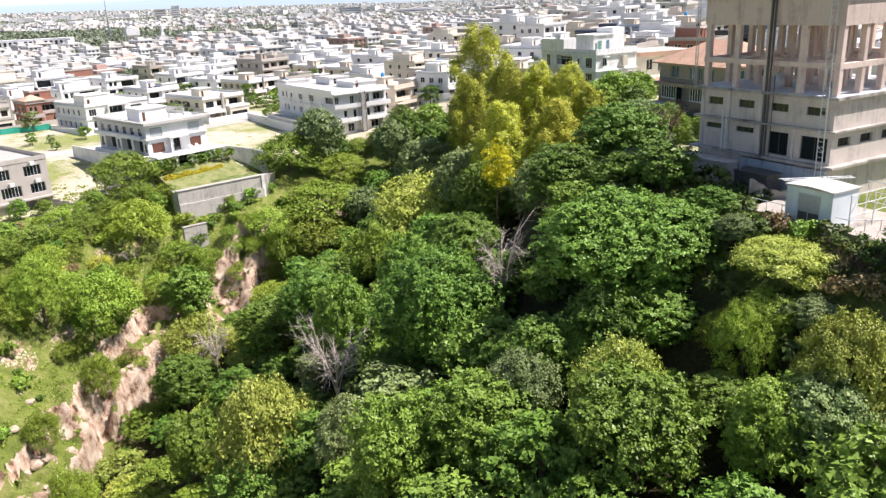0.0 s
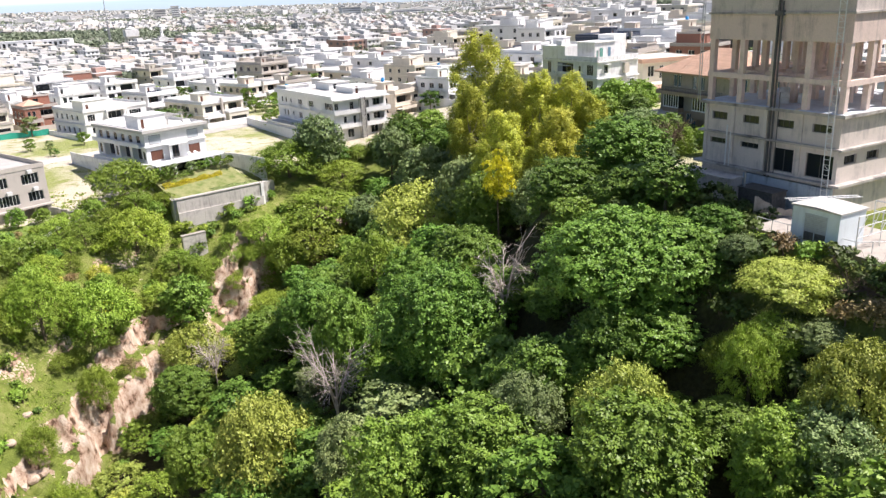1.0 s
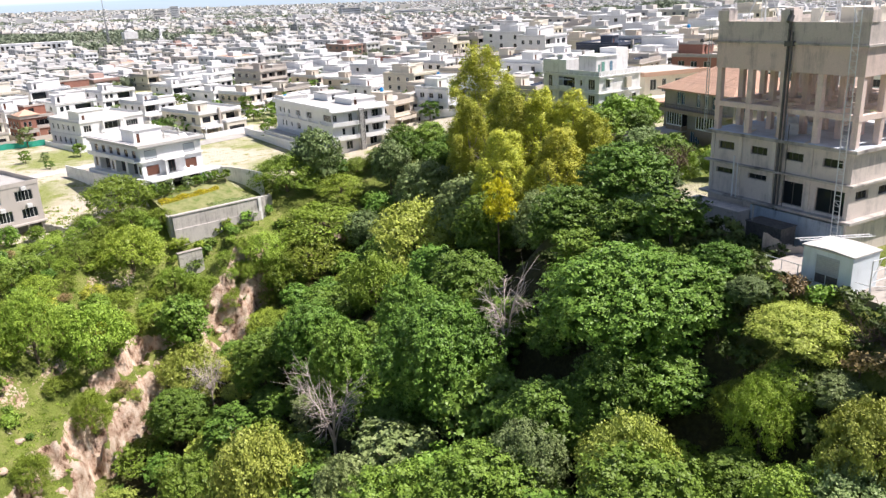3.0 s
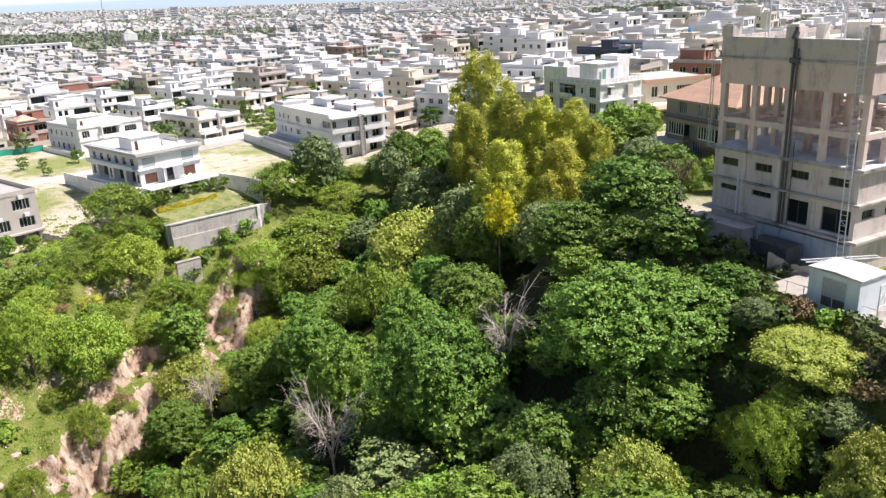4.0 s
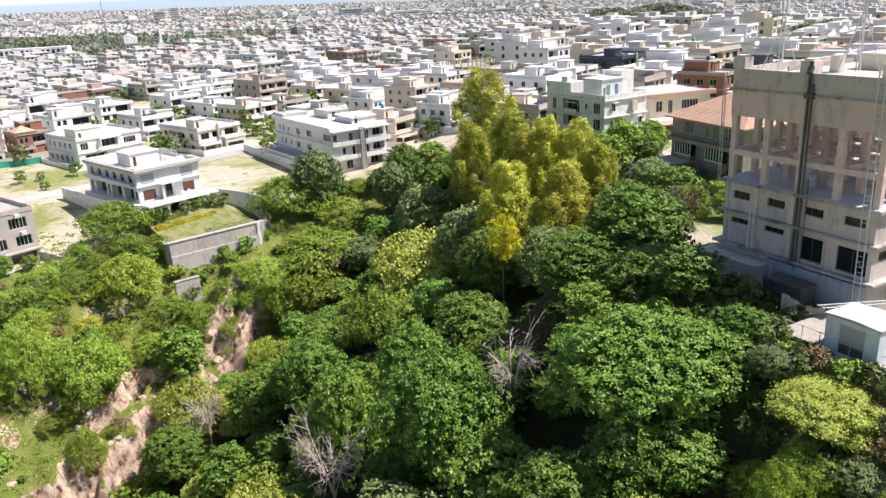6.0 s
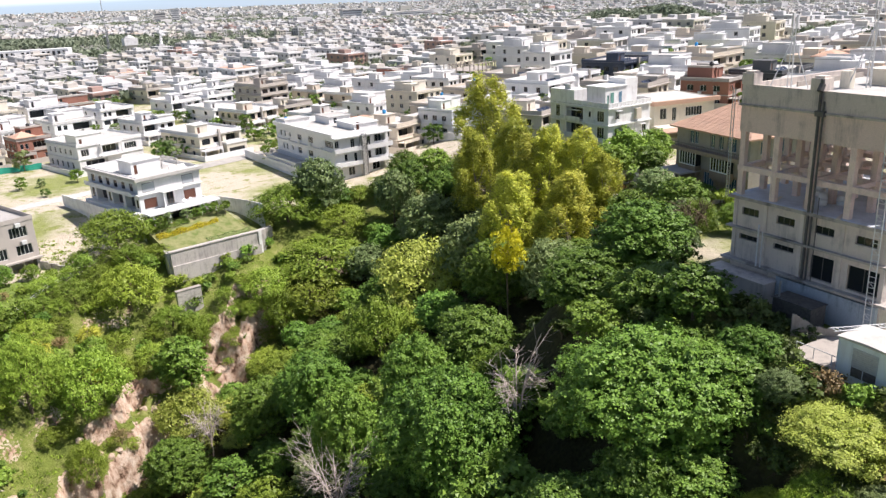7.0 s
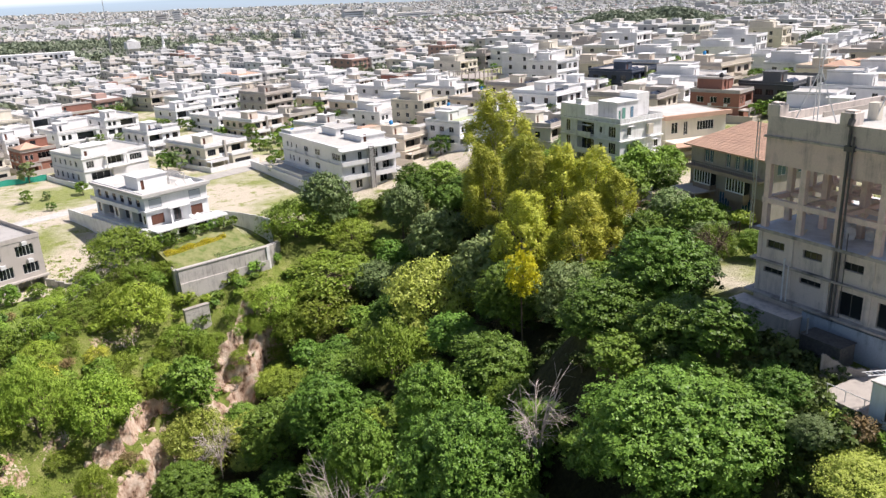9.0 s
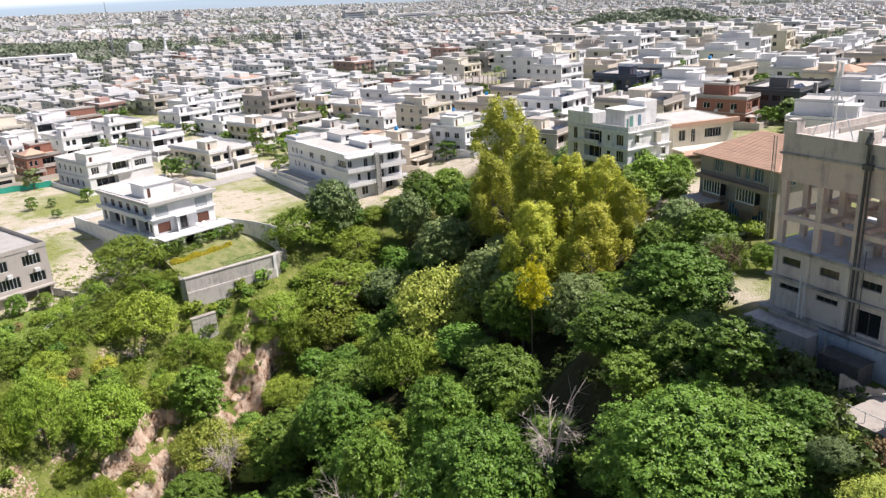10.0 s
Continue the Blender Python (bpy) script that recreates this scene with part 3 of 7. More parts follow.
def foliage(kind, R, h, count, size, mat, slim=0.6, per=16, spread=0.42, droop=0.0, sides=4):
    lobes = lobes_for(kind, R, h)
    cs, rs = np.array([l[0] for l in lobes]), np.array([l[1] for l in lobes])
    flat = np.array([l[2] for l in lobes])
    weight = rs ** 2 / np.sum(rs ** 2)
    n_cl = count // per
    pick = rng.choice(len(lobes), n_cl * 3, p=weight)
    d = unit(rng.normal(size=(n_cl * 3, 3)) + np.array([0, 0, 0.35]))
    rad = rs[pick] * rng.uniform(0.82, 1.1, n_cl * 3) * (1 + 0.2 * np.sin(9 * d[:, 0] + pick) * np.cos(8 * d[:, 1] + 2 * d[:, 2]))
    p = cs[pick] + d * rad[:, None] * np.stack([np.ones(len(pick)), np.ones(len(pick)), flat[pick]], 1)
    keep = np.ones(len(p), bool)
    for c, r, f in lobes:
        q = (p - c) / np.array([1, 1, f])
        keep &= np.linalg.norm(q, axis=1) > r * 0.72
    p, d = p[keep][:n_cl], d[keep][:n_cl]
    n_cl = len(p)
    off = rng.normal(size=(n_cl, per, 3)) * spread * 0.5
    off[:, :, 2] *= 0.6
    if droop:
        off[:, :, 2] -= np.abs(rng.normal(size=(n_cl, per))) * droop
    pts = (p[:, None] + off).reshape(-1, 3)
    nrm = unit(np.repeat(d, per, 0) * 0.85 + rng.normal(size=(n_cl * per, 3)) * (0.34 if droop else 0.42) + np.array([0, 0, 0.1 if droop else 0.3]))
    # larger leaves inside the lobes close the crown, so that its gaps are dark
    n_in = count // 14
    pick = rng.choice(len(lobes), n_in, p=weight)
    inner = cs[pick] + unit(rng.normal(size=(n_in, 3))) * (rs[pick] * rng.uniform(0.1, 0.62, n_in))[:, None] * np.stack([np.ones(n_in), np.ones(n_in), flat[pick]], 1)
    sizes = np.concatenate([np.full(len(pts), size), np.full(n_in, min(size * 2.6, 0.12 * R))])
    return leaf_cloud("crown", np.concatenate([pts, inner]), np.concatenate([nrm, unit(rng.normal(size=(n_in, 3)))]), sizes, mat, slim, sides), cs


def trunk_mesh(cs, h, r, mat, base=-6.0, lean=0.3):
    b = Build()
    top = Vector((lean, -lean, h * 0.45))
    mid = Vector((lean * 0.3, lean * 0.5, h * 0.2))
    b.tube((0, 0, base), mid, r * 1.15, r * 0.9, 8).tube(mid, top, r * 0.9, r * 0.65, 8)
    for c in cs[:: max(1, len(cs) // (8 if h > 7 else 3))]:
        c = Vector(c)
        if h < 7:
            b.tube(top, c, r * 0.3, r * 0.1, 3)
            continue
        k = top.lerp(c, 0.5) + Vector((0, 0, -0.06 * h))
        b.tube(top, k, r * 0.42, r * 0.26, 5).tube(k, c, r * 0.26, r * 0.07, 5)
    return b.mesh("trunk", mat)


def tree_model(name, label, kind, R, h, count, size, leaf, bark=None, category="tree", **kw):
    ob = thing(name, label, category)
    crown_me, cs = foliage(kind, R, h, count, size, leaf, **kw)
    t = new("trunk", trunk_mesh(cs, h, 0.055 * R if kind != "tall" else 0.05 * R, bark or BARK))
    c = new("crown", crown_me)
    t.parent = c.parent = ob
    ob["R"], ob["h"] = R, h
    return ob


DARK_TREE = "tall dense dark green broadleaf tree in the ravine"
FRESH_TREE = "fresh green broadleaf tree with clumped leaves in the ravine"
GREY_TREE = "grey-green small-leaved tree among the ravine trees"
ACACIA_TREE = "spreading light green acacia on the ravine bank"
YELLOW_TREE = "yellow-green acacia with a rounded layered crown"
GUM_TREE = "tall yellowish eucalyptus with drooping foliage"
MODELS = {
    "broad": [tree_model("broadleaf_tree", DARK_TREE, "broad", 5, 11, 20000, 0.25, LEAF_DARK, slim=0.8, spread=0.40, per=20, sides=3) for _ in range(3)],
    "broad_big": [tree_model("broadleaf_tree", DARK_TREE, "broad", 8.4, 13, 46000, 0.29, LEAF_DARK, slim=0.8, spread=0.46, per=20, sides=3) for _ in range(2)],
    "bright": [tree_model("broadleaf_tree", FRESH_TREE, "broad", 5, 11, 20000, 0.25, LEAF_BRIGHT, slim=0.8, spread=0.40, per=20, sides=3) for _ in range(2)],
    "grey": [tree_model("broadleaf_tree", GREY_TREE, "broad", 5, 11, 18000, 0.26, LEAF_GREY, slim=0.75, spread=0.5, per=20, sides=3) for _ in range(2)],
    "acacia": [tree_model("acacia_tree", ACACIA_TREE, "flat", 6, 8, 17000, 0.23, LEAF_ACACIA, slim=0.55, per=24, spread=0.6, sides=3) for _ in range(2)],
    "yellow": [tree_model("acacia_tree", YELLOW_TREE, "flat", 6, 8, 19000, 0.25, LEAF_YELLOW, slim=0.7, per=24, spread=0.6, sides=3) for _ in range(2)],
    "euc": [tree_model("eucalyptus_tree", GUM_TREE, "tall", 6, 26, 22000, 0.54, LEAF_EUC, PALE_BARK, slim=0.28, per=34, spread=0.6, droop=1.5, sides=3) for _ in range(3)],
    "flower": [tree_model("flowering_tree", "small tree in bright yellow bloom among darker crowns", "broad", 3, 8, 3000, 0.36, LEAF_FLOWER, sides=3)],
    "shrub": [tree_model("shrub", "low green shrub on the clay bank", "bush", 1.6, 2.2, 560, 0.38, m_, category="shrub", per=12, spread=0.4, sides=3) for m_ in (LEAF_ACACIA, LEAF_DARK, LEAF_BRIGHT)],
    "town": [tree_model("garden_tree", "small leafy tree beside the houses", "broad", 2.6, 5.5, 700, 0.68, m_, sides=3) for m_ in (LEAF_DARK, LEAF_BRIGHT, LEAF_GREY, LEAF_DARK)],
    "bank": [tree_model("acacia_tree", "bushy light green acacia on the steep western bank", "flat", 3, 4.4, 4700, 0.205, LEAF_ACACIA, slim=0.55, per=18, spread=0.45, sides=3) for _ in range(3)],
    "bank_bright": [tree_model("broadleaf_tree", "small fresh green tree on the western bank", "broad", 3, 6, 2700, 0.35, LEAF_BRIGHT, slim=0.75, per=14, spread=0.42, sides=3)],
    "bank_olive": [tree_model("acacia_tree", "olive-yellow thorn bush on the western bank", "flat", 3, 4.4, 3000, 0.24, LEAF_EUC, slim=0.6, per=16, spread=0.5, sides=3)],
    "under": [tree_model("shrub", "undergrowth shrub beneath the ravine trees, leaves darkened for shade", "bush", 1.6, 2.2, 480, 0.38, LEAF_SHADED, category="shrub", per=12, spread=0.4, sides=3)],
    "dry": [tree_model("shrub", "dry reddish-brown shrub among the green bank", "bush", 1.6, 2.4, 700, 0.27, LEAF_DRY, category="shrub", per=12, spread=0.5, sides=3)],
    "broad_fill": [tree_model("broadleaf_tree", DARK_TREE, "broad", 5, 11, 4700, 0.48, LEAF_DARK, slim=0.8, spread=0.55, sides=3) for _ in range(2)],
    "bright_fill": [tree_model("broadleaf_tree", FRESH_TREE, "broad", 5, 11, 4700, 0.48, LEAF_BRIGHT, slim=0.8, spread=0.55, sides=3)],
    "grey_fill": [tree_model("broadleaf_tree", GREY_TREE, "broad", 5, 11, 4700, 0.44, LEAF_GREY, slim=0.8, spread=0.55, sides=3)],
    "acacia_fill": [tree_model("acacia_tree", ACACIA_TREE, "flat", 6, 8, 4700, 0.44, LEAF_ACACIA, slim=0.7, per=20, spread=0.6, sides=3) for _ in range(2)],
    "yellow_fill": [tree_model("acacia_tree", YELLOW_TREE, "flat", 6, 8, 4700, 0.44, LEAF_YELLOW, slim=0.7, per=20, spread=0.6, sides=3)],
    "broad_far": [tree_model("broadleaf_tree", DARK_TREE, "broad", 5, 11, 5200, 0.5, LEAF_DARK, slim=0.8, spread=0.7, per=12, sides=3) for _ in range(2)],
    "bright_far": [tree_model("broadleaf_tree", FRESH_TREE, "broad", 5, 11, 5200, 0.5, LEAF_BRIGHT, slim=0.8, spread=0.7, per=12, sides=3)],
    "grey_far": [tree_model("broadleaf_tree", GREY_TREE, "broad", 5, 11, 5200, 0.48, LEAF_GREY, slim=0.8, spread=0.7, per=12, sides=3)],
    "acacia_far": [tree_model("acacia_tree", ACACIA_TREE, "flat", 6, 8, 7800, 0.34, LEAF_ACACIA, slim=0.6, per=16, spread=0.75, sides=3) for _ in range(2)],
    "yellow_far": [tree_model("acacia_tree", YELLOW_TREE, "flat", 6, 8, 9000, 0.34, LEAF_YELLOW, slim=0.6, per=16, spread=0.75, sides=3)],
}
for group in MODELS.values():
    for k, ob in enumerate(group):
        ob.matrix_basis = pose(0, -900 - 30 * k, -500)
PLACED = []


def plant(kind, x, y, top=None, r=None, z=None, note="", min_h=0.7, max_h=2.0):
    if kind + "_far" in MODELS and (y > 125 or top is None):
        kind += "_far" if y > 115 else "_fill"
    ob = MODELS[kind][int(rng.integers(len(MODELS[kind])))]
    R, h = ob["R"], ob["h"]
    zg = ground_z(x, y) if z is None else z
    r = R * rng.uniform(0.8, 1.15) if r is None else r
    s = r / R
    sz = s * rng.uniform(0.9, 1.1) if top is None else min(max((top - zg) / h, s * min_h), s * max_h)
    base = zg - 0.1 if top is None else max(min(top - h * sz, zg), zg - 5.0 * sz)
    made = copy_thing(ob, pose(x, y, base, 0, 0, rng.uniform(0, 360)) @ Matrix.Diagonal((s, s, sz, 1)))
    if note:
        made["label"] = note
    PLACED.append((x, y, r))
    return made


def dead_tree(x, y, top, r, wood=DEAD_WOOD, label="bare grey dead tree with thin branches"):
    z = ground_z(x, y)
    h = min(top - z, 4.2 * r)
    ob = thing("dead_tree", label, "dead tree", pose(x, y, top - h, 0, 0, rng.uniform(0, 360)))
    tr, br = Build(), Build()
    tr.tube((0, 0, -8), (0.1, 0, h * 0.4), 0.035 * h * .5, 0.025 * h * .5, 7)
    for i in range(7):
        a = i * 2.4
        e = Vector((math.cos(a) * r * 0.75, math.sin(a) * r * 0.75, h * rng.uniform(0.75, 0.95)))
        s = Vector((0.05, 0, h * rng.uniform(0.25, 0.4)))
        m = s.lerp(e, 0.5) + Vector((0, 0, 0.05 * h))
        br.tube(s, m, 0.11, 0.08, 5).tube(m, e, 0.08, 0.03, 5)
        for j in range(16):
            k = rng.uniform(0.25, 1.0)
            p = s.lerp(m, k * 2) if k < 0.5 else m.lerp(e, k * 2 - 1)
            q = p + Vector(rng.normal(size=3)) * r * 0.26 + Vector((math.cos(a), math.sin(a), 0.8)) * r * 0.25
            br.tube(p, q, 0.045, 0.02, 3)
            for _ in range(3):
                br.tube(p.lerp(q, 0.6), q + Vector(rng.normal(size=3)) * r * 0.17, 0.022, 0.012, 3)
    tr.part("trunk", wood, ob)
    br.part("bare_crown", wood, ob)
    return ob


BROAD_NEAR = [(8.5, 87.4, -8.0, 4.6), (13.2, 80.6, -5.0, 4.0), (23.5, 76.1, -2.0, 4.2), (29.1, 73.9, 0.0, 3.4), (-7.5, 84.5, -15.0, 4.4), (24.9, 54.7, -2.0, 3.4), (16.5, 94.8, 7.5, 5.7), (23.4, 87.6, 7.7, 5.2), (25.5, 72.1, 7.3, 5.4), (16.3, 66.0, 2.5, 4.6), (22.1, 66.8, 1.7, 4.8), (9.7, 66.0, -1.1, 5.0),
              (-6.3, 99.5, -3.8, 5.0), (2.9, 106.0, -2.5, 6.1), (-15.8, 94.4, -7.4, 4.8), (14.1, 65.0, -1.4, 3.9), (-26.0, 118.8, -17.2, 6.6), (-36.9, 122.9, -24.3, 6.0),
              (-26.3, 76.0, -24.2, 6.0), (-57.4, 138.7, -23.5, 5.3), (24.7, 100.1, 14.7, 6.2), (21.7, 102.4, 8.2, 4.9), (-52.8, 118.9, -33.9, 5.9)]
BRIGHT_NEAR = [(25.7, 47.8, 1.8, 3.6), (-4.7, 58.5, -5.7, 5.0), (3.6, 57.8, -4.0, 5.6), (15.9, 49.7, 1.3, 5.4), (-41.8, 95.2, -31.1, 4.4), (36.0, 158.5, 12.5, 4.6), (42.0, 161.0, 12.0, 4.2), (7.3, 125.0, 1.3, 6.0)]
GREY_NEAR = [(32.9, 56.4, 4.6, 2.4), (7.6, 60.9, -2.8, 3.8), (29.6, 46.9, 2.3, 3.7), (-12.5, 69.8, -12.9, 3.7), (-36.5, 188.0, 2.2, 6.4),
             (15.3, 120.7, 2.5, 5.3), (2.4, 140.1, 0.6, 6.1), (-16.5, 185.5, -1.0, 5.0), (-7.5, 169.0, -3.0, 6.6)]
ACACIAS = [(-71.5, 149.5, -11.5, 6.8), (-78.6, 162.9, -3.4, 7.9), (-78.3, 120.8, -13.5, 5.7), (-68.8, 125.2, -18.7, 6.4), (-70.0, 100.0, -31.5, 3.0), (-66.8, 114.5, -27.5, 3.4),
           (-64.0, 94.0, -30.6, 4.0), (-33.5, 171.5, -13.9, 11.1), (-34.5, 162.5, -19.0, 9.5), (-44.0, 184.4, -4.2, 8.8), (-29.8, 183.3, -9.5, 6.6), (-14.9, 127.9, -10.8, 5.8),
           (-57.5, 147.0, -21.5, 3.2), (-45.0, 161.0, -17.5, 5.6), (-40.0, 157.0, -21.5, 5.0), (-49.5, 160.5, -18.8, 2.6), (35.8, 112.5, 11.6, 2.9), (27.3, 57.5, 4.1, 2.9), (29.6, 58.6, 4.5, 2.7), (26.3, 60.2, 1.6, 2.4)]
YELLOWS = [(-25.4, 80.6, -14.4, 7.1), (15.8, 56.2, 1.2, 4.4), (31.9, 62.2, 8.0, 4.3), (32.1, 49.5, 6.7, 4.0), (-7.0, 144.9, -5.6, 9.9), (-54.5, 131.2, -30.9, 6.3)]
EUCS = [(7.9, 180.7, 20.7, 9.5), (4.2, 168.2, 10.9, 6.5), (10.1, 137.7, 9.2, 6.2), (23.8, 144.7, 15.1, 5.6), (17.8, 146.6, 15.4, 5.6), (27.3, 139.9, 11.8, 4.4), (12.8, 160.0, 14.8, 6.2), (19.9, 132.3, 9.6, 6.2), (14.3, 147.8, 13.4, 5.4)]
BIG_NEAR = [(18.8, 72.6, 8.8, 8.4), (-0.9, 84.2, -1.9, 8.3)]
for kind, rows in (("broad_big", BIG_NEAR), ("broad", BROAD_NEAR), ("bright", BRIGHT_NEAR), ("grey", GREY_NEAR), ("acacia", ACACIAS), ("yellow", YELLOWS), ("euc", EUCS)):
    for x, y, top, r in rows:
        plant(kind, x, y, top, r)
plant("flower", 8.0, 119.2, 6.2, 2.6, z=-4.5)
for x, y, top, r in [(-16.2, 86.0, -11.6, 4.8), (6.9, 83.5, 2.6, 3.2), (-49.1, 126.7, -32.6, 3.4), (37.1, 59.4, 6.2, 2.7), (32.9, 105.2, 13.4, 2.5)]:
    dead_tree(x, y, top, r, DEAD_WOOD if x < 30 else BARK)


def crowded(x, y, r, k=0.75):
    return any((x - a) ** 2 + (y - b_) ** 2 < (k * (r + c)) ** 2 for a, b_, c in PLACED)


PLACED += [(41.0, 104.0, 6.0), (-12.0, 187.0, 6.0), (-4.0, 182.0, 5.0), (-22.0, 190.0, 5.0), (-15.5, 83.0, 3.6), (-16.0, 88.0, 3.0), (7.2, 80.0, 3.0), (-48.5, 122.0, 2.5), (14.1, 112.0, 4.0), (11.5, 100.0, 3.6), (9.3, 90.0, 3.4), (1.6, 164.0, 3.5), (29.0, 92.0, 3.0), (-94.0, 143.0, 6.0), (-90.0, 137.0, 5.0), (-98.0, 137.0, 5.0), (-78.0, 115.2, 3.2), (-74.9, 111.5, 3.2), (-74.4, 103.8, 3.2), (-71.5, 114.6, 3.2)]
for x, y, r in [(-53.0, 156.0, 2.2), (-50.0, 159.0, 2.0), (-45.5, 158.0, 2.6), (-44.0, 161.5, 2.4), (-48.0, 155.5, 1.9), (-56.0, 151.5, 1.8), (-47.0, 162.0, 1.8), (-51.0, 157.5, 2.3), (-44.5, 156.0, 2.5), (-42.0, 158.5, 2.4), (-47.5, 156.8, 2.3), (-51.5, 153.5, 1.7), (-50.8, 152.0, 1.3), (-50.2, 150.0, 1.1), (-53.0, 149.5, 1.0)]:
    plant("bank", x, y, None, r)
for x, y, r in [(-31.3, 157.5, 2.6), (-29.0, 155.0, 2.2), (-79.0, 134.0, 1.5), (-64.5, 122.5, 2.0), (-57.0, 131.0, 1.9), (36.1, 55.1, 1.9), (34.5, 57.0, 1.5), (-74.0, 128.0, 1.6), (22.5, 112.0, 2.2), (-92.0, 140.0, 1.2), (5.5, 127.0, 1.9), (33.0, 67.0, 1.6)]:
    plant("dry", x, y, None, r)
# shade-dark shrubs set in the wood's gaps in place of deep shadow
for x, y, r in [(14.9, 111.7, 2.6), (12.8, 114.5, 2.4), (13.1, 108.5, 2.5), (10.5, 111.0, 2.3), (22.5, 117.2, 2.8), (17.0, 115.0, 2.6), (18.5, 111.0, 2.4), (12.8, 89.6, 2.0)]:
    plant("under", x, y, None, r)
for x, y, r in [(-51.2, 150.3, 1.7), (-51.8, 148.6, 1.3), (-67.9, 124.0, 1.6), (-63.1, 123.5, 1.6), (-66.8, 127.6, 1.4), (-65.0, 121.5, 1.3)]:
    plant("bank", x, y, None, r)
# the rest of the wood, filling the ravine between the larger trees
tries = 0
while tries < 9000:
    tries += 1
    x, y = rng.uniform(-62, 60), rng.uniform(20, 205)
    drop = float(plateau(x, y)) - ground_z(x, y)
    if y < 105 and abs(x) > 0.66 * y + 8 or y < 44 - 0.55 * min(x, 10):
        continue
    dist, west, _ = (float(v[0]) for v in ravine(np.array([x]), np.array([y])))
    if west > 0 and (2.0 < dist and y < 165 or x < -37 and y > 140):
        continue
    if (drop < 1.5 and y > 185) or (x > 27 and 56 < y < 112) or (x > 40 and y > 112) or (x < -20 and drop < 3):
        continue
    if 24 < x and 138 < y < 152:
        continue
    r = rng.uniform(3.2, 5.8)
    if crowded(x, y, r, 0.70):
        continue
    kind = ("broad", "broad", "bright", "grey", "acacia")[int(rng.integers(5))] if x > -35 else ("acacia", "acacia", "broad", "yellow")[int(rng.integers(4))]
    made = plant(kind, x, y, None, r)
    made.matrix_basis = made.matrix_basis @ Matrix.Diagonal((1, 1, 0.8, 1))
# bushy acacias all over the western bank
tries, count = 0, 0
while tries < 5000 and count < 135:
    tries += 1
    x, y = rng.uniform(-108, -56), rng.uniform(70, 172)
    g_ = ground_z(x, y)
    drop = float(plateau(x, y)) - g_
    dist, west, _ = (float(v[0]) for v in ravine(np.array([x]), np.array([y])))
    if drop < 0.8 or west < 0 or dist < 13 or (x > -68 and y > 152):
        continue
    slope = math.hypot(ground_z(x + 1, y) - ground_z(x - 1, y), ground_z(x, y + 1) - ground_z(x, y - 1)) / 2
    r = rng.uniform(2.0, 4.3)
    if slope > 1.0 or crowded(x, y, r, 0.62) or (-81 < x < -65 and 92 < y < 119 and count % 4):
        continue
    plant(("bank", "bank", "bank", "bank", "bank_bright", "bank_olive")[int(rng.integers(6))], x, y, None, r)
    count += 1
# shrubs on the western bank and along the edges
tries, count = 0, 0
while tries < 4000 and count < 115:
    tries += 1
    x, y = rng.uniform(-105, -40), rng.uniform(60, 175)
    drop = float(plateau(x, y)) - ground_z(x, y)
    r = rng.uniform(0.9, 2.4)
    dist, west, _ = (float(v[0]) for v in ravine(np.array([x]), np.array([y])))
    if drop < 2.0 or crowded(x, y, r, 0.5) or west < 0 or 2 < dist < 12:
        continue
    plant("shrub", x, y, None, r)
    count += 1
# undergrowth beneath the wood, and brush round the tower's foot
tries, count = 0, 0
while tries < 4000 and count < 100:
    tries += 1
    x, y = rng.uniform(-45, 42), rng.uniform(30, 150)
    if abs(x) > 0.66 * y + 6 or ravine(np.array([x]), np.array([y]))[1][0] > 0:
        continue
    lx, ly = 0.819 * (x - 41.5) + 0.574 * (y - 76), -0.574 * (x - 41.5) + 0.819 * (y - 76)
    if lx > -1.5 and ly < 19.5 or (lx > -11 and -14 < ly < 3.2):
        continue
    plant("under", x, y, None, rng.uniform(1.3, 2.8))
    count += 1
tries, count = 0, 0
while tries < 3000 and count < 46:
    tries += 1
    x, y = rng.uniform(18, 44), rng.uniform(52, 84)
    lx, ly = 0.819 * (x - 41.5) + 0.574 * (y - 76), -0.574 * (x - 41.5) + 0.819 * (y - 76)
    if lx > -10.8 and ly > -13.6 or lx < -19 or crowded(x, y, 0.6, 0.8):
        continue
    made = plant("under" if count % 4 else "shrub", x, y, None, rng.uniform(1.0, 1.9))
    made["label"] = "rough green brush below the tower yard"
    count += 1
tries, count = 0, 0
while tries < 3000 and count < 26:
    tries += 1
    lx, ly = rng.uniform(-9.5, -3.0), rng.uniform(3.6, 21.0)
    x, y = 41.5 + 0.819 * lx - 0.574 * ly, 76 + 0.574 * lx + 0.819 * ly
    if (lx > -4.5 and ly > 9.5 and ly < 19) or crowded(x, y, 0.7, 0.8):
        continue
    # the darkened leaf paints the tower's shade into this brush
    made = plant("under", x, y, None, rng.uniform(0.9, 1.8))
    made["label"] = "brush at the tower's foot, leaves darkened for its shade"
    count += 1
for x, y, top, r, kind in [(29.5, 68.0, 8.6, 2.0, "grey"), (40.0, 109.0, 11.5, 2.2, "bright")]:
    plant(kind, x, y, top, r)


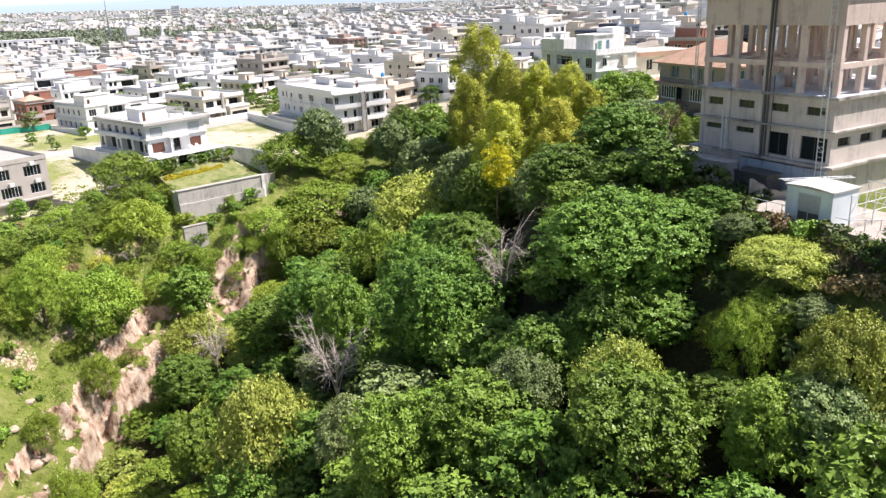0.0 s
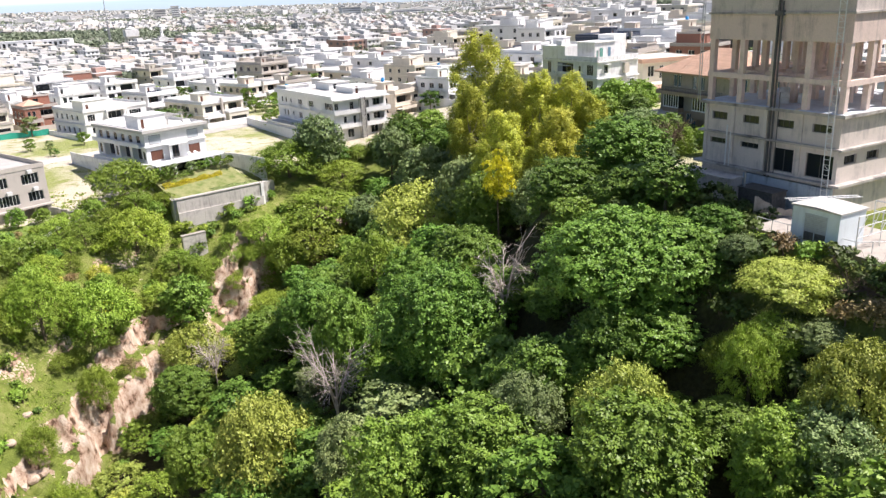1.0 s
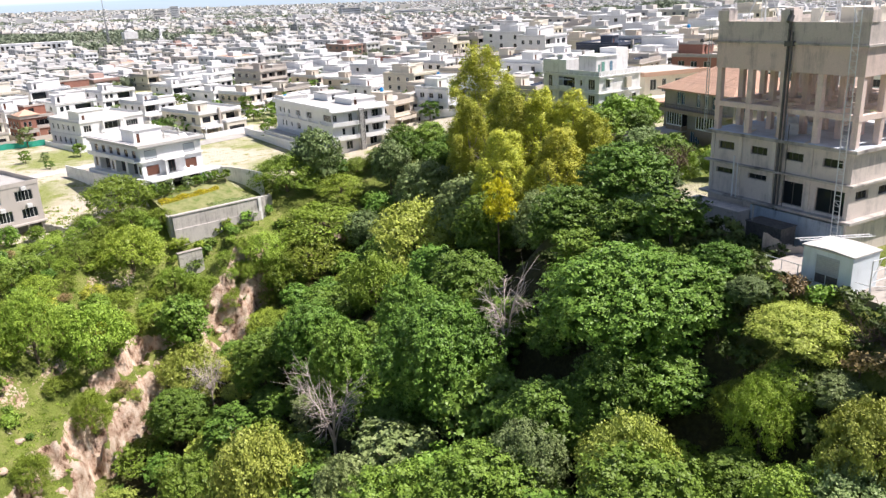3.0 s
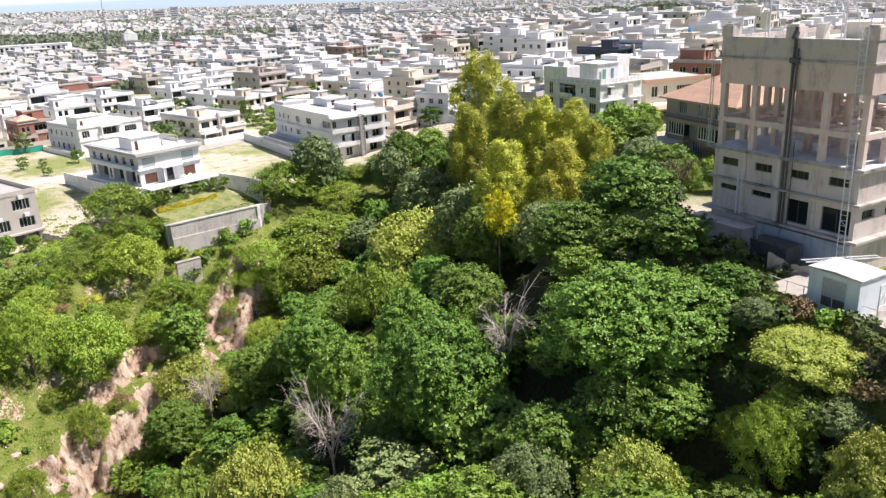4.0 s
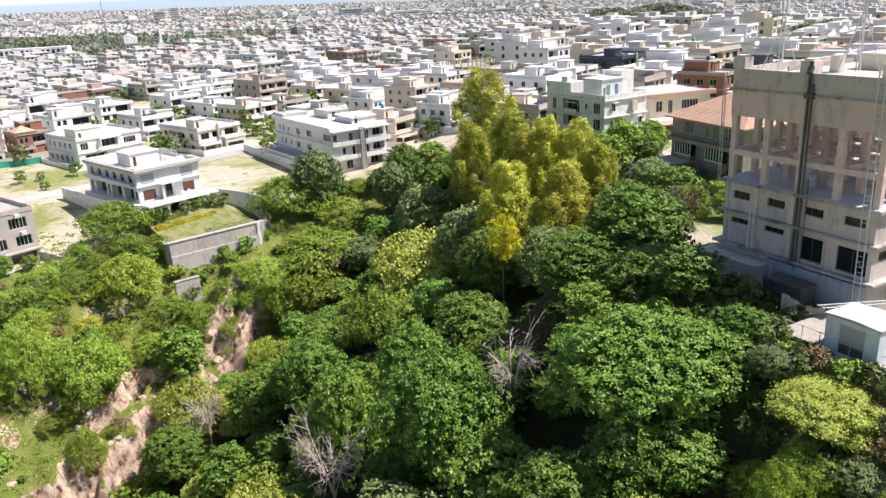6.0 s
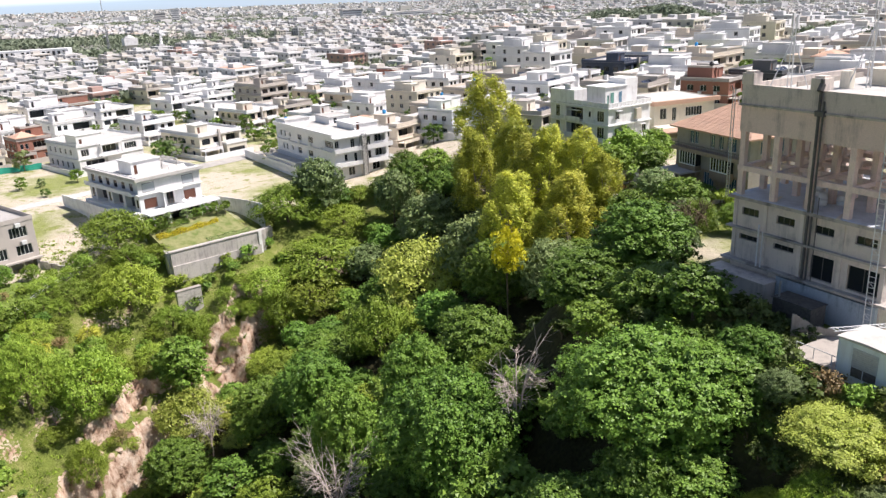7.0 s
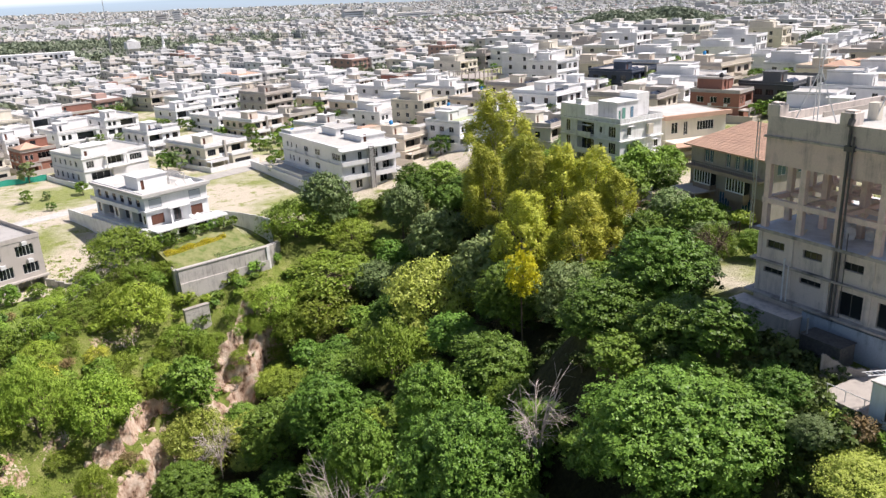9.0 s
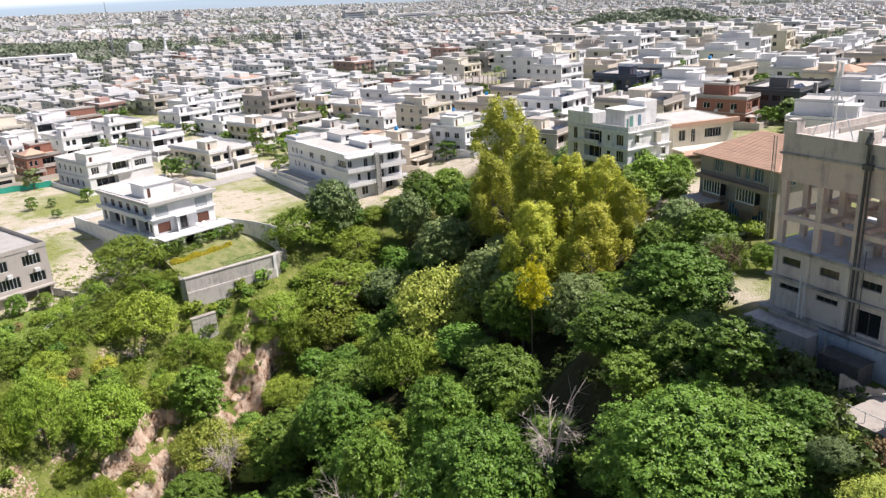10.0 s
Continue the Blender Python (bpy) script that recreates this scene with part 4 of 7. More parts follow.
# grass tufts over the western bank and its ledges
tuft_p, tuft_n = [], []
while len(tuft_p) < 15000:
    x, y = rng.uniform(-104, -40), rng.uniform(70, 172)
    dist, west, _ = (float(v[0]) for v in ravine(np.array([x]), np.array([y])))
    if west < 0 or dist < 3:
        continue
    z = ground_z(x, y)
    if math.hypot(ground_z(x + 0.5, y) - z, ground_z(x, y + 0.5) - z) * 2 > 1.1:
        continue
    for k in range(6):
        tuft_p.append((x + rng.normal() * 0.3, y + rng.normal() * 0.3, z + rng.uniform(0.0, 0.3)))
        tuft_n.append((rng.normal(), rng.normal(), 0.25))
ob = new("grass", leaf_cloud("grass", np.array(tuft_p), unit(np.array(tuft_n)), 0.55, LEAF_ACACIA, 0.4, 3))
tagged(ob, "rough green grass tufts on the clay bank", "grass", kind="stuff")


def hedge(label, p, q, wide, high, leaf, count, size=0.2):
    """A clipped row of plants from p to q."""
    p, q = Vector(p), Vector(q)
    t_ = rng.random(count)
    ln = (q - p).length
    side = Vector((-(q - p).y, (q - p).x, 0)).normalized()
    a = rng.uniform(0, math.pi, count)
    pts = np.array([p[:]]) + t_[:, None] * np.array([(q - p)[:]]) + np.outer(np.cos(a) * wide / 2 * rng.uniform(0.7, 1.1, count), np.array(side[:]))
    pts[:, 2] += np.sin(a) * high * rng.uniform(0.6, 1.1, count) * (0.8 + 0.2 * np.sin(t_ * ln * 1.3))
    nrm = unit(np.outer(np.cos(a), np.array(side[:])) + np.outer(np.sin(a), np.array([0, 0, 1.0])) + rng.normal(size=(count, 3)) * 0.5)
    ob = thing("hedge", label, "hedge")
    c = new("foliage", leaf_cloud("foliage", pts, nrm, size, leaf, 0.7, 3))
    c.parent = ob
    return ob

# ---------------------------------------------------------------- houses
PANES = {}


def welded(me):
    bm = bmesh.new()
    bm.from_mesh(me)
    bmesh.ops.remove_doubles(bm, verts=bm.verts, dist=0.002)
    bm.to_mesh(me)
    bm.free()
    return me


def window(parent, o, u, inward, u0, u1, za, zb, frame_mat=STEEL_WHITE, glass=GLASS, bars=2, set_in=0.14, name="window"):
    """A framed window set into the opening of a wall face."""
    wd, ht = round(u1 - u0, 2), round(zb - za, 2)
    key = (wd, ht, frame_mat.name, glass.name, bars)
    if key not in PANES:
        t = 0.07
        cuts = [t + (wd - t) * i / bars for i in range(bars + 1)]
        lights = [(round(c0, 3), round(c1 - t, 3), t, ht - t, 0.09) for c0, c1 in zip(cuts, cuts[1:])]
        fr = Build().panel((0, 0, 0), (1, 0, 0), wd, 0, ht, [h[:4] for h in lights], (0, 1, 0), 0.09)
        PANES[key] = (welded(fr.mesh("window_frame", frame_mat)), Build().box(t, 0.035, t, wd - t, 0.05, ht - t).mesh("pane", glass))
    fr_me, pane_me = PANES[key]
    o, u, inward = Vector((*o, 0)), Vector((*u, 0)), Vector((*inward, 0))
    # the frame's own +y looks into the house
    flip = u.cross(inward).z < 0
    start = o + u * (u1 if flip else u0) + inward * set_in
    ux = -u if flip else u
    ob = new(name, fr_me)
    ob.parent = parent
    ob.matrix_basis = Matrix.Translation((start.x, start.y, za)) @ Matrix.Rotation(math.atan2(ux.y, ux.x), 4, "Z")
    p = new("pane", pane_me)
    p.parent = ob
    return ob


def house(name, label, m, w, d, levels, wall, roof=ROOF_PALE, trim=None, front=(), left=(), deep_front=(), deep_left=(), mumty=None, parapet=0.8,
          tank=None, glass=GLASS, frame_mat=STEEL_WHITE, bands=0.45, base=-3.0, category="house", fence=0.0, fence_mat=None, door=BROWN_DOOR, lite=False):
    """A flat-roofed house: near corner at the origin, front along x, left side along y; levels are the floor heights, the last the roof."""
    trim = trim or wall
    ob = thing(name, label, category, m)
    top = levels[-1]
    b = Build()
    b.panel((0, 0, 0), (1, 0, 0), w, base, top, [*front, *deep_front], (0, 1, 0))
    b.panel((0, 0, 0), (0, 1, 0), d, base, top, [*left, *deep_left], (1, 0, 0))
    b.panel((w, 0, 0), (0, 1, 0), d, base, top, [], (-1, 0, 0))
    b.panel((0, d, 0), (1, 0, 0), w, base, top, [], (0, -1, 0))
    b.part("wall", wall, ob)
    Build().box(-0.02, -0.02, top, w + 0.02, d + 0.02, top + 0.12).part("roof", roof, ob, "flat roof with pale screed")
    if parapet:
        q = 0.16
        r = Build()
        r.box(-0.1, -0.1, top + 0.12, w + 0.1, q - 0.1, top + parapet).box(-0.1, d + 0.1 - q, top + 0.12, w + 0.1, d + 0.1, top + parapet)
        r.box(-0.1, q - 0.1, top + 0.12, q - 0.1, d + 0.1 - q, top + parapet).box(w + 0.1 - q, q - 0.1, top + 0.12, w + 0.1, d + 0.1 - q, top + parapet)
        r.part("parapet", trim, ob)
    if bands:
        for z in levels[1:]:
            s = Build()
            s.box(-bands, -bands, z - 0.28, w + 0.15, 0, z - 0.03).box(-bands, 0, z - 0.28, 0, d, z - 0.03)
            s.part("floor_band", trim, ob)
    if lite:
        for h in front:
            Build().box(h[0], 0.16, h[2], h[1], 0.2, h[3]).part("window", glass, ob)
        for h in left:
            Build().box(0.16, h[0], h[2], 0.2, h[1], h[3]).part("window", glass, ob)
        for h in deep_front:
            Build().box(h[0] + 0.4, h[4] - 0.06, h[2], h[1] - 0.4, h[4] - 0.02, h[3] - 0.4).part("window", glass, ob)
        front, left, deep_front, deep_left = (), (), (), ()
    for h in front:
        window(ob, (0, 0), (1, 0), (0, 1), *h[:4], frame_mat=frame_mat, glass=glass, bars=max(1, round((h[1] - h[0]) / 0.8)))
    for h in left:
        window(ob, (0, 0), (0, 1), (1, 0), *h[:4], frame_mat=frame_mat, glass=glass, bars=max(1, round((h[1] - h[0]) / 0.8)))
    for h in deep_front:
        if h[4] < 2.6:
            window(ob, (0, h[4] - 0.14), (1, 0), (0, 1), h[0] + 0.25, h[1] - 0.25, h[2] + 0.05, h[3] - 0.35, frame_mat=frame_mat, glass=glass, bars=3, set_in=0.05)
            rail = Build().box(h[0], 0.02, h[2], h[1], 0.1, h[2] + 0.85)
            rail.part("balustrade", trim, ob)
    for h in deep_left:
        if h[4] < 2.6:
            window(ob, (h[4] - 0.14, 0), (0, 1), (1, 0), h[0] + 0.25, h[1] - 0.25, h[2] + 0.05, h[3] - 0.35, frame_mat=frame_mat, glass=glass, bars=3, set_in=0.05)
    if mumty:
        x0, y0, x1, y1, hh = mumty
        z = top + 0.12
        q = Build()
        hole = [(0.8, 1.7, z, z + 2.05)]
        q.panel((x0, y0, 0), (1, 0, 0), x1 - x0, z, z + hh, hole, (0, 1, 0)).panel((x0, y0, 0), (0, 1, 0), y1 - y0, z, z + hh, [], (1, 0, 0))
        q.panel((x1, y0, 0), (0, 1, 0), y1 - y0, z, z + hh, [], (-1, 0, 0)).panel((x0, y1, 0), (1, 0, 0), x1 - x0, z, z + hh, [], (0, -1, 0))
        st = q.part("stair_head", wall, ob)
        Build().box(x0 - 0.3, y0 - 0.3, z + hh, x1 + 0.3, y1 + 0.3, z + hh + 0.2).part("roof_slab", trim, st)
        if not lite:
            Build().box(x0 + 0.8, y0 + 0.15, z, x0 + 1.7, y0 + 0.2, z + 2.05).part("door", door, st)
        if tank:
            t = Build()
            cx, cy, z2 = (x0 + x1) / 2, (y0 + y1) / 2, z + hh + 0.2
            t.tube((cx, cy, z2), (cx, cy, z2 + 1.0), 0.6, 0.6, 12).tube((cx, cy, z2 + 1.0), (cx, cy, z2 + 1.25), 0.58, 0.25, 12).tube((cx, cy, z2 + 1.25), (cx, cy, z2 + 1.35), 0.25, 0.25, 10)
            smooth(t.part("water_tank", tank, ob, "round plastic roof water tank"))
    if fence:
        g, k, e = Build(), fence, 0.12
        g.box(-k, -k - 3, base, w + 1, -k - 3 + e * 2, 1.7).box(-k, -k - 3 + e * 2, base, -k + e * 2, d + 1, 1.7)
        g.part("boundary_wall", fence_mat or trim, ob)
    return ob


def annex_room(ob, x0, y0, x1, y1, z0, z1, holes, wall, trim, roof, name="front_room", rim=0.8):
    """A lower or higher block joined to a house, with windows in its front and a rimmed flat roof."""
    b = Build()
    b.panel((x0, y0, 0), (1, 0, 0), x1 - x0, z0, z1, holes, (0, 1, 0)).panel((x0, y0, 0), (0, 1, 0), y1 - y0, z0, z1, [], (1, 0, 0))
    b.panel((x1, y0, 0), (0, 1, 0), y1 - y0, z0, z1, [], (-1, 0, 0)).panel((x0, y1, 0), (1, 0, 0), x1 - x0, z0, z1, [], (0, -1, 0))
    room = b.part(name, wall, ob)
    Build().box(x0 - 0.2, y0 - 0.2, z1, x1 + 0.2, y1, z1 + 0.15).part("roof_slab", roof, room)
    if rim:
        r = Build().box(x0 - 0.2, y0 - 0.2, z1 + 0.154, x1 + 0.2, y0 - 0.05, z1 + rim).box(x0 - 0.2, y0 - 0.05, z1 + 0.154, x0 - 0.05, y1, z1 + rim)
        r.box(x1 + 0.05, y0 - 0.05, z1 + 0.154, x1 + 0.2, y1, z1 + rim).part("roof_rim", trim, room)
    for h in holes:
        window(ob, (x0, y0), (1, 0), (0, 1), *h, frame_mat=DARK_PIPE, bars=max(1, round((h[1] - h[0]) / 0.9)))
    return room


def air_unit(ob, x, y, z):
    b = Build().box(x, y, z + 0.08, x + 0.35, y + 0.95, z + 0.75).box(x + 0.05, y + 0.1, z, x + 0.3, y + 0.2, z + 0.08).box(x + 0.05, y + 0.75, z, x + 0.3, y + 0.85, z + 0.08)
    b.tube((x - 0.02, y + 0.4, z + 0.42), (x, y + 0.4, z + 0.42), 0.26, 0.26, 10)
    return b.part("air_conditioner", TANK_WHITE, ob)


def sun_collector(ob, x, y, z, mat):
    b = Build()
    b.quad((x, y, z + 0.15), (x + 1.9, y, z + 0.15), (x + 1.9, y + 1.5, z + 1.15), (x, y + 1.5, z + 1.15))
    b.quad((x, y + 0.04, z + 0.1), (x, y + 1.54, z + 1.1), (x + 1.9, y + 1.54, z + 1.1), (x + 1.9, y + 0.04, z + 0.1))
    b.tube((x + 0.1, y + 1.5, z), (x + 0.1, y + 1.5, z + 1.1), 0.04).tube((x + 1.8, y + 1.5, z), (x + 1.8, y + 1.5, z + 1.1), 0.04)
    return b.part("solar_collector", mat, ob, "tilted collector on the roof")


GA = 50.0  # the town's grid turns by this much


def row_windows(lo, hi, n, wd, za, zb):
    step = (hi - lo) / n
    return [(round(lo + step * (i + .5) - wd / 2, 2), round(lo + step * (i + .5) + wd / 2, 2), za, zb) for i in range(n)]


# white three-storey house above the retaining wall
A = pose(-75.48, 170.92, -6.36, 0, 0, 49.3) @ Matrix.Diagonal((0.903, 1.060, 1.118, 1))
ha = house("house", "white modern house on a terrace above the ravine", A, 17.5, 24.0, [0.0, 3.7, 6.5], WHITE, ROOF_PALE,
           front=[(1.2, 4.6, 3.9, 5.9), (12.3, 15.6, 3.9, 5.9), (1.2, 4.7, 0.35, 2.5), (12.3, 15.7, 0.35, 2.5), (7.4, 9.4, 0.2, 2.9)],
           left=row_windows(1.0, 23, 6, 1.7, 4.2, 5.8) + [(0.6, 1.6, 0.6, 2.5), (13.4, 14.6, 0.5, 2.6), (21.6, 23.0, 0.5, 2.6)], deep_left=[(2.2, 6.6, 0.1, 3.0, 1.6), (7.8, 12.6, 0.1, 3.0, 1.6), (15.4, 20.6, 0.1, 3.0, 1.6)], mumty=(3.2, 7.2, 11.2, 13.2, 2.7), parapet=0.9, bands=0.5, base=-6.0, tank=None, glass=GLASS, frame_mat=BROWN_DOOR)
c = Build()
c.quad((5.6, -1.6, 0.0), (7.0, -0.02, 0.0), (7.0, -0.02, 3.3), (5.6, -1.6, 3.3))
c.quad((11.2, -1.6, 0.0), (9.8, -0.02, 0.0), (9.8, -0.02, 3.3), (11.2, -1.6, 3.3))
c.box(5.5, -1.7, 3.3, 11.3, 0.0, 3.55)
c.part("porch_surround", WHITE, ha, "splayed white surround of the central door")
Build().box(-0.6, -4.6, -0.35, 19.5, -0.5, 0.0).part("terrace_slab", WHITE, ha, "white terrace slab")
for k in range(5):
    Build().box(0.4 + 4.4 * k, -4.3, -4.4, 0.8 + 4.4 * k, -3.9, -0.35).part("pillar", WHITE, ha)
Build().box(1.2, -0.6, -3.6, 17.0, -0.45, -0.7).part("lower_glazing", GLASS, ha, "dark glazing below the terrace")
Build().box(-1.5, 0.6, 3.42, -0.502, 23.6, 3.66).part("balcony_slab", WHITE, ha)
Build().box(-1.5, 0.6, 3.66, -1.4, 23.6, 4.35).part("balcony_parapet", WHITE, ha)
Build().box(-0.9, -1.0, 6.62, 18.2, -0.12, 7.25).box(-0.9, -0.12, 6.62, -0.12, 24.2, 7.25).part("eave", PALE_GREY, ha, "projecting grey-white roof eave")
for x0, x1, z0, z1, blind in ((1.3, 4.5, 4.0, 5.8, FADED_GREY), (12.4, 15.5, 4.0, 5.8, FADED_GREY), (1.3, 4.6, 0.45, 2.4, BROWN_DOOR), (12.4, 15.6, 0.45, 2.4, BROWN_DOOR)):
    Build().box(x0, 0.03, z0, x1, 0.07, z1).part("roller_blind", blind, ha)
for k in range(5):
    air_unit(ha, -1.1, 2.2 + 4.1 * k, 3.67)
for k in range(2):
    sun_collector(ha, 11.0 + 2.6 * k, 1.6, 6.62, STEEL_WHITE)
Build().box(-1.8, -1.4, -1.2, -0.503, 24.0, -0.02).part("side_plinth", WHITE, ha)
pg = Build()
for k in range(5):
    pg.box(12.0 + k * 0.9, 6.5, 8.4, 12.25 + k * 0.9, 13.0, 8.6)
pg.box(11.6, 7.0, 6.6, 11.85, 7.25, 8.4).box(16.2, 7.0, 6.6, 16.45, 7.25, 8.4).box(11.6, 12.4, 6.6, 11.85, 12.65, 8.4)
pg.part("roof_pergola", ROOF_PALE, ha)
dish = Build()
for k in range(2):
    dish.tube((10.0 + k * 1.8, -3.2, 0.0), (10.0 + k * 1.8, -3.2, 0.8), 0.06).tube((10.0 + k * 1.8, -3.3, 0.9), (10.0 + k * 1.8, -3.5, 1.15), 0.1, 0.55, 10)
dish.part("satellite_dish", STEEL_GREY, ha)
# boundary walls of that plot
bw = thing("boundary_wall", "stained white rendered boundary wall beside the white house", "wall", A, kind="structure")
Build().box(-2.6, -4.5, -7, -2.35, 36.0, -0.5).part("wall_run", OLD_WHITE, bw)
Build().box(19.8, 2.0, -8, 20.05, 16.0, -0.6).part("wall_run", OLD_WHITE, bw)
arc = [Vector((20.0 + 7.0 * math.sin(a_), 2.0 - 15.0 * (1 - math.cos(a_)) - 1.5 * a_, 0)) for a_ in (0.15 * k for k in range(10))]
for k, (p_, q_) in enumerate(zip(arc, arc[1:])):
    side_ = Vector((-(q_ - p_).y, (q_ - p_).x, 0)).normalized() * 0.13
    z_ = -0.6 - 0.14 * k
    seg = Build()
    for a_, b_ in ((p_ + side_, q_ + side_), (q_ - side_, p_ - side_)):
        seg.quad((a_.x, a_.y, -9), (b_.x, b_.y, -9), (b_.x, b_.y, z_), (a_.x, a_.y, z_))
    seg.quad(*[(v.x, v.y, z_) for v in (p_ + side_, q_ + side_, q_ - side_, p_ - side_)])
    seg.part("wall_run", OLD_WHITE, bw)

# second white house behind it
hb = house("house", "large white house with stepped roofs and a pale boundary wall", pose(-120.4, 229.3, -10.6, 0, 0, 51.0) @ Matrix.Diagonal((1.0, 0.78, 1.0, 1)), 21.0, 28.0, [0.0, 4.2, 8.3], WHITE, ROOF_PALE,
           front=[(1.0, 3.4, 5.0, 7.2), (15.0, 19.0, 5.0, 7.0)], left=row_windows(4, 27, 5, 1.7, 5.2, 7.0) + row_windows(4, 27, 5, 1.9, 0.8, 2.8),
           deep_front=[(7.5, 13.0, 4.4, 7.6, 1.6), (2.0, 9.0, 0.2, 3.4, 2.4)], mumty=(0.4, 0.6, 8.5, 10.0, 3.2), bands=0.4, fence=4.0, fence_mat=WHITE)
Build().box(6.8, -1.6, 4.0, 13.8, 0.0, 4.3).part("balcony", WHITE, hb)
Build().box(6.8, -1.6, 7.7, 13.8, 0.0, 8.2).box(6.8, -1.6, 4.3, 7.2, -1.2, 7.7).box(13.4, -1.6, 4.3, 13.8, -1.2, 7.7).part("portico", WHITE, hb)

# long white house beside the empty plot
W2 = pose(-35.07, 208.77, -9.87, 0, 0, 36.8) @ Matrix.Diagonal((1.039, 1.137, 1.100, 1))
hw = house("house", "long white three-storey house with dark windows and a tiled parapet", W2, 17.0, 33.0, [0.0, 3.7, 7.4, 11.4], WHITE, ROOF_PALE,
           front=[(0.8, 2.2, 0.6, 2.6), (4.0, 6.0, 0.6, 2.8), (0.4, 1.6, 8.3, 10.1), (5.2, 6.4, 7.8, 10.1), (3.0, 4.0, 4.6, 6.4), (6.0, 7.0, 4.0, 6.4), (10.2, 11.4, 7.8, 10.2), (10.4, 11.4, 4.2, 6.4)],
           left=[(0.4, 4.6, 8.2, 10.0), (11.0, 13.8, 8.2, 9.9), (17.6, 20.0, 8.2, 9.8), (24.0, 25.0, 8.4, 9.6), (27.0, 28.0, 8.2, 9.8), (29.4, 30.4, 8.2, 9.8), (11.6, 14.2, 4.4, 6.1), (18.0, 20.2, 4.4, 6.1), (23.0, 24.0, 4.7, 6.0), (26.4, 27.4, 4.4, 6.1), (28.6, 29.4, 4.4, 6.1), (12.0, 13.8, 0.8, 2.4)],
           deep_front=[(12.6, 16.2, 7.7, 10.4, 1.8), (12.6, 16.2, 3.9, 6.6, 1.8), (11.5, 15.5, 0.2, 3.0, 2.2)], mumty=(9.0, 4.0, 16.6, 13.0, 1.5), tank=None, parapet=0.5, bands=0.55)
Build().box(-0.8, -0.4, 11.0, 17.2, 0.5, 12.1).box(-0.8, 0.5, 11.0, 0.098, 33.2, 12.1).part("roof_fascia", WHITE, hw)
Build().box(7.9, -1.7, 0, 9.2, 0.0, 11.2).part("pier", PALE_GREY, hw, "grey stair pier")
for z in (3.45, 7.15):
    for x0, x1, dy in ((-0.6, 7.9, 1.5), (9.2, 17.3, 1.9)):
        q = Build().box(x0, -dy, z, x1, 0.0, z + 0.2).box(x0, -dy, z + 0.2, x1, -dy + 0.15, z + 1.15).box(x0, -dy + 0.15, z + 0.2, x0 + 0.15, 0, z + 1.15).box(x1 - 0.15, -dy + 0.15, z + 0.2, x1, 0, z + 1.15)
        q.part("balcony", WHITE, hw, "white balcony with a solid parapet")
Build().box(-0.6, -1.8, 10.9, 17.3, -0.41, 11.2).part("balcony_roof", WHITE, hw)
annex_room(hw, -4.4, 14.0, -0.56, 33.0, -3.0, 2.6, [], WHITE, WHITE, ROOF_PALE, "side_annex", 0.6)
annex_room(hw, 0.1, 27.0, 8.0, 33.0, 11.5, 12.6, [], WHITE, WHITE, ROOF_PALE, "raised_roof", 0.4)
annex_room(hw, 9.0, 17.0, 16.0, 25.0, 11.5, 13.4, [(1.5, 2.6, 11.7, 13.2)], WHITE, WHITE, ROOF_PALE, "roof_room", 0.3)
# added lattice that stands in for a utility pole and its wires
stair = Build()
for k in range(10):
    stair.tube((7.4, -1.9, 1.1 * k), (8.9, -1.9, 1.1 * k + 1.1), 0.03, sides=4).tube((7.4, -1.9, 1.1 * k), (8.9, -1.9, 1.1 * k), 0.03, sides=4)
stair.tube((7.4, -1.9, 0), (7.4, -1.9, 11.6), 0.08, sides=4).tube((8.9, -1.9, 0), (8.9, -1.9, 11.6), 0.08, sides=4)
stair.part("service_lattice", DARK_PIPE, hw, "thin dark steel lattice before the facade in place of a utility pole")
for k in range(4):
    air_unit(hw, -0.95, 5.0 + 6.2 * k, 7.45)
tk = Build()
tk.tube((2.5, 31.0, 11.6), (2.5, 31.0, 12.7), 0.7, 0.7, 12).tube((2.5, 31.0, 12.7), (2.5, 31.0, 13.0), 0.68, 0.3, 12)
smooth(tk.part("water_tank", TANK_BLUE, hw, "bright blue plastic roof water tank"))
Build().box(12.0, 9.0, 11.5, 13.6, 10.6, 12.9).part("cooler", TANK_WHITE, hw)
b2 = thing("boundary_wall", "white boundary wall along the empty plot", "wall", W2, kind="structure")
Build().box(-5.0, 6.0, -5, -4.75, 47.0, 2.2).part("wall_run", WHITE, b2)
Build().box(4.0, -13.0, -6, 18.0, -12.7, 1.6).part("wall_run", OLD_WHITE, b2)

# grey house over the western gardens
G = pose(-107.89, 142.19, -15.98, 0, 0, 52.3) @ Matrix.Diagonal((0.957, 0.971, 1.130, 1))
hg = house("house", "grey three-storey house with wide dark windows over a terraced garden", G, 22.0, 26.0, [0.0, 3.5, 7.1, 10.8], TAUPE, ROOF_GREY,
           front=[(16.6, 20.4, 7.9, 10.0), (17.4, 20.8, 4.3, 6.3), (9.0, 13.5, 7.9, 10.0), (11.0, 15.4, 4.2, 6.4), (3.0, 7.0, 7.9, 10.0), (4.0, 8.0, 4.2, 6.4)], left=row_windows(2, 24, 3, 2.2, 7.8, 9.6),
           deep_front=[(12.0, 21.4, 0.1, 3.0, 2.9), (2.0, 9.0, 0.1, 3.0, 2.9)], mumty=(3.0, 9.0, 11.0, 18.0, 3.0), bands=0.0, parapet=1.0)
for x, z in ((18.0, 10.1), (18.6, 6.5), (11.0, 10.1), (12.8, 6.5)):
    Build().box(x, -0.75, z, x + 1.1, -0.05, z + 0.7).part("air_conditioner", TANK_WHITE, hg)
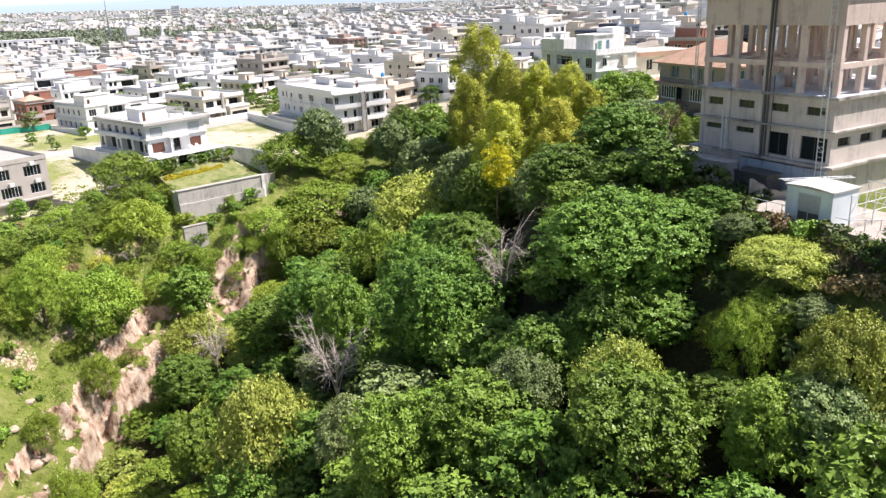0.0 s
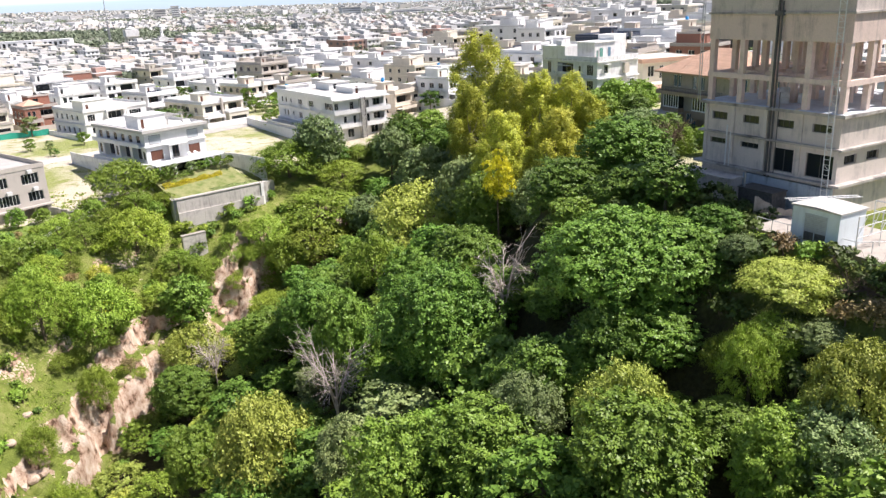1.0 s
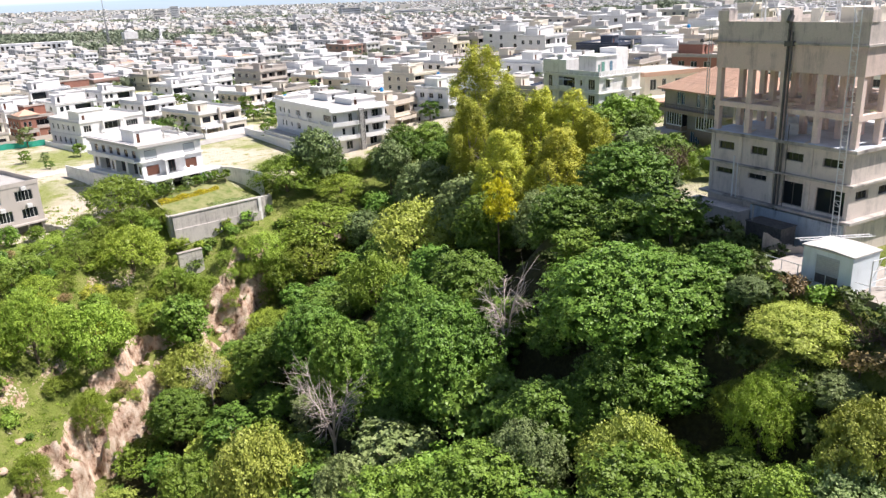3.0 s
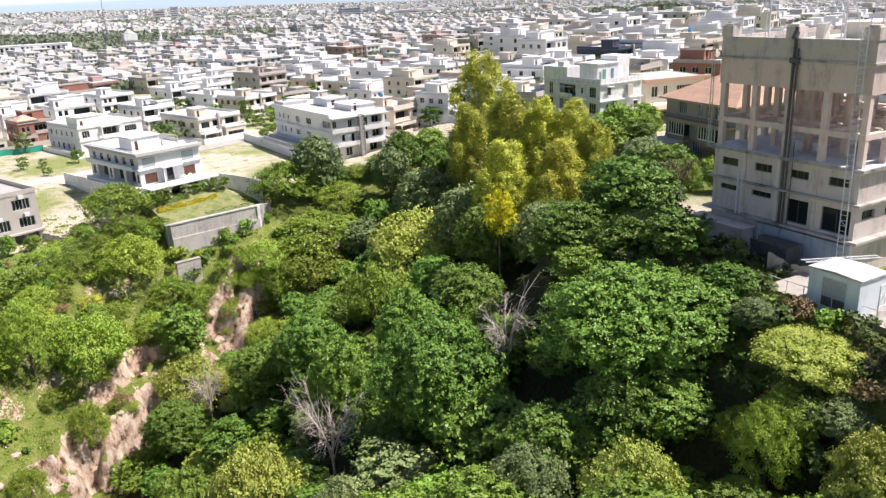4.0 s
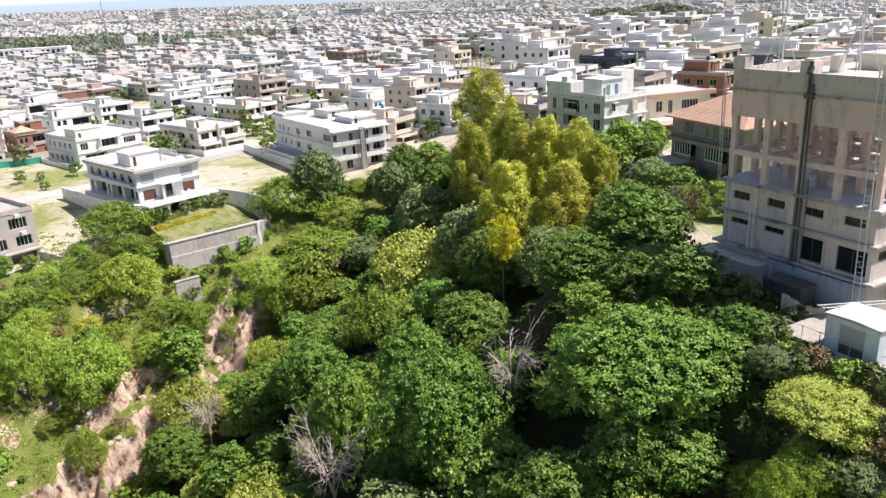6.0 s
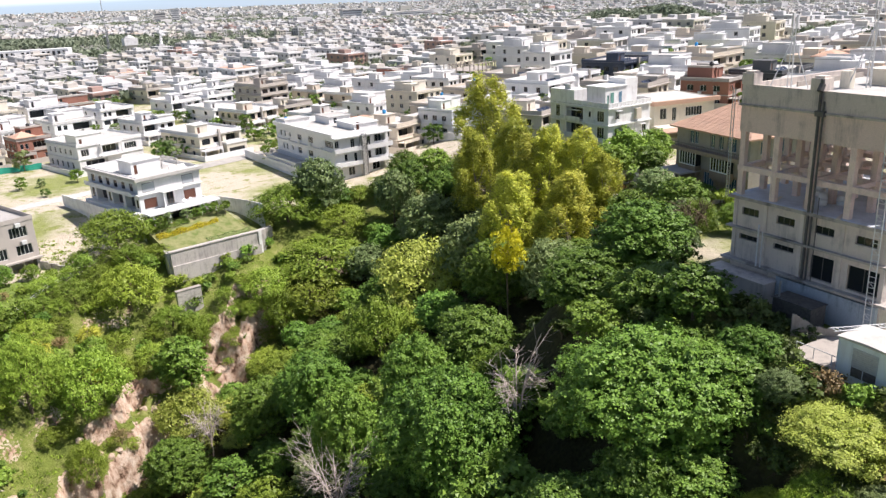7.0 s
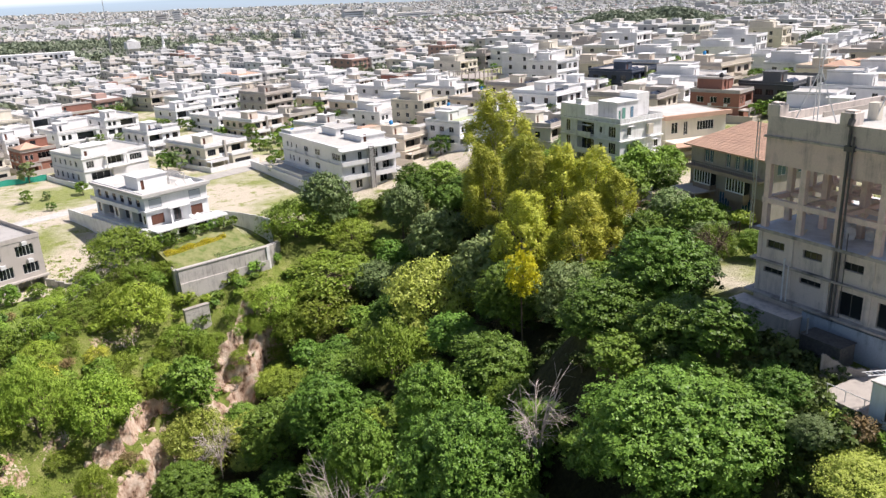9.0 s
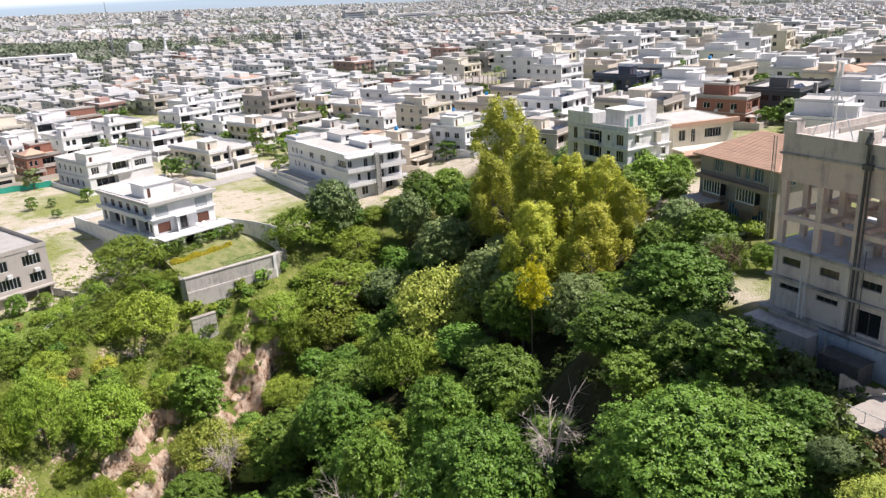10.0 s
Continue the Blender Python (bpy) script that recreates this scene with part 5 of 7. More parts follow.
for k in range(4):
    Build().box(12.2 + 2.9 * k, -0.5, -1.0, 12.6 + 2.9 * k, -0.1, 3.2).part("pillar", TAUPE, hg)
Build().box(8.0, -4.5, -2.0, 22.0, -0.02, 0.05).part("patio", PAVING, hg, "pale patio")
Build().box(7.5, -1.2, 3.2, 22.2, -0.02, 3.5).part("porch_band", TAUPE, hg)

# old white apartment block
AP = pose(33.99, 169.09, 4.05, 0, 0, 34.3) @ Matrix.Diagonal((0.685, 0.945, 1.000, 1))
hp = house("apartment_block", "weathered white apartment block with stained balconies", AP, 19.0, 19.5, [0.0, 3.7, 7.4, 11.2], OLD_WHITE, ROOF_GREY,
           front=[(3.2, 5.0, 8.3, 10.2), (3.2, 5.0, 4.6, 6.4), (12.0, 13.4, 8.2, 10.2), (15.5, 17.4, 4.6, 6.4)],
           left=[(1.4, 3.6, 7.9, 10.3), (5.6, 6.4, 8.6, 10.0), (1.4, 3.6, 4.2, 6.7), (1.4, 3.4, 0.6, 2.8), (16.2, 17.6, 7.9, 10.6), (16.2, 17.6, 4.2, 6.9), (16.2, 17.6, 0.6, 3.0), (5.4, 6.6, 4.4, 6.4)],
           deep_left=[(8.2, 13.8, 7.5, 10.6, 1.9), (8.2, 13.8, 3.8, 6.9, 1.9), (8.2, 13.8, 0.1, 3.1, 1.9)], mumty=(3.5, 3.5, 13.0, 9.5, 3.8), parapet=1.0, bands=0.5, door=GREEN_DOOR, category="apartment block")
Build().box(-0.2, 11.0, 11.4, 6.0, 19.4, 14.4).part("roof_room", OLD_WHITE, hp)
Build().box(13.2, 4.0, 11.4, 18.8, 9.5, 16.6).part("roof_tower", OLD_WHITE, hp)
Build().box(5.8, 3.40, 11.5, 7.2, 3.46, 13.9).part("shutter", GREEN_DOOR, hp)
Build().box(9.6, 3.40, 11.5, 10.8, 3.46, 13.9).part("shutter", FADED_BLUE, hp, "faded blue shutter")
Build().box(-1.3, 8.4, 7.35, 0.0, 13.8, 7.6).part("balcony", OLD_WHITE, hp)
Build().box(-1.3, 8.4, 3.55, 0.0, 13.8, 3.8).part("balcony", OLD_WHITE, hp)
for z in (3.8, 7.6):
    q = Build().box(-1.3, 8.4, z, -1.15, 13.8, z + 0.9)
    q.part("balcony_parapet", OLD_WHITE, hp)
for y, z in ((4.0, 7.6), (4.2, 3.9), (14.6, 7.7), (14.6, 3.9), (6.9, 6.8)):
    air_unit(hp, -0.75, y, z)
for k in range(11):
    Build().box(0.4 + k * 1.7, -0.16, 11.0, 1.2 + k * 1.7, -0.1, 12.1).part("parapet_panel", OLD_WHITE, hp)
for x, z in ((3.0, 10.3), (14.0, 6.5)):
    Build().box(x, -0.9, z, x + 2.4, -0.02, z + 0.12).part("sunshade", OLD_WHITE, hp)
Build().box(11.6, -0.8, 8.0, 13.8, -0.02, 10.3).part("window_cage", BEIGE, hp)
Build().box(0.8, 13.0, 14.42, 2.6, 15.0, 15.5).part("roof_cooler", TANK_WHITE, hp)
sun_collector(hp, 14.0, 11.0, 11.5, PANEL)
for k in range(1, 22, 2):
    Build().box(-0.16, 0.3 + k * 0.87, 10.9, -0.1, 0.75 + k * 0.87, 12.1).part("parapet_panel", OLD_WHITE, hp)
Build().box(-1.2, 9.0, 9.9, -0.05, 13.2, 10.0).part("awning", TANK_WHITE, hp)


def welded_part(ob):
    welded(ob.data)
    return ob


def hip_roof(parent, x0, y0, x1, y1, z, rise, mat, over=0.9, name="tiled_roof", courses=0):
    x0, y0, x1, y1 = x0 - over, y0 - over, x1 + over, y1 + over
    k = min(x1 - x0, y1 - y0) / 2
    if x1 - x0 > y1 - y0:
        r0, r1 = (x0 + k, y0 + k), (x1 - k, y0 + k)
        tris = [((x0, y0), (x1, y0), r1, r0), ((x1, y1), (x0, y1), r0, r1), ((x0, y1), (x0, y0), r0), ((x1, y0), (x1, y1), r1)]
    else:
        r0, r1 = (x0 + k, y0 + k), (x0 + k, y1 - k)
        tris = [((x0, y1), (x0, y0), r0, r1), ((x1, y0), (x1, y1), r1, r0), ((x0, y0), (x1, y0), r0), ((x1, y1), (x0, y1), r1)]
    b, rows_ = Build(), []
    for t in tris:
        b.quad(*[(*p, z if i < 2 else z + rise) for i, p in enumerate(t)])
        if courses:
            lo0, lo1 = Vector((*t[0], z)), Vector((*t[1], z))
            hi0, hi1 = Vector((*t[-1], z + rise)), Vector((*t[2], z + rise))
            nrm = (lo1 - lo0).cross(hi0 - lo0).normalized()
            for i in range(courses):
                b, keep_b = Build(), b
                a, c2 = lo0.lerp(hi0, i / courses), lo1.lerp(hi1, i / courses)
                b.quad(a + nrm * 0.06, c2 + nrm * 0.06, lo1.lerp(hi1, (i + 1) / courses) + nrm * 0.01, lo0.lerp(hi0, (i + 1) / courses) + nrm * 0.01)
                b.quad(a, c2, c2 + nrm * 0.06, a + nrm * 0.06)
                rows_.append(b)
                b = keep_b
    b.box(x0, y0, z - 0.22, x1, y1, z - 0.01)
    roof_ob = welded_part(b.part(name, mat, parent, "hipped terracotta tile roof"))
    for r_ in rows_:
        r_.part("tile_course", mat, roof_ob)
    return roof_ob


# cream house with terracotta roof edges
OR = pose(48.0, 183.5, 4.6, 0, 0, 20.0)
ho = house("house", "cream two-storey house with terracotta-tiled eaves", OR, 17.0, 15.0, [0.0, 3.6, 9.0], CREAM, ROOF_PALE,
           front=[(1.6, 3.4, 5.0, 7.6), (5.0, 6.2, 4.4, 7.6), (8.8, 13.6, 5.2, 7.4)], left=row_windows(1, 14, 3, 1.8, 5.0, 7.0), deep_front=[(2.0, 11.5, 0.1, 3.0, 4.5)], parapet=0.3, bands=0.2)
Build().box(-0.9, -1.0, 8.5, 17.9, -0.1, 9.5).box(-0.9, -0.1, 8.5, -0.1, 15.0, 9.5).part("tiled_eave", TERRACOTTA, ho)
Build().box(-0.6, -4.6, 3.3, 14.0, 0.0, 3.65).part("porch_roof", CREAM, ho)
e = Build()
e.quad((-0.9, -5.8, 2.9), (14.3, -5.8, 2.9), (14.3, -4.5, 3.7), (-0.9, -4.5, 3.7))
e.box(-0.9, -5.8, 2.7, 14.3, -5.6, 2.95)
e.part("porch_eave", TERRACOTTA, ho)
for k in range(3):
    Build().box(-0.3 + 6.6 * k, -4.4, -3.0, 0.2 + 6.6 * k, -3.9, 3.3).part("porch_pillar", CREAM, ho)

# house with the large red tiled roof beside the tower
RR = pose(50.71, 131.63, 4.78, 0, 0, 24.3) @ Matrix.Diagonal((0.989, 0.741, 1.150, 1))
hr = house("house", "brown stone-faced house with a broad red tiled roof and bay windows", RR, 16.0, 24.0, [0.0, 3.4, 9.4], WORN_STONE, ROOF_GREY,
           left=[(16.5, 17.8, 7.0, 9.0), (18.0, 19.4, 7.0, 9.0), (11.0, 12.4, 6.9, 9.0), (8.2, 9.6, 6.9, 9.0), (4.2, 7.0, 6.9, 9.0), (3.4, 6.8, 0.3, 2.8), (10.5, 14.0, 0.3, 2.8)],
           front=row_windows(1, 15, 3, 2.0, 6.8, 8.8), parapet=0, bands=0, glass=BLUE_GLASS)
hip_roof(hr, 0, 0, 16, 24, 9.5, 3.6, TERRACOTTA, 1.2, courses=26)
for y0 in (15.2, 4.6):
    Build().box(-1.45, y0 - 0.1, 2.4, 0.0, y0 + 5.7, 3.58).box(-1.0, y0 + 0.3, 1.9, 0.0, y0 + 5.3, 2.4).part("bay_base", BROWN_STONE, hr, "reddish-brown stone base of the bay window")
    bay = Build().box(-1.4, y0, 5.7, 0.0, y0 + 5.6, 6.0)
    bo = bay.part("bay_window", STEEL_WHITE, hr, "white-framed projecting bay window")
    Build().box(-1.42, y0, 3.5, -1.28, y0 + 5.6, 3.78).part("sill", STEEL_WHITE, bo)
    for k in range(7):
        Build().box(-1.42, y0 + k * 0.9, 3.78, -1.28, y0 + k * 0.9 + 0.17, 5.7).part("mullion", STEEL_WHITE, bo)
    Build().box(-1.33, y0 + 0.05, 3.6, -0.02, y0 + 5.45, 5.68).part("pane", GLASS, bo)
Build().panel((-0.08, 0, 0), (0, 1, 0), 24.0, -3, 3.2, [(3.4, 6.8, 0.3, 2.8), (10.5, 14.0, 0.3, 2.8)], (1, 0, 0), 0.08).part("stone_facing", BROWN_STONE, hr, "dark brown rubble facing of the ground floor")
Build().box(-1.5, 0.2, 6.02, 0.0, 23.6, 6.3).box(-1.56, 0.2, 5.72, -1.42, 23.6, 6.32).part("balcony_slab", BROWN_STONE, hr)
bal = Build()
for k in range(40):
    bal.box(-1.45, 0.4 + k * 0.58, 6.3, -1.41, 0.44 + k * 0.58, 7.0)
bal.box(-1.47, 0.3, 7.0, -1.39, 23.5, 7.06)
bal.part("balcony_rail", DARK_PIPE, hr)
Build().box(-5.0, 15.0, 2.6, 0.0, 23.5, 2.85).part("verandah_roof", TAUPE, hr)
vg = Build()
for k in range(6):
    vg.box(-5.0, 15.0 + k * 1.65, 0, -4.88, 15.12 + k * 1.65, 2.6)
vg.box(-5.0, 15.0, 1.3, -4.9, 23.4, 1.4)
vg.part("verandah_frame", STEEL_WHITE, hr)
Build().box(-9.0, 6.0, -3.0, -0.02, 26.0, 0.08).part("forecourt", PAVING, hr, "pale paved forecourt")
for k in range(8):
    Build().box(-6.2, 22.0 + k * 0.35, -1.0, -5.0, 22.35 + k * 0.35, 0.3 + k * 0.2).part("step", STONE, hr)

for x, y, r, kind in [(-3.0, 4.0, 1.5, "under"), (-4.0, 8.0, 1.7, "shrub"), (-2.4, 11.5, 1.4, "under"), (-6.0, 3.0, 1.9, "shrub"), (-8.0, 8.5, 2.0, "shrub"), (-7.0, 13.0, 1.6, "under"), (-9.5, 14.0, 2.2, "shrub"), (-4.6, 0.5, 2.2, "shrub")]:
    o = RR @ Vector((x, y, 0.0))
    plant(kind, o.x, o.y, None, r, o.z)

# low walled structure at the head of the ravine
sm = thing("garden_pavilion", "low pale roofless garden room with window openings", "pavilion", pose(29.0, 146.5, 2.2, 0, 0, 25.0))
Build().panel((0, 0, 0), (1, 0, 0), 8.0, -4, 3.7, [(1.6, 3.4, 1.7, 3.1), (5.0, 6.8, 1.7, 3.1)], (0, 1, 0)).box(-0.3, 0.1, 3.7, 8.3, 0.5, 4.0).part("wall", PALE_GREY, sm)
Build().box(-0.2, -4.0, -4, 11.0, -0.1, 0.1).part("floor_slab", PAVING, sm)
Build().box(0.0, -0.3, 0.6, 9.0, -0.1, 1.5).part("brick_course", BRICK_RED, sm)

# ---------------------------------------------------------------- the unfinished tower
TW = pose(42.18, 76.32, -1.49, 0, 0, 30.8) @ Matrix.Diagonal((0.982, 1.055, 1.090, 1))
tower = thing("unfinished_tower", "weathered concrete tower with open upper storeys and a stained tank storey", "tower", TW)
W_, D_ = 20.0, 16.6
GZ0 = 8.3
b = Build()
bay = D_ / 4
h_left = [(bay * k + 1.05, bay * k + 3.1, 16.35, 17.2) for k in range(4)]
h_left += [(bay * 3 + 0.9, bay * 3 + 3.2, 13.65, 14.25), (bay * 2 + 0.9, bay * 2 + 3.2, 13.65, 14.25), (bay + 0.75, bay + 3.2, 11.75, 14.2), (0.5, 3.5, 11.75, 14.2)]
xb = W_ / 5
h_right = [(xb * k + 1.0, xb * k + 3.2, 13.3, 14.2) for k in range(5)]
b.panel((0, 0, 0), (0, 1, 0), D_, GZ0 - 5, 18.1, h_left, (1, 0, 0), 0.3)
b.panel((0, 0, 0), (1, 0, 0), W_, GZ0 - 5, 18.1, h_right, (0, 1, 0), 0.3)
b.panel((W_, 0, 0), (0, 1, 0), D_, GZ0 - 5, 18.1, [], (-1, 0, 0)).panel((0, D_, 0), (1, 0, 0), W_, GZ0 - 5, 18.1, [], (0, -1, 0))
b.part("lower_wall", TOWER_PAINT, tower, "stained grey-beige rendered wall")
for h in h_left:
    window(tower, (0, 0), (0, 1), (1, 0), *h, frame_mat=DARK_PIPE, bars=3 if h[3] - h[2] < 1 else 2, set_in=0.25)
for h in h_right:
    window(tower, (0, 0), (1, 0), (0, 1), *h, frame_mat=DARK_PIPE, bars=3, set_in=0.25)
for z0, z1, o in ((18.05, 18.35, 0.45), (14.85, 15.05, 0.5), (11.25, 11.5, 0.75)):
    Build().box(-o, -o, z0, W_ + o, D_ + o, z1).part("ledge", LEDGE, tower, "projecting concrete ledge with black stains")
Build().box(-0.3, -0.3, 18.352, W_ + 0.3, D_ + 0.3, 18.40).part("open_floor", OPEN_FLOOR, tower, "pale bluish sunlit floor of the open storey")
for k in range(5):
    y = min(max(bay * k, 0.0), D_ - 0.5)
    Build().box(-0.12, y, 11.5, -0.003, y + 0.42, 18.05).part("pilaster", TOWER_PAINT, tower)
for i in range(6):
    for k in range(5):
        x, y = 0.1 + i * (W_ - 0.8) / 5, 0.1 + k * (D_ - 0.8) / 4
        inner = 0 < i < 5 and 0 < k < 4
        Build().box(x, y, 18.35, x + 0.6, y + 0.6, 25.1).part("column", TOWER_PINK, tower)
for bx in ((0, 0.05, 21.0, W_, 0.6, 21.55), (0, D_ - 0.6, 21.0, W_, D_ - 0.05, 21.55), (0.02, 0.6, 21.0, 0.62, D_ - 0.6, 21.55), (W_ - 0.62, 0.6, 21.0, W_ - 0.02, D_ - 0.6, 21.55)):
    Build().box(*bx).part("tie_beam", TOWER_PINK, tower)
for k in range(1, 4):
    y = 0.1 + k * (D_ - 0.8) / 4
    Build().box(0.62, y, 21.05, W_ - 0.62, y + 0.5, 21.5).part("tie_beam", TOWER_PINK, tower)
for i in range(1, 5):
    x = 0.1 + i * (W_ - 0.8) / 5
    Build().box(x, 0.6, 21.02, x + 0.5, D_ - 0.6, 21.48).part("tie_beam", TOWER_PINK, tower)
tank = Build().box(0, 0, 25.1, W_, D_, 27.75).part("tank_storey", TOWER_PINK, tower, "pinkish concrete wall of the upper storey")
t = 0.35
for bx in ((-0.02, -0.02, 27.95, W_ + .02, t, 29.9), (-0.02, D_ - t, 27.95, W_ + .02, D_ + .02, 29.9), (-0.02, t, 27.95, t, D_ - t, 29.9), (W_ - t, t, 27.95, W_ + .02, D_ - t, 29.9)):
    Build().box(*bx).part("parapet_wall", TOWER_GREY, tower, "stained parapet wall")
Build().box(-0.22, -0.22, 27.75, W_ + .22, D_ + .22, 27.95).part("cornice", LEDGE, tower, "blackened concrete cornice")
Build().box(t, t, 27.96, W_ - t, D_ - t, 29.1).part("roof_deck", ROOF_PALE, tower, "pale sunlit roof deck")
for x, y in ((-0.1, -0.1), (-0.1, 7.7), (-0.1, D_ - 1.3), (W_ - 1.3, -0.1), (9, -0.1)):
    p = Build().box(x, y, 29.9, x + 1.4, y + 1.4, 31.0)
    p.box(x + 0.2, y + 0.2, 31.0, x + 1.2, y + 1.2, 31.2)
    p.part("roof_pier", TOWER_PAINT, tower)
# pipes and ladders on the outer face
pp = Build()
pp.tube((-0.25, 7.9, 9.0), (-0.25, 7.9, 31.0), 0.14, sides=8).tube((-0.3, 7.45, 9.0), (-0.3, 7.45, 29.0), 0.1, sides=8)
pp.tube((-0.3, 6.9, 11.5), (-0.3, 6.9, 20.0), 0.05).box(-0.5, 7.3, 27.6, 0, 8.2, 28.1).tube((-0.45, 7.9, 29.9), (-0.1, 7.9, 30.5), 0.3, 0.3, 8)
pp.part("downpipe", DARK_PIPE, tower, "dark vertical downpipes")
wp = Build()
wp.tube((-0.8, 12.8, 11.5), (-0.8, 12.8, 16.0), 0.09).tube((-0.8, 12.3, 11.5), (-0.8, 12.3, 15.3), 0.07)
wp.part("white_pipe", STEEL_WHITE, tower)


def ladder(parent, p, q, half, across, mat, rungs):
    l = Build()
    p, q, a = Vector(p), Vector(q), Vector(across) * half
    l.tube(p - a, q - a, 0.05).tube(p + a, q + a, 0.05)
    for i in range(rungs):
        m = p.lerp(q, (i + .5) / rungs)
        l.tube(m - a, m + a, 0.03, sides=4)
        if i % 3 == 0:
            l.tube(m - a, p.lerp(q, min(1, (i + 1.5) / rungs)) + a, 0.025, sides=4)
    return l.part("ladder", mat, parent, "white steel ladder")


ladder(tower, (-0.9, 0.6, 8.0), (-0.7, 0.9, 31.0), 0.32, (0, 1, 0), STEEL_WHITE, 44)
ladder(tower, (-0.4, D_ + 0.7, 18.0), (-0.4, D_ + 0.7, 29.5), 0.16, (0, 1, 0), STEEL_GREY, 30)


def roof_mast(x, y, h, label):
    ob = thing("antenna_mast", label, "antenna mast", TW @ pose(x, y, 29.1))
    pole = Build()
    for k in range(3):
        a = 2.1 * k
        pole.tube((math.cos(a) * 0.25, math.sin(a) * 0.25, 0), (math.cos(a) * 0.18, math.sin(a) * 0.18, h), 0.06, 0.045)
    pole.part("pole", STEEL_WHITE, ob)
    for k in range(int(h / 0.7)):
        Build().tube((0.25, 0, k * 0.7), (-0.13, 0.2, k * 0.7 + 0.5), 0.025, sides=4).part("brace", STEEL_WHITE, ob)
    for k in range(3):
        a = 2.1 * k + 0.5
        Build().tube((math.cos(a) * 2.2, math.sin(a) * 2.2, 0), (0, 0, h * 0.75), 0.06, sides=5).part("stay", STEEL_WHITE, ob)
    Build().box(-0.5, -0.1, h - 0.8, -0.25, 0.1, h + 0.5).part("panel_antenna", TANK_WHITE, ob)
    Build().box(0.25, -0.1, h - 1.0, 0.5, 0.1, h + 0.3).part("panel_antenna", TANK_WHITE, ob)
    return ob


roof_mast(4.0, 14.0, 7.0, "white lattice antenna mast standing on the tower roof")
roof_mast(10.5, 9.5, 8.5, "tall white lattice antenna mast with stays")
roof_mast(5.5, 2.6, 8.0, "white lattice antenna mast near the parapet")
clut = thing("roof_equipment", "pale equipment hut and low walls on the tower roof", "roof hut", TW @ pose(13, 8, 29.1))
Build().box(0, 0, 0, 4.0, 3.0, 1.5).box(-0.2, -0.2, 1.5, 4.2, 3.2, 1.65).part("hut", CREAM, clut)
Build().box(-4.5, 2.5, 0, -3.4, 3.4, 1.7).part("plinth", CREAM, clut)
Build().box(-6, -4.5, 0, 6, -4.3, 0.5).box(-6, 7.0, 0, 6, 7.2, 0.5).part("kerb", CONCRETE, clut)
# drums and boards on the open floor
for x, y, r, h in ((3.2, 8.6, 0.45, 1.2), (4.3, 7.4, 0.4, 1.0), (6.2, 10.8, 0.5, 1.3)):
    d_ = thing("barrel", "grey-white plastic barrel on the open concrete floor", "barrel", TW @ pose(x, y, 18.35))
    smooth(Build().tube((0, 0, 0), (0, 0, h * 0.5), r * 0.92, r, 14).tube((0, 0, h * 0.5), (0, 0, h), r, r * 0.9, 14).part("drum", TANK_WHITE, d_))
for x, y, w, l in ((1.4, 12.4, 2.6, 0.3), (2.0, 9.8, 3.4, 0.25), (1.0, 5.2, 3.0, 0.35)):
    Build().box(-w / 2, -l / 2, 0, w / 2, l / 2, 0.08).part("plank", BEIGE).matrix_basis = TW @ pose(x, y, 18.36, 0, 0, 17 * x)
for o in [o for o in scene.objects if o.name.startswith("plank")]:
    tagged(o, "timber board lying on the open concrete floor", "board")
# annex and plant at the foot
Build().box(-2.4, 10.6, GZ0 - 6, -0.003, 17.6, 10.3).box(-2.6, 10.4, 10.3, -0.003, 17.8, 10.5).part("annex", TOWER_PAINT, tower, "low stained annex with a flat slab")
Build().box(-0.5, 0.2, GZ0 - 5, -0.003, 10.5, 11.0).part("plinth", BLUE_STAINED, tower, "pale bluish stained plinth wall")
gen = thing("generator", "dark weathered generator with an exhaust stack", "generator", TW @ pose(-3.0, 5.6, GZ0 - 0.3))
Build().box(-1.2, -1.5, 0.2, 1.2, 2.6, 2.3).box(-1.3, -1.6, 2.3, 1.3, 2.7, 2.4).part("canopy", DARK_PIPE, gen)
Build().tube((-0.8, 2.2, 2.4), (-0.8, 2.2, 4.0), 0.1).part("exhaust", STEEL_GREY, gen)
# yard with the cabin
yard = Build().box(-10.0, -12.8, -4, -0.8, 2.4, 0.0).part("yard_slab", CONCRETE)
yard.matrix_basis = TW @ pose(0, 0, GZ0)
tagged(yard, "worn concrete yard slab at the tower's foot", "pavement", kind="structure")
HUT = pose(37.35, 65.43, 7.71, 0, 0, 30.1) @ Matrix.Diagonal((0.913, 0.869, 1.148, 1))
hut = thing("site_cabin", "pale blue-white site cabin with a grey shuttered door", "cabin", HUT)
Build().box(0, 0, -1.5, 4.2, 5.6, 2.95).part("body", CABIN_BLUE, hut)
rf = Build().box(-0.15, -0.15, 2.95, 4.35, 5.75, 3.07)
rf.quad((-0.15, -0.15, 3.07), (4.35, -0.15, 3.07), (4.35, 2.8, 3.2), (-0.15, 2.8, 3.2))
rf.quad((-0.15, 5.75, 3.07), (4.35, 5.75, 3.07), (4.35, 2.8, 3.2), (-0.15, 2.8, 3.2))
rf.part("roof", ROOF_PALE, hut, "pale dusty sheet roof")
dr = Build().box(-0.07, 1.4, 0.9, -0.003, 4.0, 2.5).part("door", FADED_GREY, hut, "faded grey-blue shutter")
Build().box(-0.02, 1.4, 0.1, -0.001, 4.0, 0.9).part("opening", DARK_PIPE, hut)
dl = Build()
for k in range(9):
    dl.box(-0.1, 1.5, 0.95 + k * 0.165, -0.073, 3.9, 0.99 + k * 0.165)
dl.part("louvres", STEEL_GREY, dr)
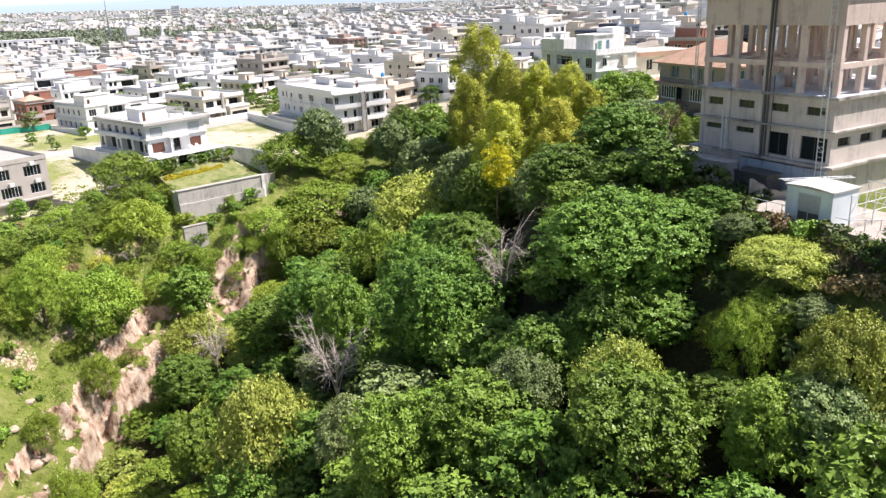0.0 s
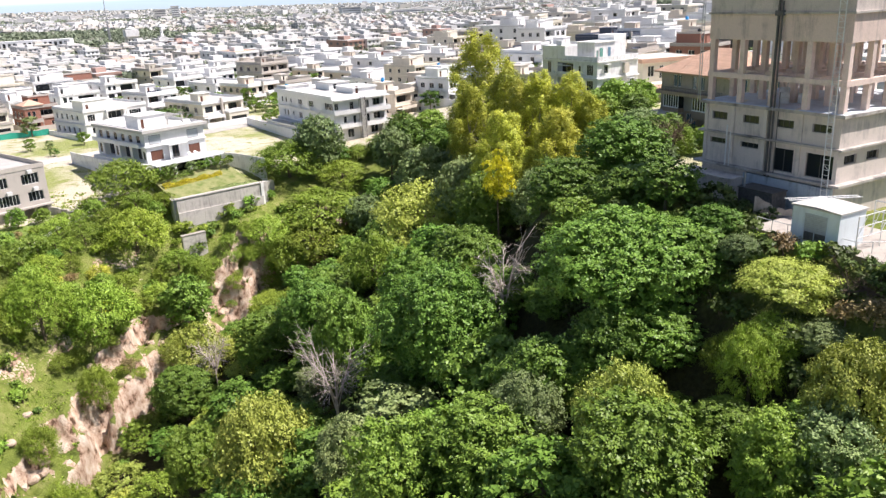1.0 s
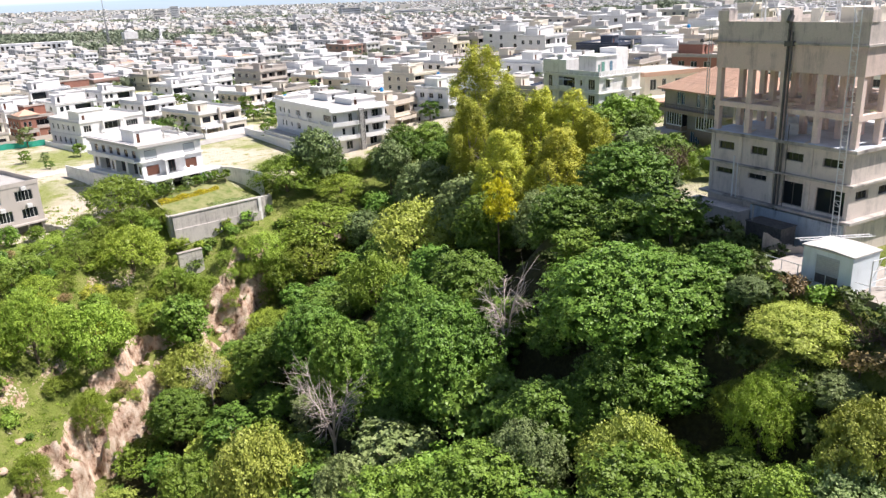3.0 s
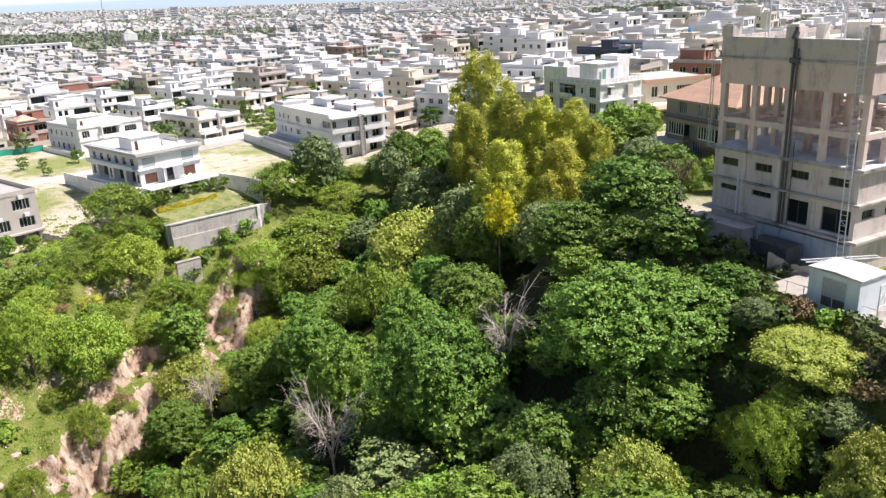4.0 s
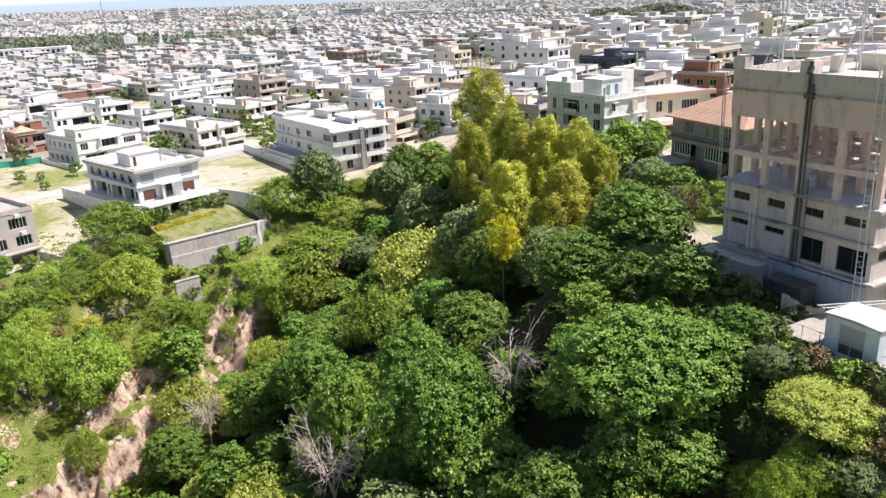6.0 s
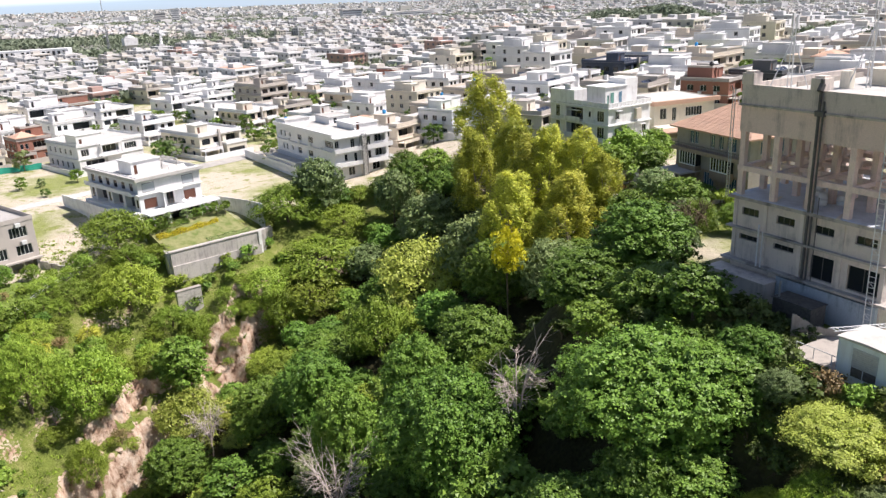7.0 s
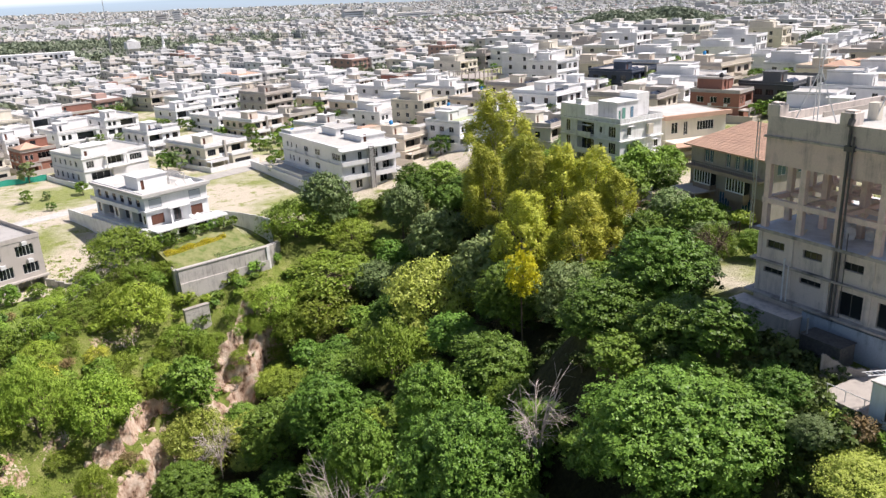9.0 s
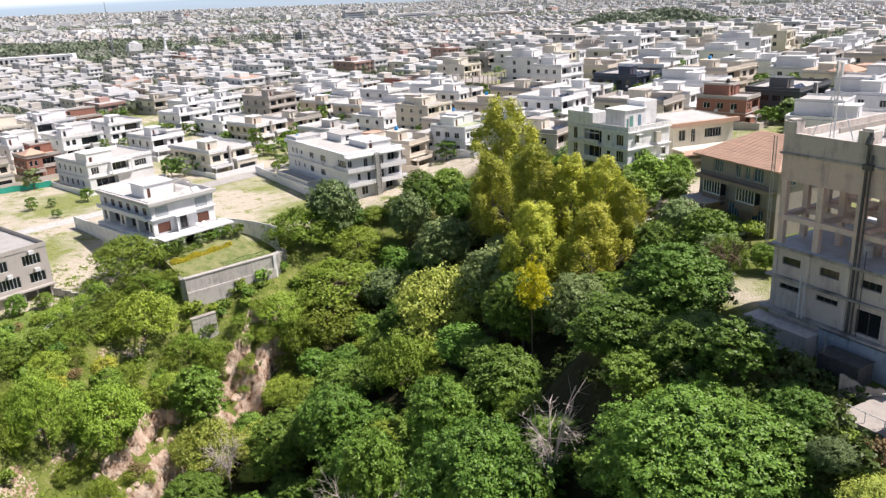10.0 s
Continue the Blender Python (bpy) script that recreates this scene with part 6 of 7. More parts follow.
for k in range(5):
    Build().box(-0.05, -0.01 + k * 1.38, -0.2, -0.002, 0.06 + k * 1.38, 2.9).part("rib", CABIN_BLUE, hut)
fr = thing("steel_frame", "white welded steel frame beside the cabin", "frame", HUT)
for x, y in ((0.6, -1.6), (4.6, -1.6), (7.6, -1.6), (7.6, 1.2)):
    Build().tube((x, y, -1.5), (x, y, 3.0), 0.06).part("post", STEEL_WHITE, fr)
for z in (1.2, 2.1, 3.0):
    Build().tube((0.6, -1.6, z), (7.6, -1.6, z), 0.05).part("rail", STEEL_WHITE, fr)
    Build().tube((7.6, -1.6, z), (7.6, 1.2, z), 0.05).part("rail", STEEL_WHITE, fr)
for x in (0.6, 2.6, 4.6, 6.0):
    Build().tube((x, -1.6, 1.2), (x + 1.4, -1.6, 3.0), 0.04).part("brace", STEEL_WHITE, fr)
ladder(fr, (0.2, 6.6, 3.2), (8.4, 3.6, 2.9), 0.4, (0.3, 0.95, 0), STEEL_WHITE, 16)
# broken yard wall
bk = thing("broken_wall", "broken grey rendered yard wall with a ragged top", "wall", TW @ pose(-6.8, 4.3, GZ0 - 0.2, 0, 0, -39.0))
w_ = Build()
for k in range(56):
    top = 2.3 - 0.031 * k + 0.05 * math.sin(k * 1.9) + 0.09 * math.sin(k * 0.45) - (0.35 * math.sin((k - 10) * 0.1) if 10 < k < 41 else 0) + (0.35 if k > 52 else 0)
    w_.box(k * 0.083, 0, -1, k * 0.083 + 0.083, 0.2, top)
w_.part("wall_run", CONCRETE, bk)
for a, c_ in (((-9.4, -8.0), (-9.4, 2.0)), ((-9.4, -8.0), (-2.0, -12.3))):
    rl = thing("yard_rail", "thin white steel pipe railing at the yard edge", "railing", TW @ pose(0, 0, GZ0))
    p, q = Vector((*a, 0)), Vector((*c_, 0))
    for k in range(7):
        o = p.lerp(q, k / 6)
        Build().tube((o.x, o.y, 0), (o.x, o.y, 1.05), 0.04).part("post", STEEL_WHITE, rl)
    Build().tube((p.x, p.y, 1.0), (q.x, q.y, 1.0), 0.04).part("rail", STEEL_WHITE, rl)

# ---------------------------------------------------------------- retaining walls below the white house
RW = pose(-65.0, 158.8, -12.6, 0, 0, 41.6)
rw = thing("retaining_wall", "tall stained stone retaining wall with weep marks", "retaining wall", RW, kind="structure")
for k in range(7):
    Build().box(k * 3.05, -0.25 - 0.015 * (k % 2), -3.1, k * 3.05 + 3.047, 0.6, 0.0).part("wall_bay", WALL_STAINED, rw)
    Build().box(k * 3.05, -0.55 - 0.02 * (k % 3), -13.0, k * 3.05 + 3.047, 0.6, -3.1).part("wall_bay", WALL_STAINED, rw)
Build().box(-0.3, -0.4, 0.1, 21.6, 0.7, 0.35).part("coping", WALL_STAINED, rw)
Build().box(21.0, -0.5, -13.0, 21.8, 0.6, 0.2).part("end_pier", OLD_WHITE, rw)
for k in range(6):
    Build().box(21.8 + k * 0.9, 0.2 + k * 0.9, -13.0, 22.8 + k * 0.9, 1.5 + k * 0.9, 0.1 - 0.25 * k).part("wall_bay", WALL_STAINED, rw)
for k in range(10):
    Build().box(-0.6 + k * 0.25, 0.5 + k * 1.2, -13, 0.0 + k * 0.25, 1.7 + k * 1.2, 0.0).part("wall_bay", WALL_STAINED, rw)
tr = Build().box(0.5, 0.5, -13, 22.5, 14.5, -0.25).part("garden_terrace", GARDEN_BED)
tr.matrix_basis = RW
tagged(tr, "planted garden terrace behind the retaining wall", "garden terrace", kind="structure")
lw = thing("retaining_wall", "short lower stone retaining wall in the bank", "retaining wall", pose(-62.2, 152.4, -19.4, 0, 0, 41.6), kind="structure")
Build().box(0, 0, -6, 5.4, 1.0, 0).part("wall_run", STONE, lw)
Build().box(-0.1, -0.1, 0, 5.5, 1.1, 0.1).part("coping", CONCRETE, lw)
ut = Build().box(-2.2, -4.4, -9, 20.5, -0.62, -2.9)
ut.quad((-2.2, -13.0, -6.3), (20.5, -13.0, -6.3), (20.5, -4.4, -2.9), (-2.2, -4.4, -2.9))
ut.quad((-2.2, -13.0, -6.3), (-2.2, -4.4, -2.9), (-2.2, -4.4, -9.0), (-2.2, -13.0, -9.0))
ut.quad((20.5, -13.0, -6.3), (20.5, -13.0, -9.0), (20.5, -4.4, -9.0), (20.5, -4.4, -2.9))
ut = ut.part("garden_terrace", GARDEN_BED)
ut.matrix_basis = A
tagged(ut, "upper planted garden terrace before the white house", "garden terrace", kind="structure")


def in_a(x, y, z):
    return tuple(A @ Vector((x, y, z)))


hedge("bright yellow flowering hedge on the garden terrace", in_a(-1.5, -8.0, -4.3), in_a(16.0, -8.0, -4.3), 2.0, 1.3, LEAF_FLOWER, 4200, 0.24)
hedge("clipped green hedge before the white house", in_a(0.0, -6.0, -2.95), in_a(9.0, -6.0, -2.95), 1.4, 1.2, LEAF_BRIGHT, 900, 0.24)
hedge("low green planting along the retaining wall", tuple(RW @ Vector((10, 3.0, -0.3))), tuple(RW @ Vector((21, 3.0, -0.3))), 3.0, 0.7, LEAF_GREY, 1200, 0.25)
hedge("rows of yellow-green plants on the garden terrace", tuple(RW @ Vector((3, 5.0, -0.3))), tuple(RW @ Vector((21, 6.5, -0.3))), 1.0, 0.7, LEAF_YELLOW, 800, 0.22)
for x, y in ((15.0, -5.0), (17.5, -6.0), (18.6, -3.2), (12.0, -5.2), (1.0, -6.5), (3.6, -6.0), (19.5, -7.0), (9.0, -5.6), (-1.0, -5.5)):
    o = in_a(x, y, -2.9)
    plant("town", o[0], o[1], None, 1.5, o[2])

# garden below the grey house: lawn, rail fence and a dark boundary wall
fence = thing("garden_fence", "white pipe fence along the edge of the terraced garden", "fence")
line = [(-97.0, 131.0), (-88.0, 136.5), (-86.5, 146.0), (-81.0, 153.5)]
for (ax_, ay_), (bx_, by_) in zip(line, line[1:]):
    n_ = max(2, int(math.hypot(bx_ - ax_, by_ - ay_) / 2.2))
    for k in range(n_):
        xa, ya, xc, yc = (ax_ + (bx_ - ax_) * k / n_, ay_ + (by_ - ay_) * k / n_, ax_ + (bx_ - ax_) * (k + 1) / n_, ay_ + (by_ - ay_) * (k + 1) / n_)
        za, zc = ground_z(xa, ya), ground_z(xc, yc)
        Build().tube((xa, ya, za - 0.6), (xa, ya, za + 1.1), 0.07).part("post", STEEL_WHITE, fence)
        for h_ in (0.55, 1.05):
            Build().tube((xa, ya, za + h_), (xc, yc, zc + h_), 0.045, sides=4).part("rail", STEEL_WHITE, fence)
dw = thing("boundary_wall", "dark weathered stone boundary wall beside the grey house", "wall", pose(-94.0, 156.8, -15.5, 0, 0, -18.0), kind="structure")
for k in range(5):
    Build().box(k * 2.6, 0, -6, k * 2.6 + 2.58, 0.35, 2.6 - 0.35 * k).part("wall_bay", STONE, dw)
for x, y, r, kind in [(-96, 147, 2.2, "bank_bright"), (-92, 150.5, 2.0, "bank_bright"), (-99, 141, 2.3, "bank_bright"), (-90, 143, 1.4, "shrub"), (-93, 138.5, 1.5, "shrub"), (-87.5, 150, 1.6, "shrub"), (-100, 135, 2.0, "bank_bright"), (-85, 157, 2.2, "bank")]:
    plant(kind, x, y, None, r)
lawn_b = Build()
for k in range(8):
    for j in range(6):
        p4 = []
        for a, c_ in ((k, j), (k + 1, j), (k + 1, j + 1), (k, j + 1)):
            x, y = -101 + 1.75 * a + 0.5 * c_, 132 + 2.6 * c_ + 0.6 * a
            p4.append((x, y, ground_z(x, y) + 0.12))
        lawn_b.quad(*p4)
tagged(lawn_b.part("lawn", LAWN), "mown green lawn of the terraced garden", "lawn", kind="structure")
for x, y in ((13.0, -2.6), (16.4, -3.2), (18.2, -2.0), (10.5, -3.0)):
    seat = thing("garden_chair", "white garden chair on the pale patio", "chair", G @ pose(x, y, 0.05, 0, 0, 40 * x))
    Build().box(-0.3, -0.3, 0.38, 0.3, 0.3, 0.45).part("seat", STEEL_WHITE, seat)
    Build().box(-0.3, 0.24, 0.45, 0.3, 0.3, 1.0).part("backrest", STEEL_WHITE, seat)
    for lx in (-0.27, 0.22):
        for ly in (-0.27, 0.22):
            Build().box(lx, ly, 0, lx + 0.05, ly + 0.05, 0.38).part("leg", STEEL_WHITE, seat)
tb = thing("garden_table", "round white garden table on the pale patio", "table", G @ pose(14.8, -2.4, 0.05))
smooth(Build().tube((0, 0, 0.7), (0, 0, 0.76), 0.9, 0.9, 16).part("tabletop", STEEL_WHITE, tb))
Build().tube((0, 0, 0.04), (0, 0, 0.7), 0.08, 0.06, 8).tube((0, 0, 0), (0, 0, 0.04), 0.4, 0.4, 12).part("pedestal", STEEL_WHITE, tb)
for x, y, r in ((-90.5, 134.5, 1.2), (-97.0, 133.5, 1.3), (-88.5, 139.0, 1.0)):
    plant("dry", x, y, None, r)

# ---------------------------------------------------------------- the town behind
U, V = np.array([math.cos(radians(GA)), math.sin(radians(GA))]), np.array([-math.sin(radians(GA)), math.cos(radians(GA))])
KEEP_OUT = [(-84, 190, 27), (-105, 222, 22), (-126, 246, 20), (-70, 222, 26), (-62, 250, 14), (-122, 200, 28), (-145, 215, 26), (-42, 222, 24), (-54, 240, 18), (-20, 205, 16),
            (38, 192, 22), (56, 196, 20), (58, 150, 26), (60, 90, 40), (8, 178, 20), (30, 150, 18), (15, 200, 14), (-105, 160, 34), (-4, 215, 12)]


def blocked(x, y, r):
    if any((x - a) ** 2 + (y - b_) ** 2 < (r + c) ** 2 for a, b_, c in KEEP_OUT):
        return True
    return float(plateau(x, y)) - ground_z(x, y) > 1.2


SPECS = [
    ("white", WHITE, ROOF_PALE, 2, 15.5, 21), ("white", WHITE, ROOF_GREY, 3, 15.0, 19), ("cream", CREAM, ROOF_PALE, 2, 15.0, 21), ("pale grey", PALE_GREY, ROOF_GREY, 2, 16, 20),
    ("white", WHITE, ROOF_GREY, 2, 15.5, 22), ("beige", BEIGE, ROOF_GREY, 2, 15.5, 20), ("dark grey", DARK_GREY, ROOF_GREY, 2, 16, 21), ("brick red", BRICK_RED, TERRACOTTA, 2, 15, 20),
    ("cream", CREAM, TERRACOTTA, 2, 16, 20), ("weathered white", OLD_WHITE, ROOF_PALE, 3, 15, 19), ("white", WHITE, ROOF_GREY, 2, 16, 21), ("grey-brown", TAUPE, ROOF_PALE, 2, 15.5, 21),
    ("sand-coloured", SAND, ROOF_PALE, 2, 15, 20), ("cream", CREAM, ROOF_GREY, 3, 14.5, 19), ("white", WHITE, ROOF_PALE, 2, 14, 18)]
VARIANTS = []


def town_house(i, word, wall, roof, n, w, d, m=None, fence=1.6, fh=3.5, label="", band_mat=None, lite=False):
    lv = [fh * k for k in range(n + 1)]
    fr, lf, df = [], [], []
    q = w / 15.5
    for k in range(n):
        z = fh * k
        if k == 0:
            df.append((0.6 * q, 6.0 * q, 0.05, 2.8, 3.4))
            fr += [(7.4 * q, 9.8 * q, z + 0.7, z + 2.6)] if not i % 2 else [(11.4 * q, 13.8 * q, z + 0.7, z + 2.6)]
        elif (i + k) % 3 == 0:
            df.append((0.6 * q, 7.0 * q, z + 0.1, z + 3.0, 2.3))
            fr += [(8.4 * q, 10.2 * q, z + 0.8, z + 2.6), (11.8 * q, 14.4 * q, z + 0.7, z + 2.7)]
        elif (i + k) % 3 == 1:
            fr += [(0.9 * q, 3.8 * q, z + 0.7, z + 2.7)]
            df += [(5.0 * q, 8.4 * q, z + 0.1, z + 2.9, 2.0), (9.6 * q, 14.6 * q, z + 0.1, z + 3.0, 2.4)]
        else:
            fr += [(1.2 * q, 2.6 * q, z + 0.8, z + 2.6), (3.4 * q, 4.8 * q, z + 0.8, z + 2.6)]
            df.append((7.0 * q, 14.2 * q, z + 0.1, z + 2.9, 2.2))
        lf += row_windows(1.5, d - 1, 2 if lite else (4, 3, 3)[i % 3], (1.6, 2.2, 1.9)[(i + k) % 3], z + 0.8, z + 2.5)
    fr = [tuple(round(v, 2) for v in h) for h in fr]
    df = [tuple(round(v, 2) for v in h) for h in df]
    trim = band_mat or (WHITE if i % 3 == 0 and wall not in (DARK_GREY, DARK_BLUE) else (TAUPE if i % 5 == 2 else None))
    ob = house("house", label or f"{word} flat-roofed town house of {('two', 'three')[n - 2]} storeys", m, w, d, lv, wall, roof, front=fr, left=lf, deep_front=df,
               mumty=(2.0 + i % 4, 5.0 + i % 3, 6.5 + i % 4, 10.0 + i % 3, 2.8), parapet=(0.9, 0.7, 1.1)[i % 3], tank=(TANK_WHITE, TANK_BLUE if i == 5 else TANK_WHITE, TANK_BLACK, TANK_BLACK)[i % 4] if i % 2 and not lite else None,
               trim=trim, bands=(0.5, 0.3, 0.7)[i % 3], fence=fence, lite=lite, frame_mat=(DARK_PIPE, STEEL_WHITE, BROWN_DOOR)[i % 3])
    trim, top = trim or wall, lv[-1]
    if roof is TERRACOTTA:
        hip_roof(ob, 0, 0, w * 0.55, d * 0.5, top + 0.9, 1.8, TERRACOTTA, 0.4)
    # lower and higher blocks that step the house, and a canopy over the car porch
    x0 = (8.0 * q, 10.0 * q, 7.0 * q)[i % 3]
    if i % 4 != 3:
        annex_room(ob, x0, -2.6, w, -0.002, -3.0, fh - 0.1, [] if lite else [(0.8, round(w - x0 - 0.9, 2), 0.7, 2.5)], wall, trim, roof)
    if i % 3 == 1:
        annex_room(ob, w * 0.35, d * 0.45, w - 0.4, d - 0.4, top + 0.122, top + 3.1, [] if lite else [(1.2, 3.0, top + 0.9, top + 2.5)], wall, trim, ROOF_GREY if i % 2 else ROOF_PALE, "roof_room", 0.6)
    elif i % 3 == 2:
        annex_room(ob, w * 0.5, 0.5, w - 0.3, d * 0.32, top + 0.122, top + 1.7, [], trim, trim, roof, "raised_front", 0.5)
    if not lite:
        for k in range(1 + i % 3):
            air_unit(ob, -0.75, 3.0 + 4.5 * k, lv[1] + 0.0)
        if i % 4 == 2:
            for k in range(3):
                sun_collector(ob, 2.0 + 2.2 * k, 1.4, top + 0.12, PANEL)
        if i % 3 == 0:
            Build().box(6.7 * q, -0.9, -1.0, 7.3 * q, 0.0, top + 1.4).part("fin_wall", TAUPE if wall is not TAUPE else WHITE, ob)
        Build().box(w - 2.4, d - 2.6, top + 0.13, w - 1.2, d - 1.6, top + 1.5).part("cooler", TANK_WHITE, ob)
    Build().box(-0.3, -3.2, 2.85, 6.2 * q, 0.0, 3.1).box(-0.3, -3.2, -1.0, 0.0, -2.9, 2.85).box(5.9 * q, -3.2, -1.0, 6.2 * q, -2.9, 2.85).box(-0.3, -3.2, 3.1, 6.2 * q, -3.05, 3.9).part("car_porch", trim, ob)
    return ob


for i, spec in enumerate(SPECS):
    VARIANTS.append(town_house(i, *spec))
LITE = [town_house(i, *spec, lite=True) for i, spec in enumerate(SPECS)]
# houses that stand out in the nearer rows
OWN = [
    (0, "cream", CREAM, ROOF_PALE, 2, 16.0, 24.0, -86.7, 244.3, 50, "cream house with a deep balcony and a brown gate"),
    (5, "beige", BEIGE, ROOF_PALE, 2, 17.0, 18.0, -19.0, 233.0, 54, "beige house with a pale stepped parapet"),
    (4, "white", WHITE, ROOF_GREEN, 2, 12.0, 14.0, -1.5, 234.0, 50, "white house with a pale green painted roof"),
    (2, "cream", CREAM, ROOF_PALE, 2, 18.0, 18.0, 24.0, 211.0, 55, "long cream house behind the eucalyptus trees"),
    (1, "white", WHITE, ROOF_PALE, 3, 14.0, 14.0, 37.0, 298.0, 46, "tall white cubic house with narrow windows"),
    (6, "dark blue", DARK_BLUE, ROOF_GREY, 2, 20.0, 18.0, 62.0, 280.0, 47, "dark blue-grey house with wide shaded balconies"),
    (5, "beige", BEIGE, ROOF_PALE, 2, 20.0, 17.0, 90.0, 268.0, 42, "broad beige two-storey house with green glazing"),
    (7, "brick red", BRICK_RED, ROOF_GREY, 2, 9.0, 14.0, 76.5, 214.0, 48, "narrow red brick house beside a dark grey one"),
    (6, "dark grey", DARK_GREY, ROOF_PALE, 2, 22.0, 15.0, 92.0, 216.6, 46, "dark grey modern house with a flat pale roof"),
    (8, "cream", CREAM, TERRACOTTA, 2, 18.0, 16.0, 122.0, 246.0, 40, "cream house with small hipped terracotta roofs"),
    (11, "brown", TAUPE, CONCRETE, 3, 15.0, 20.0, -90.3, 338.9, 50, "brown unfinished house with dark openings"),
    (7, "brick red", BRICK_RED, TERRACOTTA, 2, 11.0, 12.0, -150.0, 246.0, 48, "dark red brick house with a tiled roof"),
    (2, "cream", CREAM, ROOF_PALE, 2, 12.0, 14.0, -161.0, 232.0, 48, "pale yellow house behind green shade cloth"),
    (7, "brick red", BRICK_RED, ROOF_GREY, 2, 22.0, 14.0, -184.5, 323.0, 44, "long red brick house with a brown roof"),
    (3, "pale grey", PALE_GREY, ROOF_PALE, 2, 14.0, 18.0, -52.0, 276.0, 50, "pale grey house with a raised parapet"),
]
for i, word, wall, roof, n, w, d, x, y, ang, label in OWN:
    town_house(i, word, wall, roof, n, w, d, pose(x, y, ground_z(x + 2, y + 8), 0, 0, ang), 1.6, 3.9, label)
    c_, s_ = math.cos(radians(ang)), math.sin(radians(ang))
    KEEP_OUT.append((x + c_ * w / 2 - s_ * d / 2, y + s_ * w / 2 + c_ * d / 2, max(w, d) * 0.5 - 2))
# a house still in its concrete frame
x0, y0 = 6.0, 338.0
sk = thing("unfinished_house", "unfinished concrete house frame with open columns and beams", "house", pose(x0, y0, ground_z(x0, y0 + 9), 0, 0, 47))
KEEP_OUT.append((5.0, 357.0, 12))
for z in (3.4, 6.8):
    Build().box(-0.5, -0.5, z, 20.5, 16.5, z + 0.25).part("floor_slab", CONCRETE, sk)
for i in range(8):
    for j in (0, 4, 8, 12, 15.7):
        if i in (0, 7) or j in (0, 15.7):
            for z in (0.0, 3.65, 7.05):
                Build().box(i * 2.8, j, z - (2 if z == 0 else 0), i * 2.8 + 0.35, j + 0.35, z + (3.4 if z < 7 else 2.6)).part("column", CONCRETE, sk)
Build().box(-0.2, -0.2, 9.65, 20.2, 0.3, 10.0).part("ring_beam", CONCRETE, sk)
Build().box(-0.2, 0.3, 9.65, 0.3, 16.2, 10.0).part("ring_beam", CONCRETE, sk)
town_rng = random.Random(5)
WEIGHT = [6, 3, 5, 4, 6, 3, 1.5, 0.3, 1.2, 4, 5, 1.5, 2.5, 3, 6]
spots, far_spots = [], []
for iu in range(-90, 150):
    for iv in range(-120, 120):
        u_, v_ = iu * 18.6 + 3, iv * 29.5 + (0 if iv % 2 else 5.0) + (12 if (iu // 9) % 2 else 0)
        if iu % 9 == 8:
            continue
        x, y = u_ * U + v_ * V
        if y < 120 or abs(x) > 0.66 * y + 20 or math.hypot(x, y) > 1500:
            continue
        cx, cy = np.array([x, y]) + 8 * U + 10.5 * V
        if (x - 256) ** 2 / 125 ** 2 + (y - 985) ** 2 / 120 ** 2 < 1 or (-700 < x < -330 and 740 < y < 1010) or (-345 < x < -190 and 890 < y < 1100):
            continue
        if town_rng.random() < 0.07 or blocked(cx, cy, 11):
            continue
        (spots if math.hypot(x, y) < 430 else far_spots).append((x, y))
for x, y in spots:
    k = town_rng.choices(range(len(VARIANTS)), WEIGHT)[0]
    made = copy_thing((VARIANTS if math.hypot(x, y) < 315 else LITE)[k], pose(x, y, ground_z(x + 2, y + 8), 0, 0, GA + town_rng.uniform(-2, 2)) @ Matrix.Diagonal((town_rng.uniform(0.86, 1.06), town_rng.uniform(0.85, 1.08), town_rng.uniform(0.92, 1.08), 1)))
    tagged(made, group="town houses")
for ob in VARIANTS + LITE:
    for o in (*ob.children_recursive, ob):
        bpy.data.objects.remove(o)
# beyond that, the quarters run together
# wall and roof colours greyer than the nearby houses': haze mixed into the paint
HAZED_WALLS = [(w, plaster(f"distant_{w}_hazed_paint", c, (0.34, 0.33, 0.31), 0.4, ages=(0.8, 1.1), island=True)) for w, c in (
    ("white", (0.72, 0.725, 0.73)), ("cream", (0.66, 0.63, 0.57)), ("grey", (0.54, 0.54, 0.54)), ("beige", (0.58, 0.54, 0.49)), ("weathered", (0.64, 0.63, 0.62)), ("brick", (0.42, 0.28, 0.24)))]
far_b = {w: Build() for w, _ in HAZED_WALLS}
far_win_shade = Build()
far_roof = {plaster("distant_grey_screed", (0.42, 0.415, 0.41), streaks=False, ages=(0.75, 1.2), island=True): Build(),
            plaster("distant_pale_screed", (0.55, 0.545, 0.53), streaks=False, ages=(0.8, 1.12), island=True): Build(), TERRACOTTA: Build()}


